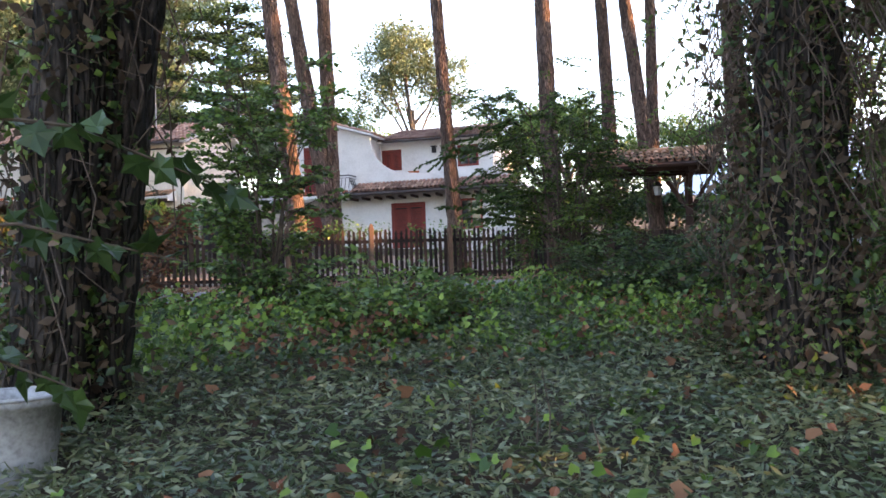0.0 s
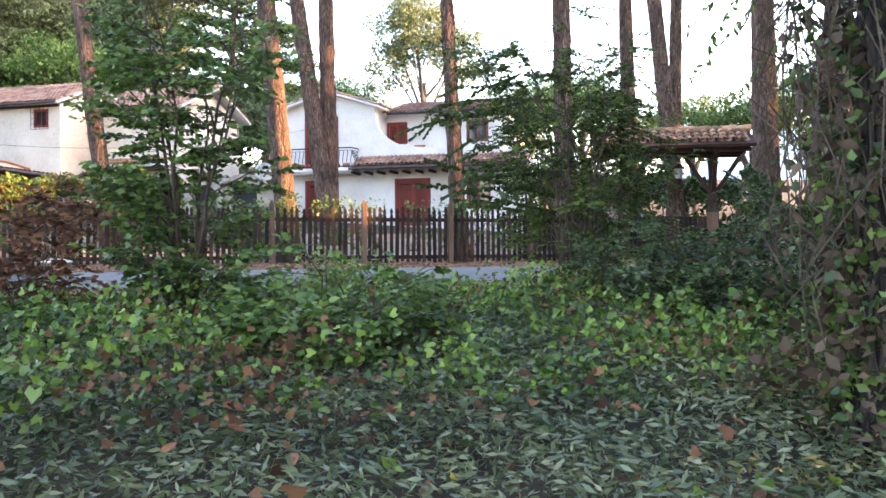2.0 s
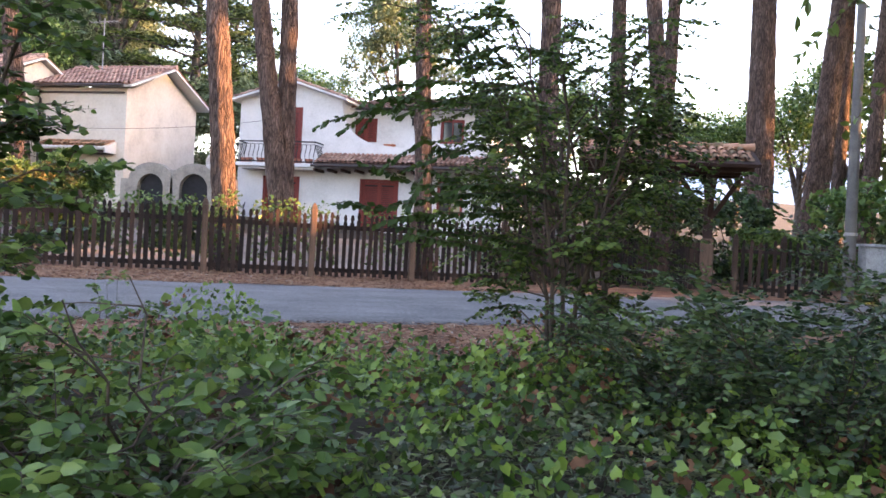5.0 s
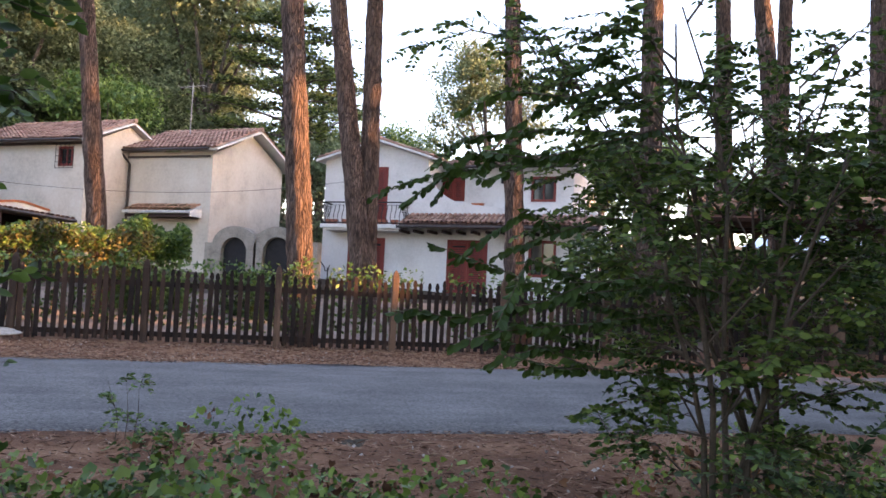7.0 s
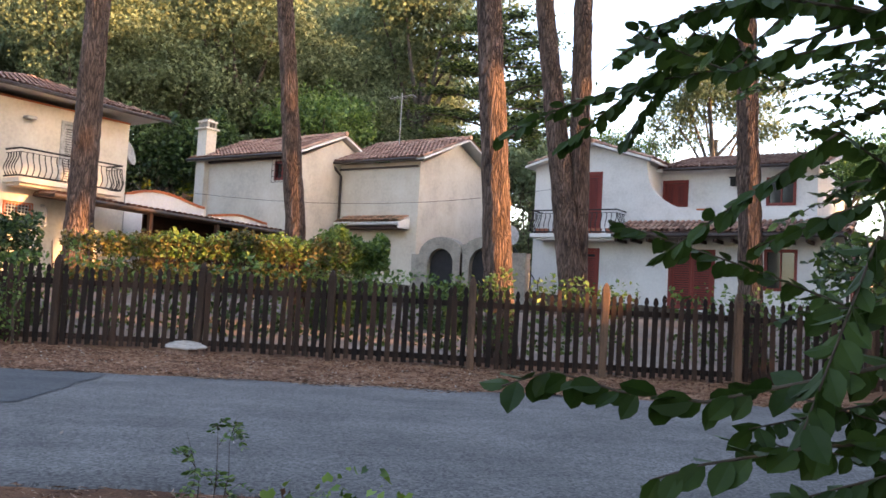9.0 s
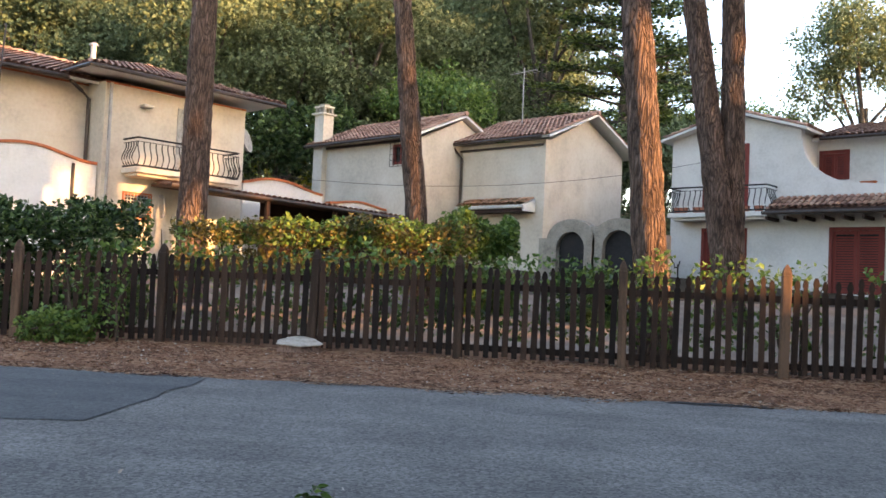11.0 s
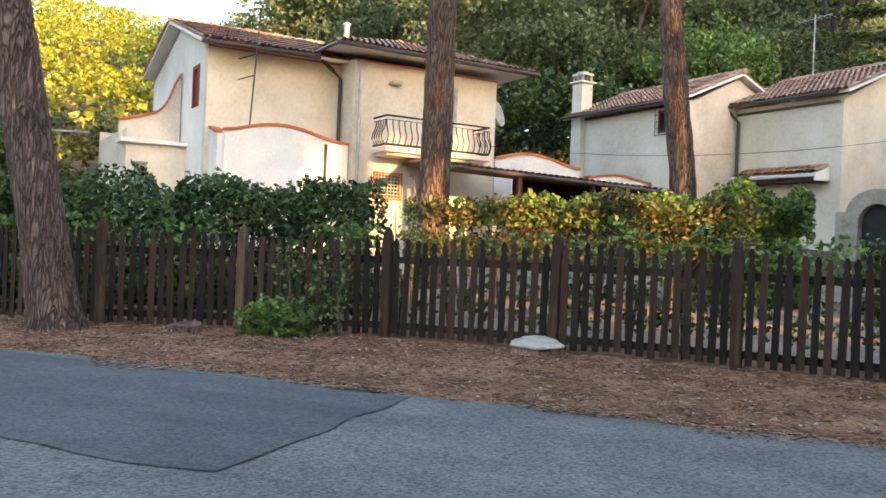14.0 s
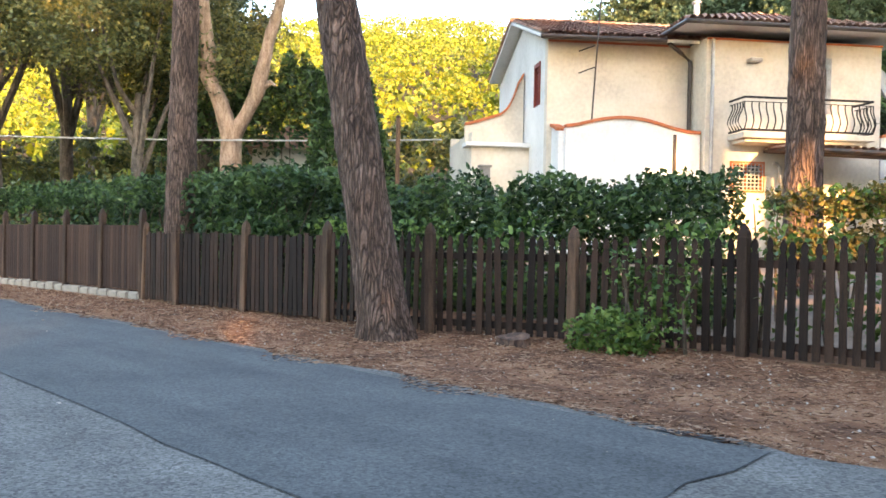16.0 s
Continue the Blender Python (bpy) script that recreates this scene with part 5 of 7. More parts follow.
hedge("wall_shrub", [(-12.9, 27.5), (-11.6, 27.0)], 1.15, 1.3, 2600, 0.09, M_LEAF_HEDGE, "low green shrub in the yard", 55, 0.0, 0.4)
for k, (p, q, n, top) in enumerate((((-16.2, 17.4), (-14.0, 19.5), 650, 1.7), ((-13.9, 19.6), (-10.7, 21.6), 1100, 1.65), ((-10.6, 21.7), (-8.2, 23.1), 750, 1.7), ((-8.0, 23.2), (-6.3, 24.2), 500, 1.65), ((-5.8, 24.5), (-3.6, 25.9), 500, 1.7), ((-20.5, 12.8), (-17.0, 16.3), 900, 1.7))):
    hedge("fence_shrub", [p, q], top, 0.5, int(n * 1.5), 0.065, M_LEAF_BUSH, "light green straggling shrub growing over the fence top", 60 + k, 0.35, 0.4, "shrubs along the fence", 0.9)
hedge("fence_creeper", [(-15.75, 16.75), (-15.0, 17.6)], 1.3, 0.4, 330, 0.05, M_LEAF_BUSH, "bright green creeper climbing the fence", 70, 0.1, 0.5, "", 0.9)
hedge("fence_foot_shrub", [(-15.85, 16.3), (-15.1, 17.1)], 0.42, 0.6, 1100, 0.055, M_LEAF_BUSH, "bright green shrub at the foot of the fence", 71, 0.0, 0.3, "", 0.9)
hedge("gate_shrub", [(2.9, 30.3), (5.4, 30.6)], 1.75, 0.8, 2600, 0.08, M_LEAF_BUSH, "green climber over the fence by the gate", 72, 0.8, 0.3)
hedge("far_shrub", [(6, 36), (11, 37), (18, 36)], 3.4, 3.0, 9000, 0.16, M_LEAF_BUSH, "dense green undergrowth beyond the gate", 73, 0.0, 0.8)
hedge("far_shrub", [(-4.2, 31.5), (-1.5, 34.0), (1.0, 36.0), (4.5, 36.0)], 2.6, 2.4, 9000, 0.14, M_LEAF_HEDGE, "dense green undergrowth beyond the gate", 74, 0.0, 0.8)
# leafy screens added out of view in the east, heights set to block sun
hedge("wood_undergrowth", [(13.5, -14), (12.8, 6), (13.0, 24.0)], 6.5, 3.0, 14000, 0.42, M_LEAF_OAK, "tall dark foliage screen added out of view east of the lane to block sun", 75, 0.0, 0.8)
hedge("wood_undergrowth", [(14.5, 35.0), (14.5, 60)], 6.5, 3.0, 8000, 0.42, M_LEAF_OAK, "tall dark foliage screen added out of view east of the lane to block sun", 76, 0.0, 0.8)
hedge("wood_undergrowth", [(13.6, 21.0), (13.8, 25.2)], 8.4, 2.4, 2600, 0.42, M_LEAF_OAK, "tall dark foliage screen added out of view east of the lane to block sun", 82, 0.0, 0.8)
hedge("wood_undergrowth", [(13.8, 25.0), (14.6, 35.0)], 6.3, 2.4, 3600, 0.42, M_LEAF_OAK, "tall dark foliage screen added out of view east of the lane to block sun", 83, 0.0, 0.6)
hedge("wood_undergrowth", [(17.5, -14), (17.0, 21.0)], 9.0, 3.0, 11000, 0.5, M_LEAF_OAK, "tall dark foliage screen added out of view east of the lane to block sun", 84, 0.0, 0.8)
hedge("wood_undergrowth", [(10.6, 0.0), (10.4, 13.0)], 4.6, 1.6, 5200, 0.3, M_LEAF_OAK, "dark foliage screen added out of view east of the lane to block sun", 85, 0.0, 0.6)
hedge("wood_undergrowth", [(11.4, 14.0), (11.8, 22.0)], 6.0, 1.6, 4600, 0.34, M_LEAF_OAK, "dark foliage screen added out of view east of the lane to block sun", 86, 0.0, 0.6)
hedge("wood_undergrowth", [(14.3, 29.6), (14.9, 38.0)], 12.0, 2.2, 5200, 0.42, M_LEAF_OAK, "tall dark foliage screen added out of view east of the lane to block sun", 89, 0.0, 0.6)
hedge("wood_undergrowth", [(13.0, 16.0), (13.2, 23.4)], 12.6, 2.0, 5200, 0.42, M_LEAF_OAK, "tall dark foliage screen added out of view east of the lane to block sun", 87, 0.0, 0.6)
hedge("garden_laurel", [(-37.5, 33.0), (-35.5, 36.5), (-33.5, 39.0)], 7.0, 3.6, 15000, 0.15, M_LEAF_HEDGE, "big rounded dark green laurel between the houses", 88, 0.0, 1.6)
hedge("wood_edge", [(-26.0, 47.0), (-20.0, 49.0), (-16.5, 51.5)], 6.5, 2.5, 9000, 0.16, M_LEAF_OAK, "dark evergreen undergrowth behind the white house", 91, 0.0, 1.2)
hedge("wood_edge", [polar(a, 46) for a in (118, 124, 130, 136, 142, 148, 154, 160)], 6.0, 4.0, 26000, 0.2, M_LEAF_OAK, "dark evergreen undergrowth at the edge of the wood", 77, 0.0, 1.6)
hedge("lane_thicket", [polar(a, 33, (-5, 13)) for a in (166, 172, 178, 184, 190, 196, 203, 210)], 2.9, 3.0, 16000, 0.15, M_LEAF_OLIVE, "olive-green thicket beyond the hedge", 78, 0.0, 1.0)
hedge("ivy_thicket", [(-40.5, 5.5), (-40.0, 9.0), (-40.0, 13.0)], 7.5, 2.4, 14000, 0.15, M_LEAF_HEDGE, "dark ivy-grown thicket behind the forked tree", 90, 0.0, 1.6)
hedge("lane_thicket", [polar(a, 46, (-5, 13)) for a in (164, 172, 180, 188, 196, 204)], 5.0, 4.0, 14000, 0.22, M_LEAF_OLIVE, "olive-green thicket beyond the hedge", 79, 0.0, 1.6)


# ---- boarded fence on a stone footing at the bend of the lane ----
panel = thing("boarded_fence", (-26, 7.5, 1.3), "brown boarded fence between posts on a low stone footing", "fence")
BOARD = [(-23.75 - 1.3 * k, 9.15 - 1.15 * k) for k in range(8)]
M_BOARD = material("brown_boards", ((0.022, 0.011, 0.008), (0.040, 0.020, 0.013), (0.062, 0.032, 0.02)), 0.85, 2.0, 40.0, 0.3, vary=0.5, stretch=(4, 4, 0.3))
board_me = bpy.data.meshes.new("board")
bm = soften(boxes((-0.058, -0.012, 0, 0.058, 0.012, 1.38)), 0.004)
bm.to_mesh(board_me)
bm.free()
board_me.materials.append(M_BOARD)
stone_me = bpy.data.meshes.new("footing_stone")
bm = soften(boxes((-0.2, -0.1, 0, 0.2, 0.1, 0.22)), 0.03, 2)
bm.to_mesh(stone_me)
bm.free()
stone_me.materials.append(M_STONE)
POST_B = post_mesh("post", 1.95, 0.13, M_POST)
for a, b in zip(BOARD, BOARD[1:]):
    a, b = Vector(a), Vector(b)
    d = b - a
    ang = math.atan2(d.y, d.x)
    piece("post", POST_B, Matrix.LocRotScale((a.x, a.y, gz(*a)), Euler((0, 0, ang)), None), panel)
    n = int(d.length / 0.12)
    for k in range(n):
        p = a + d * ((k + 0.5) / n)
        piece("board", board_me, Matrix.LocRotScale((p.x, p.y, gz(*p) + 0.2 + rng.uniform(0, 0.015)), Euler((0, 0, ang)), None), panel)
    for k in range(4):
        p = a + d * ((k + 0.5) / 4)
        piece("footing_stone", stone_me, Matrix.LocRotScale((p.x, p.y, gz(*p) - 0.05 + rng.uniform(-0.02, 0.02)), Euler((0, 0, ang + rng.uniform(-0.06, 0.06))), (1.05, rng.uniform(0.9, 1.3), rng.uniform(0.95, 1.1))), panel)
hedge("lane_hedge", [(-24.6, 11.0), (-28.5, 7.6), (-33.5, 3.2)], 2.75, 1.5, 11000, 0.085, M_LEAF_HEDGE, "dark green laurel hedge above the boarded fence", 80, 0.9, 0.3)
hedge("overhanging_shrub", [(-24.6, 12.0), (-22.9, 11.6), (-21.3, 12.9)], 2.7, 1.7, 7000, 0.085, M_LEAF_HEDGE, "dark laurel bulging over the fence corner", 81, 1.2, 0.4)

# small house, lamp post and cables beyond the hedge
hut = thing("distant_cottage", (-46, 12, gz(-46, 12)), "small pale cottage half hidden by trees", "house")
part("wall", boxes((-48, 9.5, gz(-46, 12) - 1, -44, 13, gz(-46, 12) + 4.1)), M_PLASTER, hut)
part("roof", prism(bmesh.new(), [(9.1, gz(-46, 12) + 4.1), (13.4, gz(-46, 12) + 4.1), (11.2, gz(-46, 12) + 5.1)], "x", -48.4, -43.6), M_TILE, hut)
for k, (a, b) in enumerate((((-38, -2, 6.1), (-36.4, 17.0, 6.3)), ((-40, -2, 4.4), (-34, 12.0, 4.05)))):
    a, b = Vector(a), Vector(b)
    tagged(part("overhead_cable", pipe([a.lerp(b, t) - Vector((0, 0, 0.5 * t * (1 - t))) for t in np.linspace(0, 1, 12)], 0.035 if k == 0 else 0.02, 6), M_PLASTIC), "pale cable slung along the lane", "cable", "cables")
pole = thing("wooden_pole", (-35.0, 15.3, gz(-35.0, 15.3)), "slim weathered wooden pole carrying a cable", "pole")
part("shaft", pipe([(-35.0, 15.3, gz(-35.0, 15.3) - 0.2), (-35.0, 15.3, 6.85)], 0.08, 8), M_POST, pole)
part("cap", pipe([(-35.0, 15.3, 6.85), (-35.0, 15.3, 6.93)], [0.1, 0.05], 8), M_POST, pole)
gl = thing("garden_lantern", (-30.5, 17.6, gz(-30.5, 17.6)), "pale garden lantern on a post behind the hedge", "lamp")
part("post", pipe([(-30.5, 17.6, gz(-30.5, 17.6)), (-30.5, 17.6, 4.5)], 0.05, 8), M_CONCRETE, gl)
part("lantern", soften(boxes((-30.65, 17.45, 4.5, -30.35, 17.75, 4.85), (-30.7, 17.4, 4.85, -30.3, 17.8, 4.92)), 0.02), M_CONCRETE, gl)
tagged(part("overhead_cable", pipe([Vector((-27.8, 28.3, 6.2)).lerp(Vector((-15.3, 40.9, 7.6)), t) - Vector((0, 0, 3.2 * t * (1 - t))) for t in np.linspace(0, 1, 14)], 0.008, 5), M_IRON), "thin dark cable sagging between the houses", "cable", "cables")
aer = thing("roof_aerial", (-24.2, 40.0, 9.4), "thin metal television aerial on the roof", "aerial")
part("mast", pipe([(-24.2, 40.0, 9.3), (-24.2, 40.0, 11.9)], 0.025, 6), M_ZINC, aer)
ab = bmesh.new()
tube(ab, [(-24.9, 40.0, 11.7), (-23.5, 40.0, 11.75)], 0.015, 5)
for k in range(6):
    tube(ab, [(-24.8 + 0.25 * k, 39.7, 11.71), (-24.8 + 0.25 * k, 40.3, 11.71)], 0.008, 4)
part("aerial_bars", ab, M_ZINC, aer)
dish = tagged(part("satellite_dish", pipe([(-15.9, 35.9, 4.95), (-15.83, 35.75, 4.98), (-15.8, 35.7, 5.0)], [0.05, 0.38, 0.42], 16), M_PLASTIC), "grey satellite dish on the arcade wall", "satellite dish")


# ---- tiled gate canopy ----
gate = thing("gate_canopy", (0.2, 29.3, gz(0.2, 29.3)), "tiled gate canopy on braced timber posts with thick weathered feet", "gate canopy")
ZE = 4.55
gx, gy = Vector((0.995, 0.1, 0)), Vector((-0.1, 0.995, 0))
GO = Vector((2.2, 29.5, 0))


def gp(a, b, z):
    p = GO + gx * a + gy * b
    return (p.x, p.y, z)


def gbeam(name, a0, b0, z0, a1, b1, z1, w, mat, parent, label=""):
    bm = bmesh.new()
    p, q = Vector(gp(a0, b0, z0)), Vector(gp(a1, b1, z1))
    m = look(p, q)
    box(bm, -w / 2, -w / 2, -(q - p).length, w / 2, w / 2, 0)
    bm.transform(m)
    return part(name, bm, mat, parent, label)


for a in (0.0, -2.6):
    zb = gz(*gp(a, 0, 0)[:2])
    plinth = bmesh.new()
    box(plinth, -0.17, -0.17, -0.2, 0.17, 0.17, 1.45)
    soften(plinth, 0.02)
    plinth.transform(Matrix.Translation(gp(a, 0, zb)))
    part("plinth", plinth, M_POST, gate)
    gbeam("post", a, 0, zb + 1.45, a, 0, ZE - 0.1, 0.24, M_BEAM, gate)
    for s in (-1, 1):
        gbeam("brace", a + 0.1 * s, 0, zb + 2.05, a + 0.8 * s, 0, ZE - 0.12, 0.12, M_BEAM, gate)
        gbeam("cross_brace", a, 0.1 * s, zb + 2.05, a, 0.8 * s, ZE - 0.12, 0.12, M_BEAM, gate)
    gbeam("tie_beam", a, -1.0, ZE - 0.06, a, 1.0, ZE - 0.06, 0.16, M_BEAM, gate)
for b in (-0.85, 0.0, 0.85):
    gbeam("wall_plate", -3.4, b, ZE - 0.01, 0.95, b, ZE - 0.01, 0.14, M_BEAM, gate)
ridge0, ridge1 = Vector(gp(-3.5, 0, ZE + 0.62)), Vector(gp(1.05, 0, ZE + 0.62))
for s in (-1, 1):
    dn = gy * (1.25 * s) + Vector((0, 0, -0.52))
    roof_slope(gate, ridge0, ridge1, dn, mat=M_TILE_MOSS, under=M_BEAM, pitch=0.24)
ridge_cap(gate, ridge0, ridge1, M_TILE_MOSS)
lan = thing("hanging_lantern", gp(-1.0, -0.2, ZE - 0.6), "small black hanging lantern under the gate canopy", "lantern")
lp = Vector(gp(-1.0, -0.2, 0))
part("chain", pipe([(lp.x, lp.y, ZE - 0.08), (lp.x, lp.y, ZE - 0.35)], 0.012, 5), M_IRON, lan)
part("hood", pipe([(lp.x, lp.y, ZE - 0.35), (lp.x, lp.y, ZE - 0.47), (lp.x, lp.y, ZE - 0.5)], [0.04, 0.2, 0.2], 8), M_IRON, lan)
part("glass", pipe([(lp.x, lp.y, ZE - 0.5), (lp.x, lp.y, ZE - 0.78)], [0.14, 0.1], 6), M_PLASTIC, lan, "cloudy lantern glass")
gt = thing("wooden_gate", gp(-2, 0, 1.3), "low brown boarded gate below the canopy", "gate")
for k in range(17):
    bm = boxes((-0.06, -0.015, 0, 0.06, 0.015, 1.25))
    bm.transform(Matrix.Translation(gp(-2.4 + 0.135 * k, 0, gz(*gp(-2.4 + 0.135 * k, 0, 0)[:2]) + 0.08)) @ Matrix.Rotation(0.1, 4, "Z"))
    part("board", bm, M_FENCE, gt)
gbeam("gate_rail", -2.45, 0.04, 1.75, -0.15, 0.04, 1.75, 0.09, M_FENCE, gt)
gbeam("gate_rail", -2.45, 0.04, 2.4, -0.15, 0.04, 2.4, 0.09, M_FENCE, gt)

M_POLE = material("grey_pole_concrete", ((0.11, 0.105, 0.095), (0.17, 0.16, 0.145)), 0.95, 3.0, 30.0, 0.4)
cp_ = thing("concrete_pole", (5.75, 29.6, gz(5.75, 29.6)), "slender pale concrete pole beside the fence", "pole")
part("shaft", pipe([(5.75, 29.6, gz(5.75, 29.6) - 0.2), (5.75, 29.6, 9.0)], [0.16, 0.11], 12), M_POLE, cp_)
part("collar", pipe([(5.75, 29.6, 3.0), (5.75, 29.6, 3.08)], 0.175, 12), M_ZINC, cp_)
mb = thing("meter_cabinet", (6.75, 30.0, gz(6.75, 30)), "white meter cabinet on a low masonry foot", "cabinet")
part("body", soften(boxes((6.1, 29.9, 1.85, 7.5, 30.3, 2.75)), 0.015), M_PLASTIC, mb)
part("foot", boxes((6.3, 29.93, gz(6.75, 30) - 0.1, 7.3, 30.28, 1.85)), M_CONCRETE, mb)
part("door", soften(boxes((6.2, 29.87, 1.92, 6.78, 29.9, 2.68)), 0.006), M_PLASTIC, mb)
part("door", soften(boxes((6.82, 29.87, 1.92, 7.4, 29.9, 2.68)), 0.006), M_PLASTIC, mb)
part("lid", soften(boxes((6.05, 29.82, 2.75, 7.55, 30.35, 2.82)), 0.01), M_PLASTIC, mb)


# ---- things on the roadside ----
def stump(x, y, r, h, label, face=True):
    """A low sawn stump: ragged bark body and, where it shows, a pale cut face with growth rings."""
    rg = random.Random(int(x * 10))
    n = 22
    prof = [1 + 0.16 * math.sin(k * 0.9) + rg.uniform(-0.1, 0.1) for k in range(n)]
    z0 = gz(x, y)
    t = thing("tree_stump", (x, y, z0), label, "stump")

    def ring(bm, s, z, tilt=0.15):
        return [bm.verts.new((x + math.cos(2 * math.pi * k / n) * r * s * prof[k], y + math.sin(2 * math.pi * k / n) * r * s * prof[k], z0 + z + tilt * r * s * (0.61 * math.sin(2 * math.pi * k / n) - 0.79 * math.cos(2 * math.pi * k / n)))) for k in range(n)]

    bm = bmesh.new()
    rings = [ring(bm, 1.12, -0.06, 0), ring(bm, 1.02, h * 0.35, 0.05), ring(bm, 0.97, h * 0.7, 0.1), ring(bm, 0.98, h)]
    for u, v in zip(rings, rings[1:]):
        for k in range(n):
            bm.faces.new((u[k], u[(k + 1) % n], v[(k + 1) % n], v[k]))
    bm.faces.new(rings[-1])
    part("bark_body", bm, M_BARK_OLD, t)
    if face:
        bm = bmesh.new()
        rows = [ring(bm, q, h + z) for q, z in ((1.04, 0.004), (1.06, 0.02), (0.98, 0.032), (0.7, 0.026), (0.62, 0.034), (0.35, 0.028), (0.28, 0.036), (0.05, 0.03))]
        for u, v in zip(rows, rows[1:]):
            for k in range(n):
                bm.faces.new((u[k], u[(k + 1) % n], v[(k + 1) % n], v[k]))
        bm.faces.new(rows[-1])
        part("cut_face", bm, M_STUMP, t, "pale weathered sawn wood")
    return t


M_STUMP = material("weathered_cut_wood", ((0.26, 0.23, 0.19), (0.42, 0.38, 0.32), (0.55, 0.50, 0.43)), 0.95, 6.0, 40.0, 0.5)
stump(-12.72, 19.36, 0.32, 0.15, "pale flat-cut pine stump beside the fence")
stump(-16.2, 15.6, 0.22, 0.13, "low dark rotten stump in the pine litter", False)
# litter: twigs, cones and curled leaves on the shoulders, past counting
g = np.random.default_rng(90)


def scatter_uv(n, u0, u1, v0, v1):
    u, v = u0 + (u1 - u0) * g.random(n), v0 + (v1 - v0) * g.random(n)
    x, y = road_xy(u, v)
    return np.stack([x, y, ground_z(x, y)], -1)


p = np.concatenate([scatter_uv(76000, -26, 12, 19.2, 23.4), scatter_uv(24000, -12, 10, 9.6, 12.9)])
p[:, 2] += 0.03
lv, lf = leaves(p, 0.005 + 0.007 * g.random(len(p)) ** 2, g, 0.12, 10.0, 0.1)
tagged(raw("needle_litter", lv, lf, M_NEEDLE), "brown needles and curled leaves strewn on the litter", "leaf litter", kind="stuff")
drift_u, drift_v = -26 + 38 * g.random(15000), 19.5 - np.abs(g.normal(size=15000)) * 0.3
keep = np.array([noise.noise((a * 0.8, 3.0, 0)) for a in drift_u]) > -0.15 + 1.2 * (19.3 - drift_v)
dx, dy = road_xy(drift_u[keep], drift_v[keep])
lv, lf = leaves(np.stack([dx, dy, ground_z(dx, dy) + 0.05], -1), 0.006 + 0.007 * g.random(len(dx)) ** 2, g, 0.06, 9.0, 0.05)
tagged(raw("needle_drift", lv, lf, M_NEEDLE), "brown needles drifted over the asphalt's edge", "leaf litter", kind="stuff")
M_CHIP = material("pale_debris", ((0.28, 0.22, 0.17), (0.48, 0.42, 0.36)), 0.9, 5, 30, 0.1, island=0.5)
p = np.concatenate([scatter_uv(1500, -24, 8, 19.3, 23.2), scatter_uv(700, -12, 8, 10.4, 12.8), scatter_uv(30, -12, 8, 13, 19)])
p[:, 2] += 0.045
lv, lf = leaves(p, 0.012 + 0.02 * g.random(len(p)), g, 0.2, 1.6, 0.15)
tagged(raw("bark_chips", lv, lf, M_CHIP), "small pale bark chips lying about", "bark chips", kind="stuff")


# ---- woodland floor ----
def floor_points(n, poly_x, y0, y1, vmax, rgen, near=1.0):
    x = poly_x[0] + (poly_x[1] - poly_x[0]) * rgen.random(n)
    y = y0 + (y1 - y0) * rgen.random(n) ** near
    v = ACROSS.x * x + ACROSS.y * y
    k = v < vmax + 0.5 * np.sin(x * 1.7) + 0.3 * np.sin(x * 4.1)
    wob = 0.7 + 0.5 * np.sin(y * 1.3) + 0.3 * np.sin(y * 3.7) + 0.25 * rgen.random(n)
    k &= (x > poly_x[0] + wob) & (x < poly_x[1] - wob)
    return x[k], y[k]


def patchy(x, y, f, seed):
    return np.array([noise.noise((a * f, b * f, seed)) for a, b in zip(x, y)])


g = np.random.default_rng(101)
x, y = floor_points(225000, (-7, 8), 0.6, 14, 8.4, g, 1.0)
lump = patchy(x, y, 0.8, 3.0)
z = ground_z(x, y) + (0.05 + 0.13 * g.random(len(x))) * (1 + 0.8 * lump)
lv, lf = leaves(np.stack([x, y, z], -1), 0.0195 * (0.6 + 0.8 * g.random(len(x))), g, 0.4, 3.4, 0.12)
tagged(raw("ground_cover", lv, lf, M_LEAF_GROUND), "dense low ground cover of narrow grey-green leaves", "ground cover", kind="stuff")


def round_leaves(centres, sizes, rng):
    """Broad cupped leaves of five corners round a stalk point."""
    c = np.asarray(centres, dtype=np.float32)
    n = len(c)
    nn = rng.normal(size=(n, 3)) * np.array([0.75, 0.75, 0.4]) + np.array([0, -0.3, 0.8])
    nn /= np.linalg.norm(nn, axis=1, keepdims=True)
    q = rng.normal(size=(n, 3))
    a = np.cross(nn, q)
    a /= np.linalg.norm(a, axis=1, keepdims=True)
    b = np.cross(nn, a)
    s = np.asarray(sizes).reshape(-1, 1)
    shape = ((-0.12, 0.0, 0.0), (-0.30, 0.34, 0.06), (0.10, 0.46, 0.10), (0.62, 0.0, -0.04), (0.10, -0.46, 0.10), (-0.30, -0.34, 0.06))
    verts = np.stack([c + s * (a * u + b * v + nn * w) for u, v, w in shape], 1).reshape(-1, 3)
    i = np.arange(n, dtype=np.int32)[:, None] * 6
    faces = np.concatenate([i + np.array([[0, 3, 2]]), i + np.array([[0, 2, 1]]), i + np.array([[0, 4, 3]]), i + np.array([[0, 5, 4]])], 1).reshape(-1, 3)
    return verts.astype(np.float32), faces


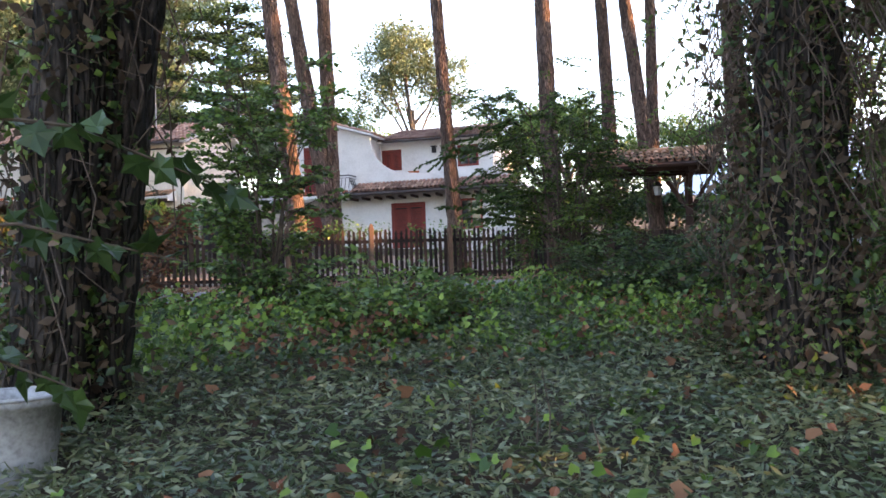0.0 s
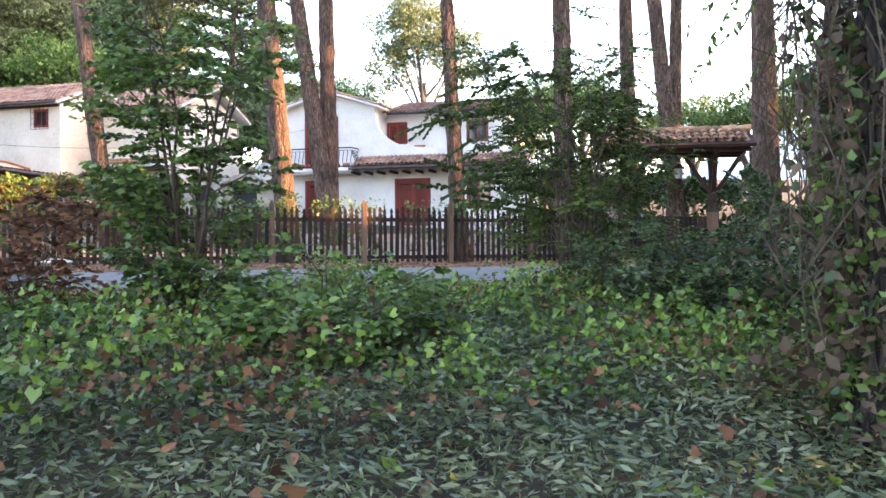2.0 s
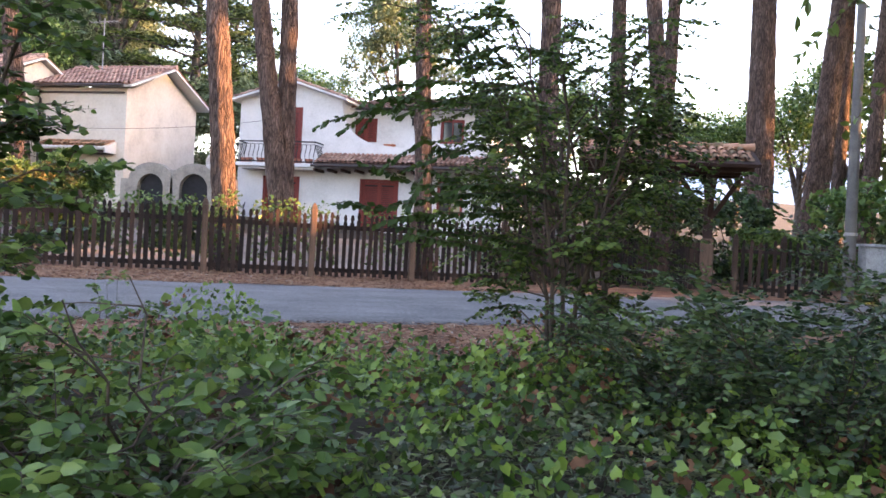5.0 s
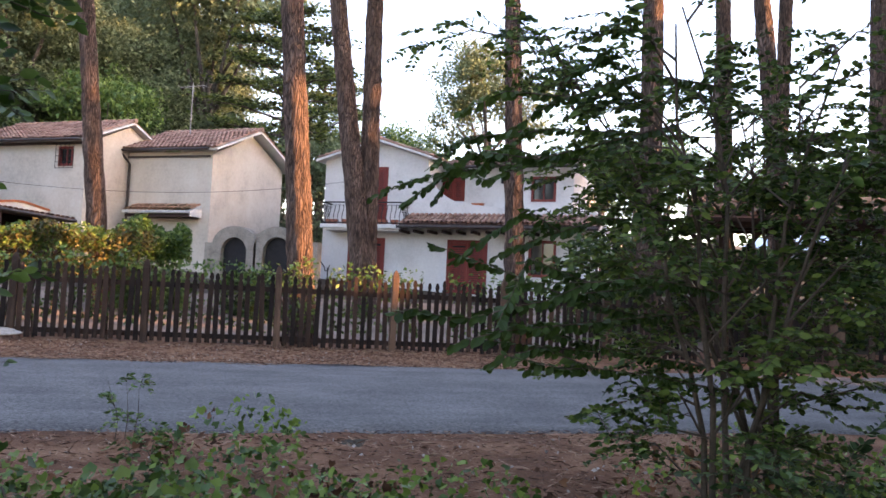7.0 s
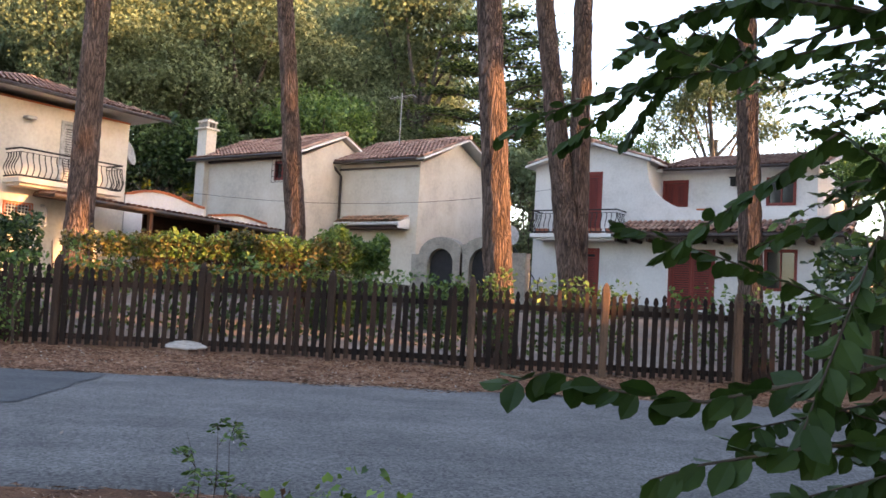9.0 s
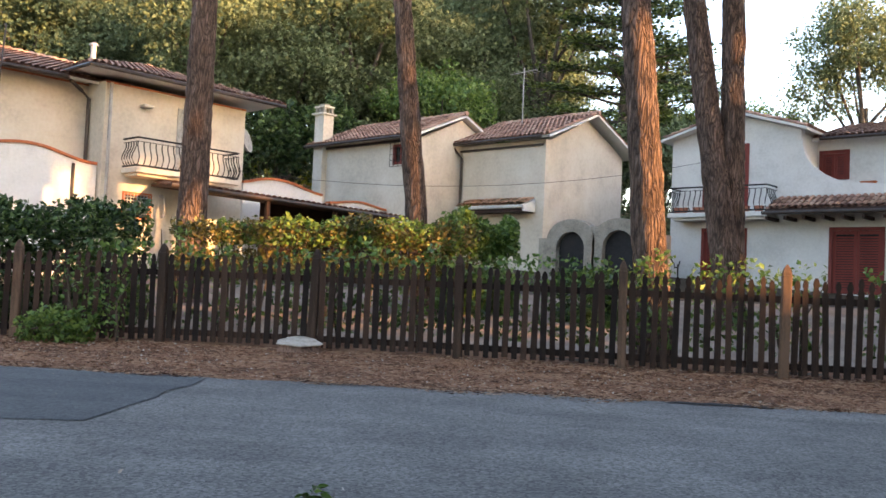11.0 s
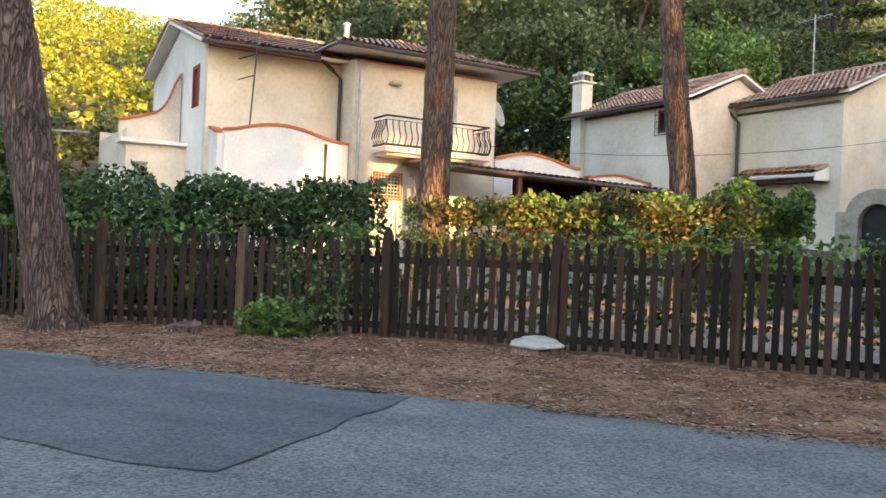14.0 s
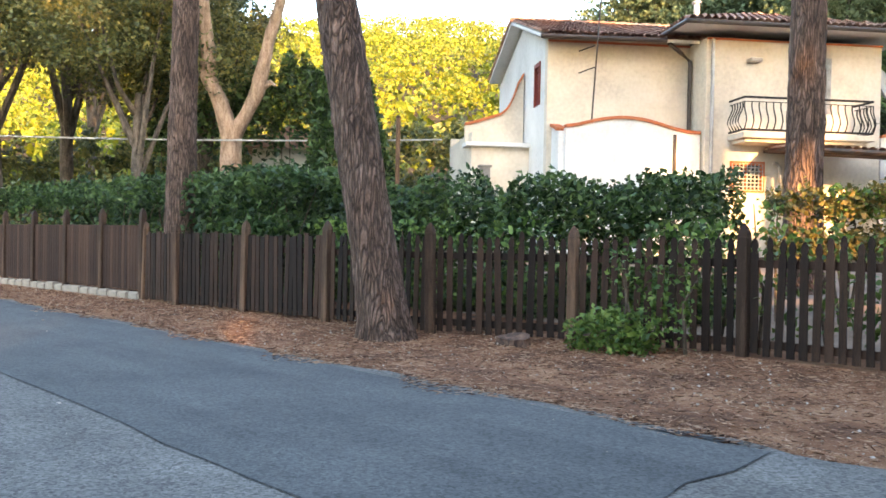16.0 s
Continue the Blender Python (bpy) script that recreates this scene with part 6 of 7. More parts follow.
def carpet(name, n, xr, y0, y1, vmin, vmax, size, height, mat, label, seed, cut=-1.0, freq=0.6):
    g = np.random.default_rng(seed)
    x, y = floor_points(n, xr, y0, y1, vmax, g)
    v = ACROSS.x * x + ACROSS.y * y
    m = patchy(x, y, freq, seed * 0.37)
    k = (v > vmin + 0.8 * m) & (m > cut)
    x, y, m, v = x[k], y[k], m[k], v[k]
    hump = 1 + 1.1 * patchy(x, y, 0.9, 7.7) + 0.7 * patchy(x, y, 3.1, 5.1)
    z = ground_z(x, y) + height * np.clip(hump, 0.2, 1.6) * (0.35 + 0.65 * g.random(len(x)) ** 0.6)
    lv, lf = round_leaves(np.stack([x, y, z], -1), size * (0.5 + 0.9 * g.random(len(x))), g)
    return tagged(raw(name, lv, lf, mat), label, "undergrowth", kind="stuff")


carpet("bramble_carpet", 84000, (-9, 9), 4, 16, 5.2, 10.7, 0.05, 0.36, M_LEAF_BRAMBLE, "knee-high bramble and ivy undergrowth along the bank", 111, -0.3)
carpet("ivy_carpet", 26000, (-9, 9), 4, 16, 5.0, 10.2, 0.05, 0.30, M_LEAF_IVY, "dark ivy leaves among the bramble", 112)
carpet("dead_leaf_carpet", 26000, (-9, 9), 1.5, 16, 4.6, 10.9, 0.055, 0.32, M_LEAF_DEAD, "withered brown leaves in the undergrowth", 113, -0.02, 0.9)
carpet("fallen_leaves", 900, (-7, 8), 0.8, 12, -6, 5.0, 0.085, 0.17, M_LEAF_DEAD, "brown leaves fallen on the ground cover", 114)
carpet("young_leaves", 15000, (-6, 6), 3.0, 14, 4.6, 9.8, 0.058, 0.45, M_LEAF_BUSH, "bright green young leaves standing above the undergrowth", 115, 0.1, 0.5)
carpet("seedling_leaves", 1200, (-6, 7), 0.8, 9, -6, 4.0, 0.075, 0.2, M_LEAF_BRAMBLE, "single broad leaves over the ground cover", 116)


# ---- shrubs in the wood ----
def shrub(name, place, height, spread, stems, twigs, pairs, leaf, mat, label, seed, z_low=0.25, lean=(0, 0), long=2.0):
    """A many-stemmed shrub whose leaves stand in pairs along thin twigs."""
    rg = random.Random(seed)
    g = np.random.default_rng(seed)
    x, y = place
    z0 = gz(x, y)
    t = thing(name, (x, y, z0), label, "shrub")
    tw = bmesh.new()
    cs, ds = [], []
    for i in range(stems):
        a = 2 * math.pi * (i + rg.random() * 0.8) / stems
        reach = spread * rg.uniform(0.35, 0.75)
        top = Vector((x + math.cos(a) * reach + lean[0], y + math.sin(a) * reach + lean[1], z0 + height * rg.uniform(0.75, 1.0)))
        base = Vector((x + math.cos(a) * 0.08, y + math.sin(a) * 0.08, z0 - 0.1))
        mid = base.lerp(top, 0.5) - Vector((math.cos(a), math.sin(a), 0)) * reach * 0.22 + Vector((rg.uniform(-0.12, 0.12), rg.uniform(-0.12, 0.12), 0)) * height / 2
        kink = [Vector((rg.uniform(-0.07, 0.07), rg.uniform(-0.07, 0.07), 0)) * height / 2 for _ in range(3)]
        path = [base, base.lerp(mid, 0.5) + kink[0], mid + kink[1], mid.lerp(top, 0.55) + kink[2], top]
        part("stem", pipe(path, [r * min(1.0, height / 2.5) for r in (0.020, 0.016, 0.012, 0.007, 0.003)], 6), M_TWIG, t)
        for k in range(twigs):
            s = rg.uniform(z_low, 1.0) * 4
            j = min(int(s), 3)
            o = path[j].lerp(path[j + 1], s - j)
            b = a + rg.uniform(-1.5, 1.5)
            d = Vector((math.cos(b), math.sin(b), rg.uniform(-0.5, 1.1))).normalized()
            ln = spread * rg.uniform(0.25, 0.6)
            pts = [o, o + d * ln * 0.5 + Vector((0, 0, 0.05)), o + d * ln + Vector((0, 0, -0.12 * ln))]
            tube(tw, pts, [r * min(1.0, 0.3 + height / 3.5) for r in (0.004, 0.003, 0.0015)], 4, False)
            for q in range(pairs):
                u = 0.15 + 0.85 * q / pairs
                c = pts[0].lerp(pts[1], u * 2) if u < 0.5 else pts[1].lerp(pts[2], u * 2 - 1)
                side = d.cross(Vector((0, 0, 1))).normalized()
                for sg in (-1, 1):
                    w = (d * 0.75 + side * sg + Vector((0, 0, rg.uniform(-0.5, 0.2)))).normalized()
                    cs.append(c + w * leaf * 0.9)
                    ds.append(w)
    part("twig_work", tw, M_TWIG, t)["kind"] = "stuff"
    c, d = np.array(cs), np.array(ds)
    n = len(c)
    up = g.normal(size=(n, 3)) * 0.8 + np.array([0, -0.3, 0.7])
    w = np.cross(d, up)
    w /= np.linalg.norm(w, axis=1, keepdims=True)
    nn = np.cross(w, d)
    s = (leaf * (0.6 + 0.7 * g.random(n)))[:, None]
    shape = ((-1.0, 0, 0), (-0.35, 0.42, 0.08), (0.35, 0.36, 0.06), (1.0, 0, -0.12), (0.35, -0.36, 0.06), (-0.35, -0.42, 0.08))
    verts = np.stack([c + s * (d * u * long / 2 + w * v + nn * h) for u, v, h in shape], 1).reshape(-1, 3)
    i = np.arange(n, dtype=np.int32)[:, None] * 6
    faces = np.concatenate([i + np.array([[0, 3, 2]]), i + np.array([[0, 2, 1]]), i + np.array([[0, 4, 3]]), i + np.array([[0, 5, 4]])], 1).reshape(-1, 3)
    raw("foliage", verts, faces, mat, t)
    return t


def bush(name, place, height, reach, stems, boughs, twigs, leaf, mat, label, seed, low=0.3, lean=(0, 0), long=1.7, droop=0.25, twig_len=0.36, thick=1.0, rise=(0.0, 0.75), turn=0.95, spread=1.0):
    """An open shrub: arching stems, boughs and flat leafy twigs with leaves in two ranks."""
    rg = random.Random(seed)
    g = np.random.default_rng(seed)
    x, y = place
    z0 = gz(x, y)
    t = thing(name, (x, y, z0), label, "shrub")
    tw = bmesh.new()
    cs, ds = [], []

    def leafy_line(p, q, r, spacing, start):
        ln = (q - p).length + (r - q).length
        n = max(2, int(ln / spacing))
        for k in range(n):
            u = start + (1 - start) * (k + rg.random() * 0.6) / n
            c = p.lerp(q, u * 2) if u < 0.5 else q.lerp(r, min(1.0, u * 2 - 1))
            d = ((q - p) if u < 0.5 else (r - q)).normalized()
            side = d.cross(Vector((0, 0, 1)))
            side = side.normalized() if side.length > 0.05 else Vector((1, 0, 0))
            for sg in (-1, 1):
                w = (d * rg.uniform(0.3, 0.9) + side * sg + Vector((0, 0, rg.uniform(-0.55, 0.35)))).normalized()
                cs.append(c + w * leaf * long * 0.5)
                ds.append(w)

    for i in range(stems):
        a = 2 * math.pi * (i + rg.random() * 0.9) / stems
        out = Vector((math.cos(a), math.sin(a), 0))
        far = reach * rg.uniform(0.25, 0.6) * spread
        hi = height * rg.uniform(0.72, 1.0)
        base = Vector((x, y, z0 - 0.1)) + out * rg.uniform(0.03, 0.12)
        path = []
        for k in range(7):
            u = k / 6
            path.append(base + out * far * u ** 1.7 + Vector((lean[0], lean[1], 0)) * u ** 1.4 + Vector((rg.uniform(-1, 1), rg.uniform(-1, 1), 0)) * 0.045 * min(1, k) + Vector((0, 0, hi * (u - 0.08 * u * u))))
        part("stem", pipe(path, [0.021 * thick * (1 - 0.13 * k) for k in range(7)], 7), M_TWIG, t)
        for j in range(boughs):
            u = low + (1 - low) * (j + rg.random()) / boughs
            f = min(u * 6, 5.99)
            o = path[int(f)].lerp(path[int(f) + 1], f - int(f))
            b = a + rg.gauss(0, 1.15)
            d = Vector((math.cos(b), math.sin(b), rg.uniform(*rise)))
            ln = reach * rg.uniform(0.35, 0.85) * (1.15 - 0.6 * u)
            p1 = o + d * ln * 0.5
            p2 = p1 + Vector((d.x, d.y, d.z * 0.2 - droop)) * ln * 0.5
            tube(tw, [o, p1, p2], [0.008 * thick, 0.005 * thick, 0.002], 5, False)
            leafy_line(o, p1, p2, leaf * 1.5, 0.55)
            for k in range(twigs):
                v = 0.2 + 0.8 * (k + rg.random()) / twigs
                c = o.lerp(p1, v * 2) if v < 0.5 else p1.lerp(p2, min(1.0, v * 2 - 1))
                e = b + rg.choice((-1, 1)) * rg.uniform(0.4, 1.2)
                dd = Vector((math.cos(e), math.sin(e), rg.uniform(-0.45, 0.9)))
                tl = twig_len * rg.uniform(0.5, 1.2)
                q1 = c + dd * tl * 0.5
                q2 = q1 + Vector((dd.x, dd.y, dd.z * 0.3 - droop)) * tl * 0.5
                tube(tw, [c, q1, q2], [0.003, 0.002, 0.001], 4, False)
                leafy_line(c, q1, q2, leaf * 1.25, 0.1)
    part("twig_work", tw, M_TWIG, t)["kind"] = "stuff"
    c, d = np.array(cs), np.array(ds)
    n = len(c)
    up = g.normal(size=(n, 3)) * turn + np.array([0, -0.4, 0.8])
    w = np.cross(d, up)
    w /= np.linalg.norm(w, axis=1, keepdims=True) + 1e-6
    nn = np.cross(w, d)
    s = (leaf * (0.6 + 0.65 * g.random(n)))[:, None]
    shape = ((-1.0, 0, 0), (-0.4, 0.42, 0.08), (0.3, 0.40, 0.06), (1.0, 0, -0.12), (0.3, -0.40, 0.06), (-0.4, -0.42, 0.08))
    verts = np.stack([c + s * (d * u * long / 2 + w * v + nn * h) for u, v, h in shape], 1).reshape(-1, 3)
    i = np.arange(n, dtype=np.int32)[:, None] * 6
    faces = np.concatenate([i + np.array([[0, 3, 2]]), i + np.array([[0, 2, 1]]), i + np.array([[0, 4, 3]]), i + np.array([[0, 5, 4]])], 1).reshape(-1, 3)
    raw("foliage", verts, faces, mat, t)
    return t


bush("privet_shrub", (0.55, 12.95), 3.6, 1.75, 8, 11, 7, 0.0275, M_LEAF_DARK, "loose privet shrub with arching stems and small dark leaves", 201, 0.3, (-0.75, -0.35), droop=0.4, rise=(0.1, 1.3), spread=0.9)
bush("young_elm", (-2.35, 8.5), 3.3, 0.95, 8, 12, 9, 0.043, M_LEAF_ELM, "upright young shrub with loose mid-green leaves", 202, 0.12, (0, 0), 1.5, 0.1, 0.26, rise=(0.1, 1.3))
shrub("low_shrub", (1.9, 10.2), 1.0, 1.3, 9, 26, 12, 0.028, M_LEAF_HEDGE, "low dark leafy shrub on the bank", 203, 0.1)
shrub("low_shrub", (1.3, 10.7), 0.85, 1.2, 9, 34, 12, 0.028, M_LEAF_HEDGE, "dense dark leafy shrub on the bank", 211, 0.1)
shrub("low_shrub", (-4.3, 9.0), 1.25, 1.2, 9, 18, 8, 0.045, M_LEAF_DEAD, "withered red-brown shrub on the bank", 204, 0.1)
bush("low_shrub", (-0.85, 8.0), 0.6, 0.8, 9, 6, 6, 0.042, M_LEAF_BUSH, "bright green spreading low shrub in the undergrowth", 205, 0.1, (0, 0), 1.8, 0.1, 0.3, 0.5)
shrub("low_shrub", (3.2, 13.0), 1.3, 1.6, 9, 26, 12, 0.032, M_LEAF_HEDGE, "dark leafy shrub on the bank by the lane", 206, 0.1)
shrub("low_shrub", (-3.4, 7.0), 0.85, 0.55, 6, 12, 8, 0.045, M_LEAF_DARK, "dark ivy-covered stub in the ground cover", 207, 0.0)
bush("sapling", (-0.95, 8.35), 1.15, 1.1, 4, 3, 1, 0.055, M_LEAF_BUSH, "thin twiggy sapling with sparse broad leaves", 208, 0.3, (0, 0), 1.4, 0.1, 0.2, 0.6)
shrub("roadside_weed", (-4.1, 12.5), 0.55, 0.3, 3, 8, 6, 0.022, M_LEAF_BUSH, "small green weed on the verge", 209, 0.2)
shrub("roadside_weed", (-3.2, 11.6), 0.35, 0.35, 4, 6, 6, 0.022, M_LEAF_BUSH, "small green weed on the verge", 210, 0.2)


def spray(name, pts, leaf, n, mat, label, seed, droop=0.25, wide=1.0, lobed=False):
    """A single leafy twig through pts with leaves in two ranks."""
    rg = random.Random(seed)
    pts = [Vector(p) for p in pts]
    t = thing(name, pts[0], label, "branch", "hanging sprays")
    part("twig", pipe(pts, [0.007 - 0.005 * k / (len(pts) - 1) for k in range(len(pts))], 6), M_TWIG, t)
    shape = ((-1.0, 0, 0), (-0.45, 0.36, 0.07), (0.2, 0.40, 0.07), (1.0, 0, -0.15), (0.2, -0.40, 0.07), (-0.45, -0.36, 0.07))
    if lobed:
        shape = ((-0.8, 0, 0), (-1.0, 0.5, 0.05), (-0.45, 0.55, 0.1), (-0.1, 0.95, 0.0), (0.25, 0.45, 0.1), (1.15, 0, -0.15), (0.25, -0.45, 0.1), (-0.1, -0.95, 0.0), (-0.45, -0.55, 0.1), (-1.0, -0.5, 0.05))
    for k in range(n):
        u = (0.12 + 0.88 * k / n) * (len(pts) - 1)
        j = min(int(u), len(pts) - 2)
        c = pts[j].lerp(pts[j + 1], u - j)
        d = (pts[j + 1] - pts[j]).normalized()
        side = d.cross(Vector((0, 0, 1))).normalized() * (1 if k % 2 else -1)
        w = (d * rg.uniform(-0.1, 0.9) + side * rg.uniform(0.1, 0.9) + Vector((rg.uniform(-0.4, 0.4), rg.uniform(-0.4, 0.4), rg.uniform(-1.0 - droop, 0.75)))).normalized()
        q = (d + Vector((rg.uniform(-0.9, 0.9), rg.uniform(-0.9, 0.9), rg.uniform(-0.7, 0.7)))).normalized()
        q = (q - w * q.dot(w)).normalized()
        nn = q.cross(w)
        s = leaf * rg.uniform(0.6, 1.25)
        bm = bmesh.new()
        vs = [bm.verts.new(c + w * s + w * (a * s) + q * (b * s * wide) + nn * (h * s)) for a, b, h in shape]
        if lobed:
            hub = bm.verts.new(c + w * s * 0.7 - nn * (0.08 * s))
            for i in range(len(vs)):
                bm.faces.new((hub, vs[i], vs[(i + 1) % len(vs)]))
        else:
            for f in ((0, 3, 2), (0, 2, 1), (0, 4, 3), (0, 5, 4)):
                bm.faces.new([vs[i] for i in f])
        part("leaf", bm, mat, t)
    return t


bush("privet_shrub", (0.32, 11.75), 3.3, 1.0, 5, 11, 8, 0.030, M_LEAF_DARK, "dense dark privet shrub on the bank by the lane", 212, 0.2, (-0.05, -0.15), droop=0.4, rise=(0.1, 1.3))


def ranked_spray(pts, leaf, label, seed, gap=1.0):
    """A near privet twig: ovate leaves hang in two ranks along an arching stem, each a part."""
    rg = random.Random(seed)
    pts = [Vector(p) for p in pts]
    t = thing("privet_spray", pts[0], label, "branch", "hanging sprays")
    part("twig", pipe(pts, [0.0045 - 0.003 * k / (len(pts) - 1) for k in range(len(pts))], 6), M_TWIG, t)
    lens = [0.0]
    for p, q in zip(pts, pts[1:]):
        lens.append(lens[-1] + (q - p).length)
    step = leaf * 0.24 * gap
    ring = ((0.0, 0.0, 0.0), (0.22, 0.22, 0.03), (0.5, 0.31, 0.04), (0.78, 0.22, 0.02), (1.0, 0.0, -0.06), (0.78, -0.22, 0.02), (0.5, -0.31, 0.04), (0.22, -0.22, 0.03))
    k, at = 0, lens[-1] * 0.08
    while at < lens[-1]:
        j = max(i for i in range(len(lens) - 1) if lens[i] <= at)
        c = pts[j].lerp(pts[j + 1], (at - lens[j]) / (lens[j + 1] - lens[j]))
        d = (pts[j + 1] - pts[j]).normalized()
        side = d.cross(Vector((0, 0, 1))).normalized() * (1 if k % 2 else -1)
        w = (d * rg.uniform(0.2, 0.9) + side * rg.uniform(0.2, 0.9) + Vector((0, 0, rg.uniform(-1.15, 0.25)))).normalized()
        q = (d * rg.uniform(0.5, 1.0) + Vector((0, 0, rg.uniform(-0.3, 0.5))) - side * rg.uniform(-0.3, 0.3))
        q = (q - w * q.dot(w)).normalized()
        nn = q.cross(w)
        s = leaf * rg.uniform(0.75, 1.15)
        bm = bmesh.new()
        rim = [bm.verts.new(c + w * (u * s) + q * (v * s) + nn * (h * s)) for u, v, h in ring]
        mid = bm.verts.new(c + w * (0.5 * s) - nn * (0.03 * s))
        for i in range(8):
            bm.faces.new((mid, rim[i], rim[(i + 1) % 8]))
        part("leaf", bm, M_LEAF_DARK, t)
        k += 1
        at += step * rg.uniform(0.7, 1.3)
    return t


SPRAY = "drooping privet twig with ovate leaves in two ranks"
for k, (line, leaf) in enumerate((
        ([(0.1, 11.6, 2.55), (-0.3, 10.75, 2.46), (-0.52, 10.5, 2.39), (-0.70, 10.44, 2.335), (-0.83, 10.41, 2.34), (-0.93, 10.37, 2.365), (-1.0, 10.33, 2.335)], 0.062),
        ([(0.1, 11.5, 2.4), (-0.35, 10.55, 2.32), (-0.54, 10.42, 2.29), (-0.68, 10.38, 2.25), (-0.75, 10.35, 2.22)], 0.062),
        ([(0.2, 12.0, 2.3), (-0.35, 11.3, 2.42), (-0.64, 11.26, 2.51), (-0.82, 11.22, 2.58), (-1.0, 11.16, 2.64), (-1.15, 11.1, 2.69)], 0.058),
        ([(0.2, 12.0, 3.2), (-0.55, 11.37, 3.17), (-0.93, 11.31, 3.11), (-1.17, 11.23, 3.07), (-1.34, 11.17, 3.01), (-1.49, 11.11, 2.93)], 0.05),
        ([(0.1, 11.6, 3.4), (-0.5, 10.97, 3.11), (-0.65, 10.96, 3.06), (-0.82, 10.94, 2.99), (-1.0, 10.85, 3.07)], 0.055),
        ([(0.2, 12.1, 3.4), (-0.6, 11.5, 3.35), (-0.95, 11.3, 3.28), (-1.15, 11.2, 3.2)], 0.052),
        ([(0.2, 11.9, 2.9), (-0.3, 11.3, 2.85), (-0.6, 11.1, 2.72), (-0.78, 11.0, 2.62)], 0.055),
        ([(0.3, 11.9, 2.1), (-0.2, 11.2, 2.2), (-0.5, 10.95, 2.28), (-0.68, 10.85, 2.33)], 0.055),
        ([(0.3, 11.6, 2.5), (-0.05, 10.9, 2.55), (-0.25, 10.6, 2.5), (-0.38, 10.45, 2.42)], 0.055),
        ([(0.3, 11.8, 3.6), (-0.1, 11.0, 3.5), (-0.45, 10.7, 3.3), (-0.62, 10.6, 3.15)], 0.055),
        ([(0.3, 11.8, 2.0), (0.0, 11.1, 2.1), (-0.3, 10.7, 2.15), (-0.5, 10.6, 2.12)], 0.055))):
    ranked_spray(line, leaf, SPRAY, 306 + k)
    if k > 2:
        for j in range(2):
            rg = random.Random(900 + 10 * k + j)
            m = Vector(line[1]).lerp(Vector(line[2]), rg.random())
            ranked_spray([m, m + Vector((rg.uniform(-0.25, 0.0), rg.uniform(-0.25, 0.05), rg.uniform(-0.05, 0.1))), m + Vector((rg.uniform(-0.5, -0.2), rg.uniform(-0.4, 0.0), rg.uniform(-0.3, 0.05)))], leaf, SPRAY, 950 + 10 * k + j)


# ---- ivy-clad trees, pot and creepers where the walk begins ----
def ivy_tree(place, r, h, lean, n, reach, label, seed, mat=M_LEAF_IVY, crown=4.0, straw=60):
    x, y = place
    z0 = gz(x, y)
    g = np.random.default_rng(seed)
    rg = random.Random(seed)
    t = thing("ivy_clad_tree", (x, y, z0), label, "tree")
    pts = lean_pts(x, y, h, *lean)
    v, f = trunk_mesh(pts, [r * (1 - 0.3 * k / 6) for k in range(7)], 24, 0.05, seed)
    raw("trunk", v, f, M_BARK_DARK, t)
    u = g.random(n) ** 1.5
    a = g.random(n) * 6.283
    rad = r * (1 - 0.3 * u) + reach * g.random(n) ** 1.6 * (1.3 - 0.5 * u) * (0.6 + 0.5 * np.sin(a * 3 + u * 9))
    c = np.stack([x + lean[0] * u + np.cos(a) * rad, y + lean[1] * u + np.sin(a) * rad, z0 + h * u], -1)
    lv, lf = leaves(c, 0.043 * (0.5 + 0.9 * g.random(n)), g, 1.0, 1.5, 0.2)
    raw("ivy", lv, lf, mat, t)
    k = g.random(n) < 0.7
    dv, df = leaves(c[k] + g.normal(size=(int(k.sum()), 3)) * 0.08, 0.05 * (0.5 + 0.9 * g.random(int(k.sum()))), g, 1.0, 1.8, 0.2)
    raw("withered_leaves", dv, df, M_LEAF_DRY, t, "withered brown leaves hanging in the ivy")
    bm = bmesh.new()
    for k in range(straw):
        b = rg.uniform(0, 6.28)
        rr = r + reach * rg.uniform(0.05, 0.8)
        u0 = rg.uniform(0.15, 0.9)
        px, py = x + lean[0] * u0 + math.cos(b) * rr, y + lean[1] * u0 + math.sin(b) * rr
        zt = z0 + h * u0
        ln = rg.uniform(0.3, 1.7)
        tube(bm, [(px, py, zt), (px + rg.uniform(-0.22, 0.22), py + rg.uniform(-0.22, 0.22), zt - ln * 0.35), (px + rg.uniform(-0.3, 0.3), py + rg.uniform(-0.3, 0.3), zt - ln * 0.7), (px + rg.uniform(-0.15, 0.15), py + rg.uniform(-0.15, 0.15), max(z0 - 0.02, zt - ln))], [0.006, 0.006, 0.005, 0.004], 4, False)
    part("creeper_work", bm, M_STRAW, t, "dry pale hanging creeper stems")["kind"] = "stuff"
    p, s = clumps(g, pts[-1], crown, 70, 26, 0.4, 0.22, 0.5, 0.2)
    lv, lf = leaves(p, s, g, 0.6, 1.6)
    raw("crown", lv, lf, M_LEAF_OAK, t)
    return t


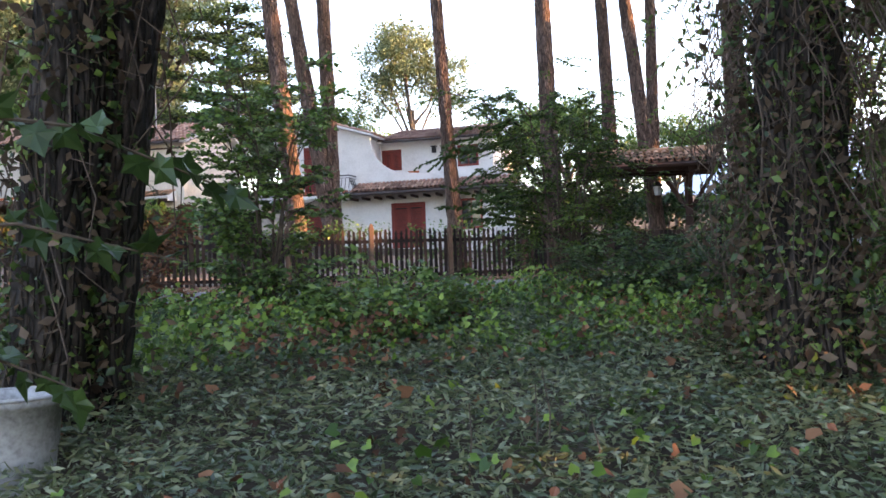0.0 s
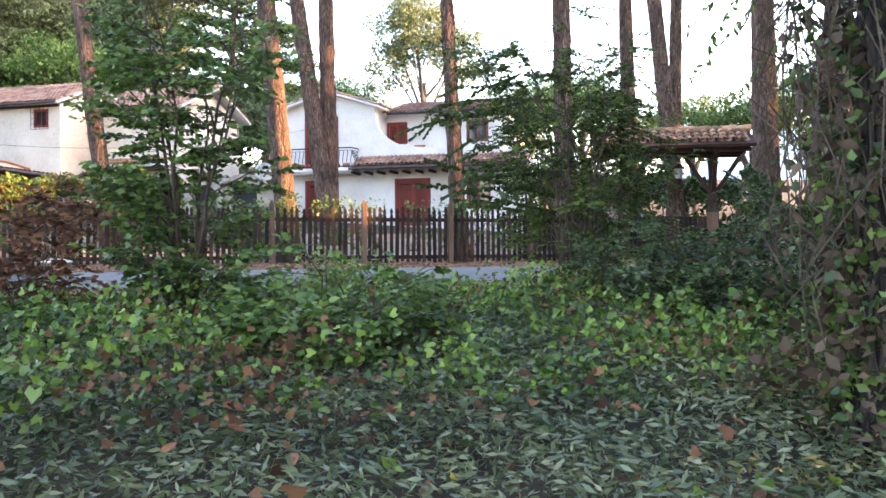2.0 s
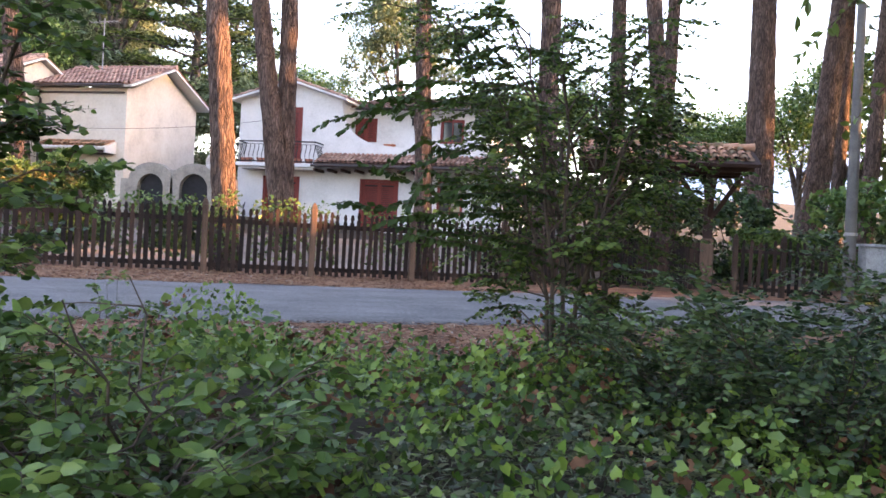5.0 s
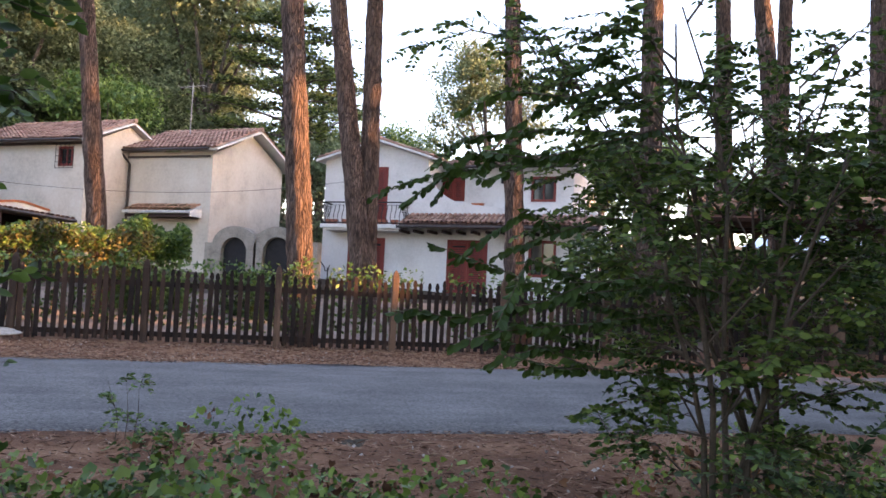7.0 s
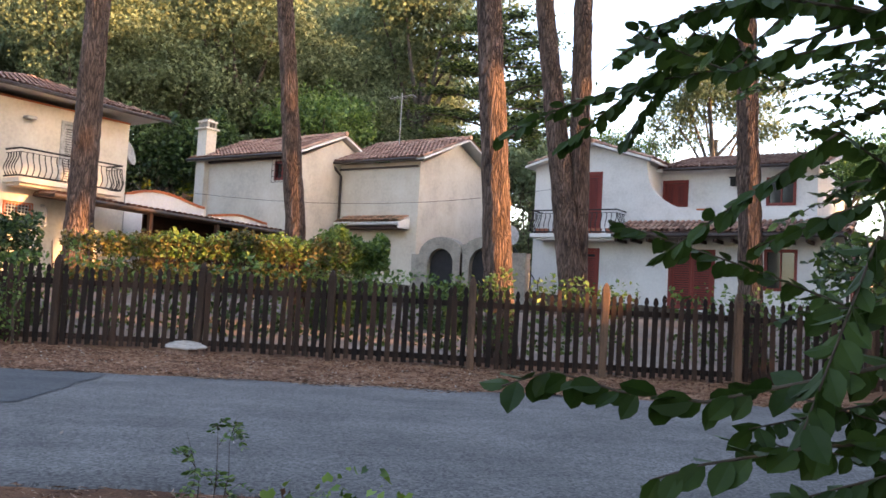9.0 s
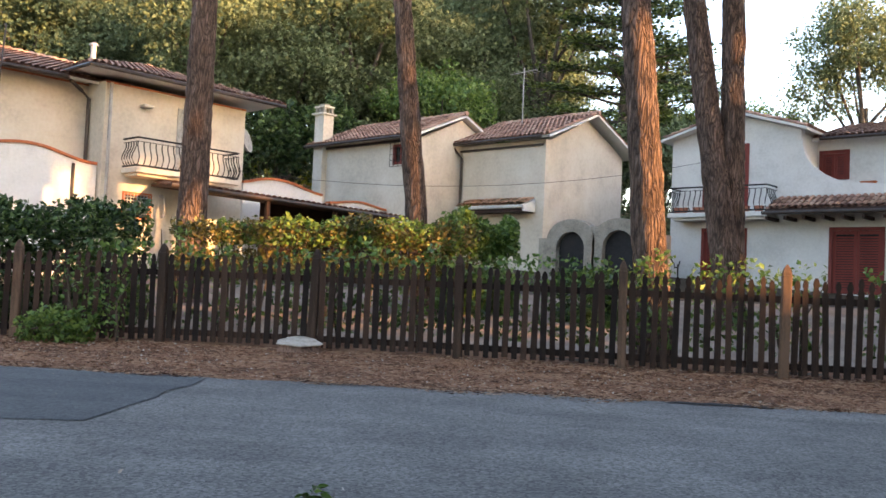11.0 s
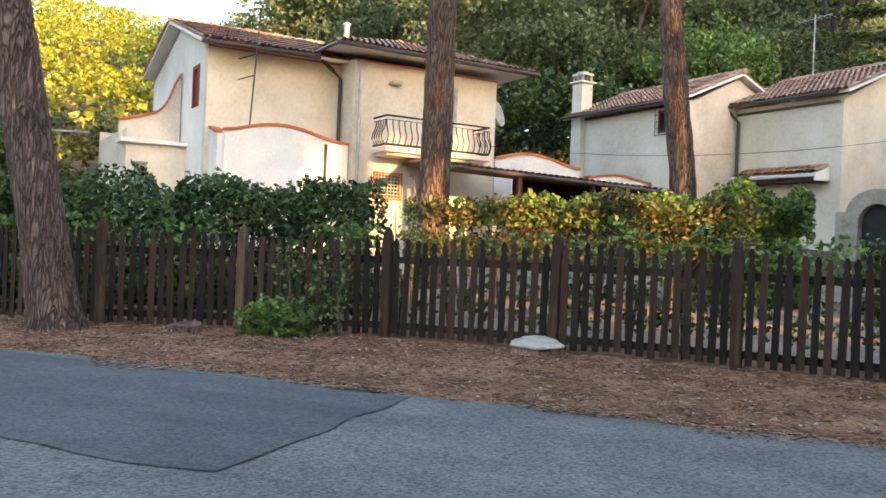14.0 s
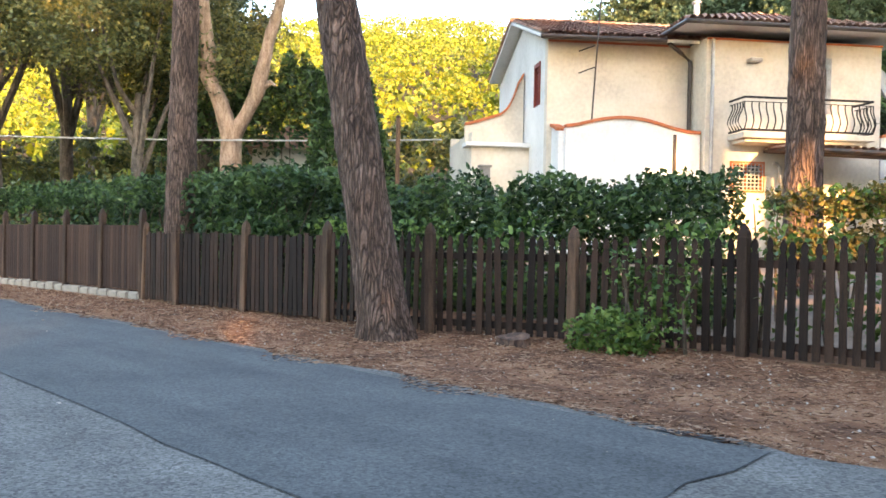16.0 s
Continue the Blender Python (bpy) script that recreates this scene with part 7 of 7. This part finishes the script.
ivy_tree((-1.95, 4.67), 0.23, 9, (0.75, 0.2), 3400, 0.2, "dark tree trunk wound with ivy and dry creeper", 401, straw=110)
ivy_tree((-1.85, 5.0), 0.17, 9, (1.1, 0.3), 700, 0.2, "slim dark trunk half hidden by ivy", 402, straw=20)
ivy_tree((2.68, 7.3), 0.36, 10, (0.2, 0.1), 9500, 0.62, "old tree smothered in hanging ivy and dry stems", 403, M_LEAF_IVY, straw=800)
ivy_tree((4.6, 9.4), 0.3, 10, (0.3, 0.2), 6000, 0.7, "ivy-hung trunk beside the old tree", 404, M_LEAF_IVY, straw=300)
for k, (p0, p1, n) in enumerate((((2.9, 9.0, 5.4), (1.5, 10.6, 4.3), 40), ((2.8, 9.2, 4.6), (1.7, 10.9, 3.6), 40), ((3.0, 9.5, 6.0), (0.9, 11.5, 5.0), 46), ((2.9, 8.8, 3.9), (2.2, 9.6, 3.1), 30), ((2.7, 9.3, 5.8), (1.9, 10.4, 4.0), 40))):
    a, b = Vector(p0), Vector(p1)
    spray("ivy_spray", [a, a.lerp(b, 0.5) + Vector((0, 0, 0.25)), b], 0.05, n, M_LEAF_IVY, "leafy creeper hanging from the old tree", 410 + k)
for k, (p0, p1, n) in enumerate((((2.6, 9.2, 4.2), (1.5, 9.7, 3.45), 70), ((2.6, 9.0, 3.8), (1.55, 9.5, 3.05), 70), ((2.7, 9.3, 4.6), (1.4, 10.0, 3.9), 70), ((2.6, 9.0, 3.4), (1.75, 9.4, 2.7), 60))):
    a, b = Vector(p0), Vector(p1)
    spray("ivy_spray", [a, a.lerp(b, 0.5) + Vector((0, 0, 0.2)), b], 0.032, n, M_LEAF_IVY, "leafy creeper hanging beside the old tree", 440 + k)
for k, (p0, p1, n) in enumerate((((0.25, 1.55, 1.95), (0.75, 2.15, 1.78), 16), ((0.0, 1.7, 1.7), (0.62, 2.1, 1.62), 15), ((0.1, 1.6, 1.45), (0.45, 1.95, 1.32), 13), ((0.05, 1.6, 1.2), (0.35, 1.75, 1.02), 10))):
    a, b = Vector(p0), Vector(p1)
    spray("ivy_spray", [a, a.lerp(b, 0.5) + Vector((0, 0, 0.06)), b], 0.044, n, M_LEAF_IVY, "broad ivy leaves on a hanging stem", 420 + k, 0.5, 1.0, True)
pot = thing("plastic_tub", (-1.42, 3.78, gz(-1.42, 3.78)), "round dirty white plastic tub standing in the ground cover", "tub")
zt = gz(-1.42, 3.78) - 0.02
bm = bmesh.new()
prof = [(0.20, 0.0), (0.23, 0.2), (0.25, 0.40), (0.275, 0.41), (0.28, 0.45), (0.262, 0.45), (0.24, 0.40), (0.225, 0.30)]
rings = [[bm.verts.new((-1.42 + max(r, 0.001) * math.cos(2 * math.pi * k / 28), 3.78 + max(r, 0.001) * math.sin(2 * math.pi * k / 28), zt + z)) for k in range(28)] for r, z in prof]
for a, b in zip(rings, rings[1:]):
    for k in range(28):
        bm.faces.new((a[k], a[(k + 1) % 28], b[(k + 1) % 28], b[k]))
part("tub_body", bm, M_PLASTIC, pot, smooth=True)
bm = bmesh.new()
vs = [bm.verts.new((-1.42 + 0.228 * math.cos(2 * math.pi * k / 28), 3.78 + 0.228 * math.sin(2 * math.pi * k / 28), zt + 0.32 + 0.015 * math.sin(k * 2.3))) for k in range(28)]
cv = bm.verts.new((-1.42, 3.78, zt + 0.35))
for k in range(28):
    bm.faces.new((cv, vs[k], vs[(k + 1) % 28]))
part("soil", bm, M_SOIL, pot, "dark wet soil in the tub")
rimb = pipe([(-1.42 + 0.277 * math.cos(2 * math.pi * k / 28), 3.78 + 0.277 * math.sin(2 * math.pi * k / 28), zt + 0.452) for k in range(29)], 0.011, 6)
part("rim", rimb, M_PLASTIC, pot)

for k, (x, y, h) in enumerate(((1.02, 4.75, 0.42), (1.08, 4.8, 0.5), (0.72, 4.5, 0.36), (1.35, 4.6, 0.3))):
    z = gz(x, y)
    tagged(part("dry_stalk", pipe([(x, y, z - 0.02), (x + 0.02, y, z + h * 0.5), (x + 0.01 - 0.03 * (k % 2), y + 0.02, z + h)], [0.006, 0.005, 0.003], 5), M_TWIG), "thin dry brown stalk standing in the ground cover", "stalk", "dry stalks")


def flat_leaf(name, place, size, mat, label, group, turn, tilt):
    bm = bmesh.new()
    ring = [(-1, 0, 0), (-0.5, 0.38, 0.1), (0.1, 0.5, 0.12), (0.6, 0.3, 0.05), (1.1, 0, -0.08), (0.6, -0.3, 0.05), (0.1, -0.5, 0.12), (-0.5, -0.38, 0.1)]
    c = bm.verts.new((0, 0, 0))
    vs = [bm.verts.new((a * size, b * size, h * size)) for a, b, h in ring]
    for i in range(8):
        bm.faces.new((c, vs[i], vs[(i + 1) % 8]))
    bm.transform(Matrix.LocRotScale(place, Euler((tilt, 0.3, turn)), None))
    return tagged(part(name, bm, mat), label, "leaf", group)


M_GOLD = material("bright_yellow_leaf", ((0.50, 0.36, 0.03), (0.62, 0.46, 0.05)), 0.5, 8, 40, 0.1)
M_RUST = material("rust_leaf", ((0.16, 0.055, 0.025), (0.30, 0.11, 0.05)), 0.7, 8, 40, 0.2)
flat_leaf("yellow_leaf", (0.65, 5.6, gz(0.65, 5.6) + 0.19), 0.045, M_GOLD, "single bright yellow leaf on the ground cover", "", 2.0, 0.9)
rg = random.Random(77)
for k in range(46):
    x, y = rg.uniform(-4.5, 4.0), rg.uniform(3.2, 8.0)
    flat_leaf("fallen_leaf", (x, y, gz(x, y) + 0.17), rg.uniform(0.035, 0.065), M_RUST, "curled rust-brown leaf on the ground cover", "fallen leaves", rg.uniform(0, 6), rg.uniform(-0.2, 0.9))
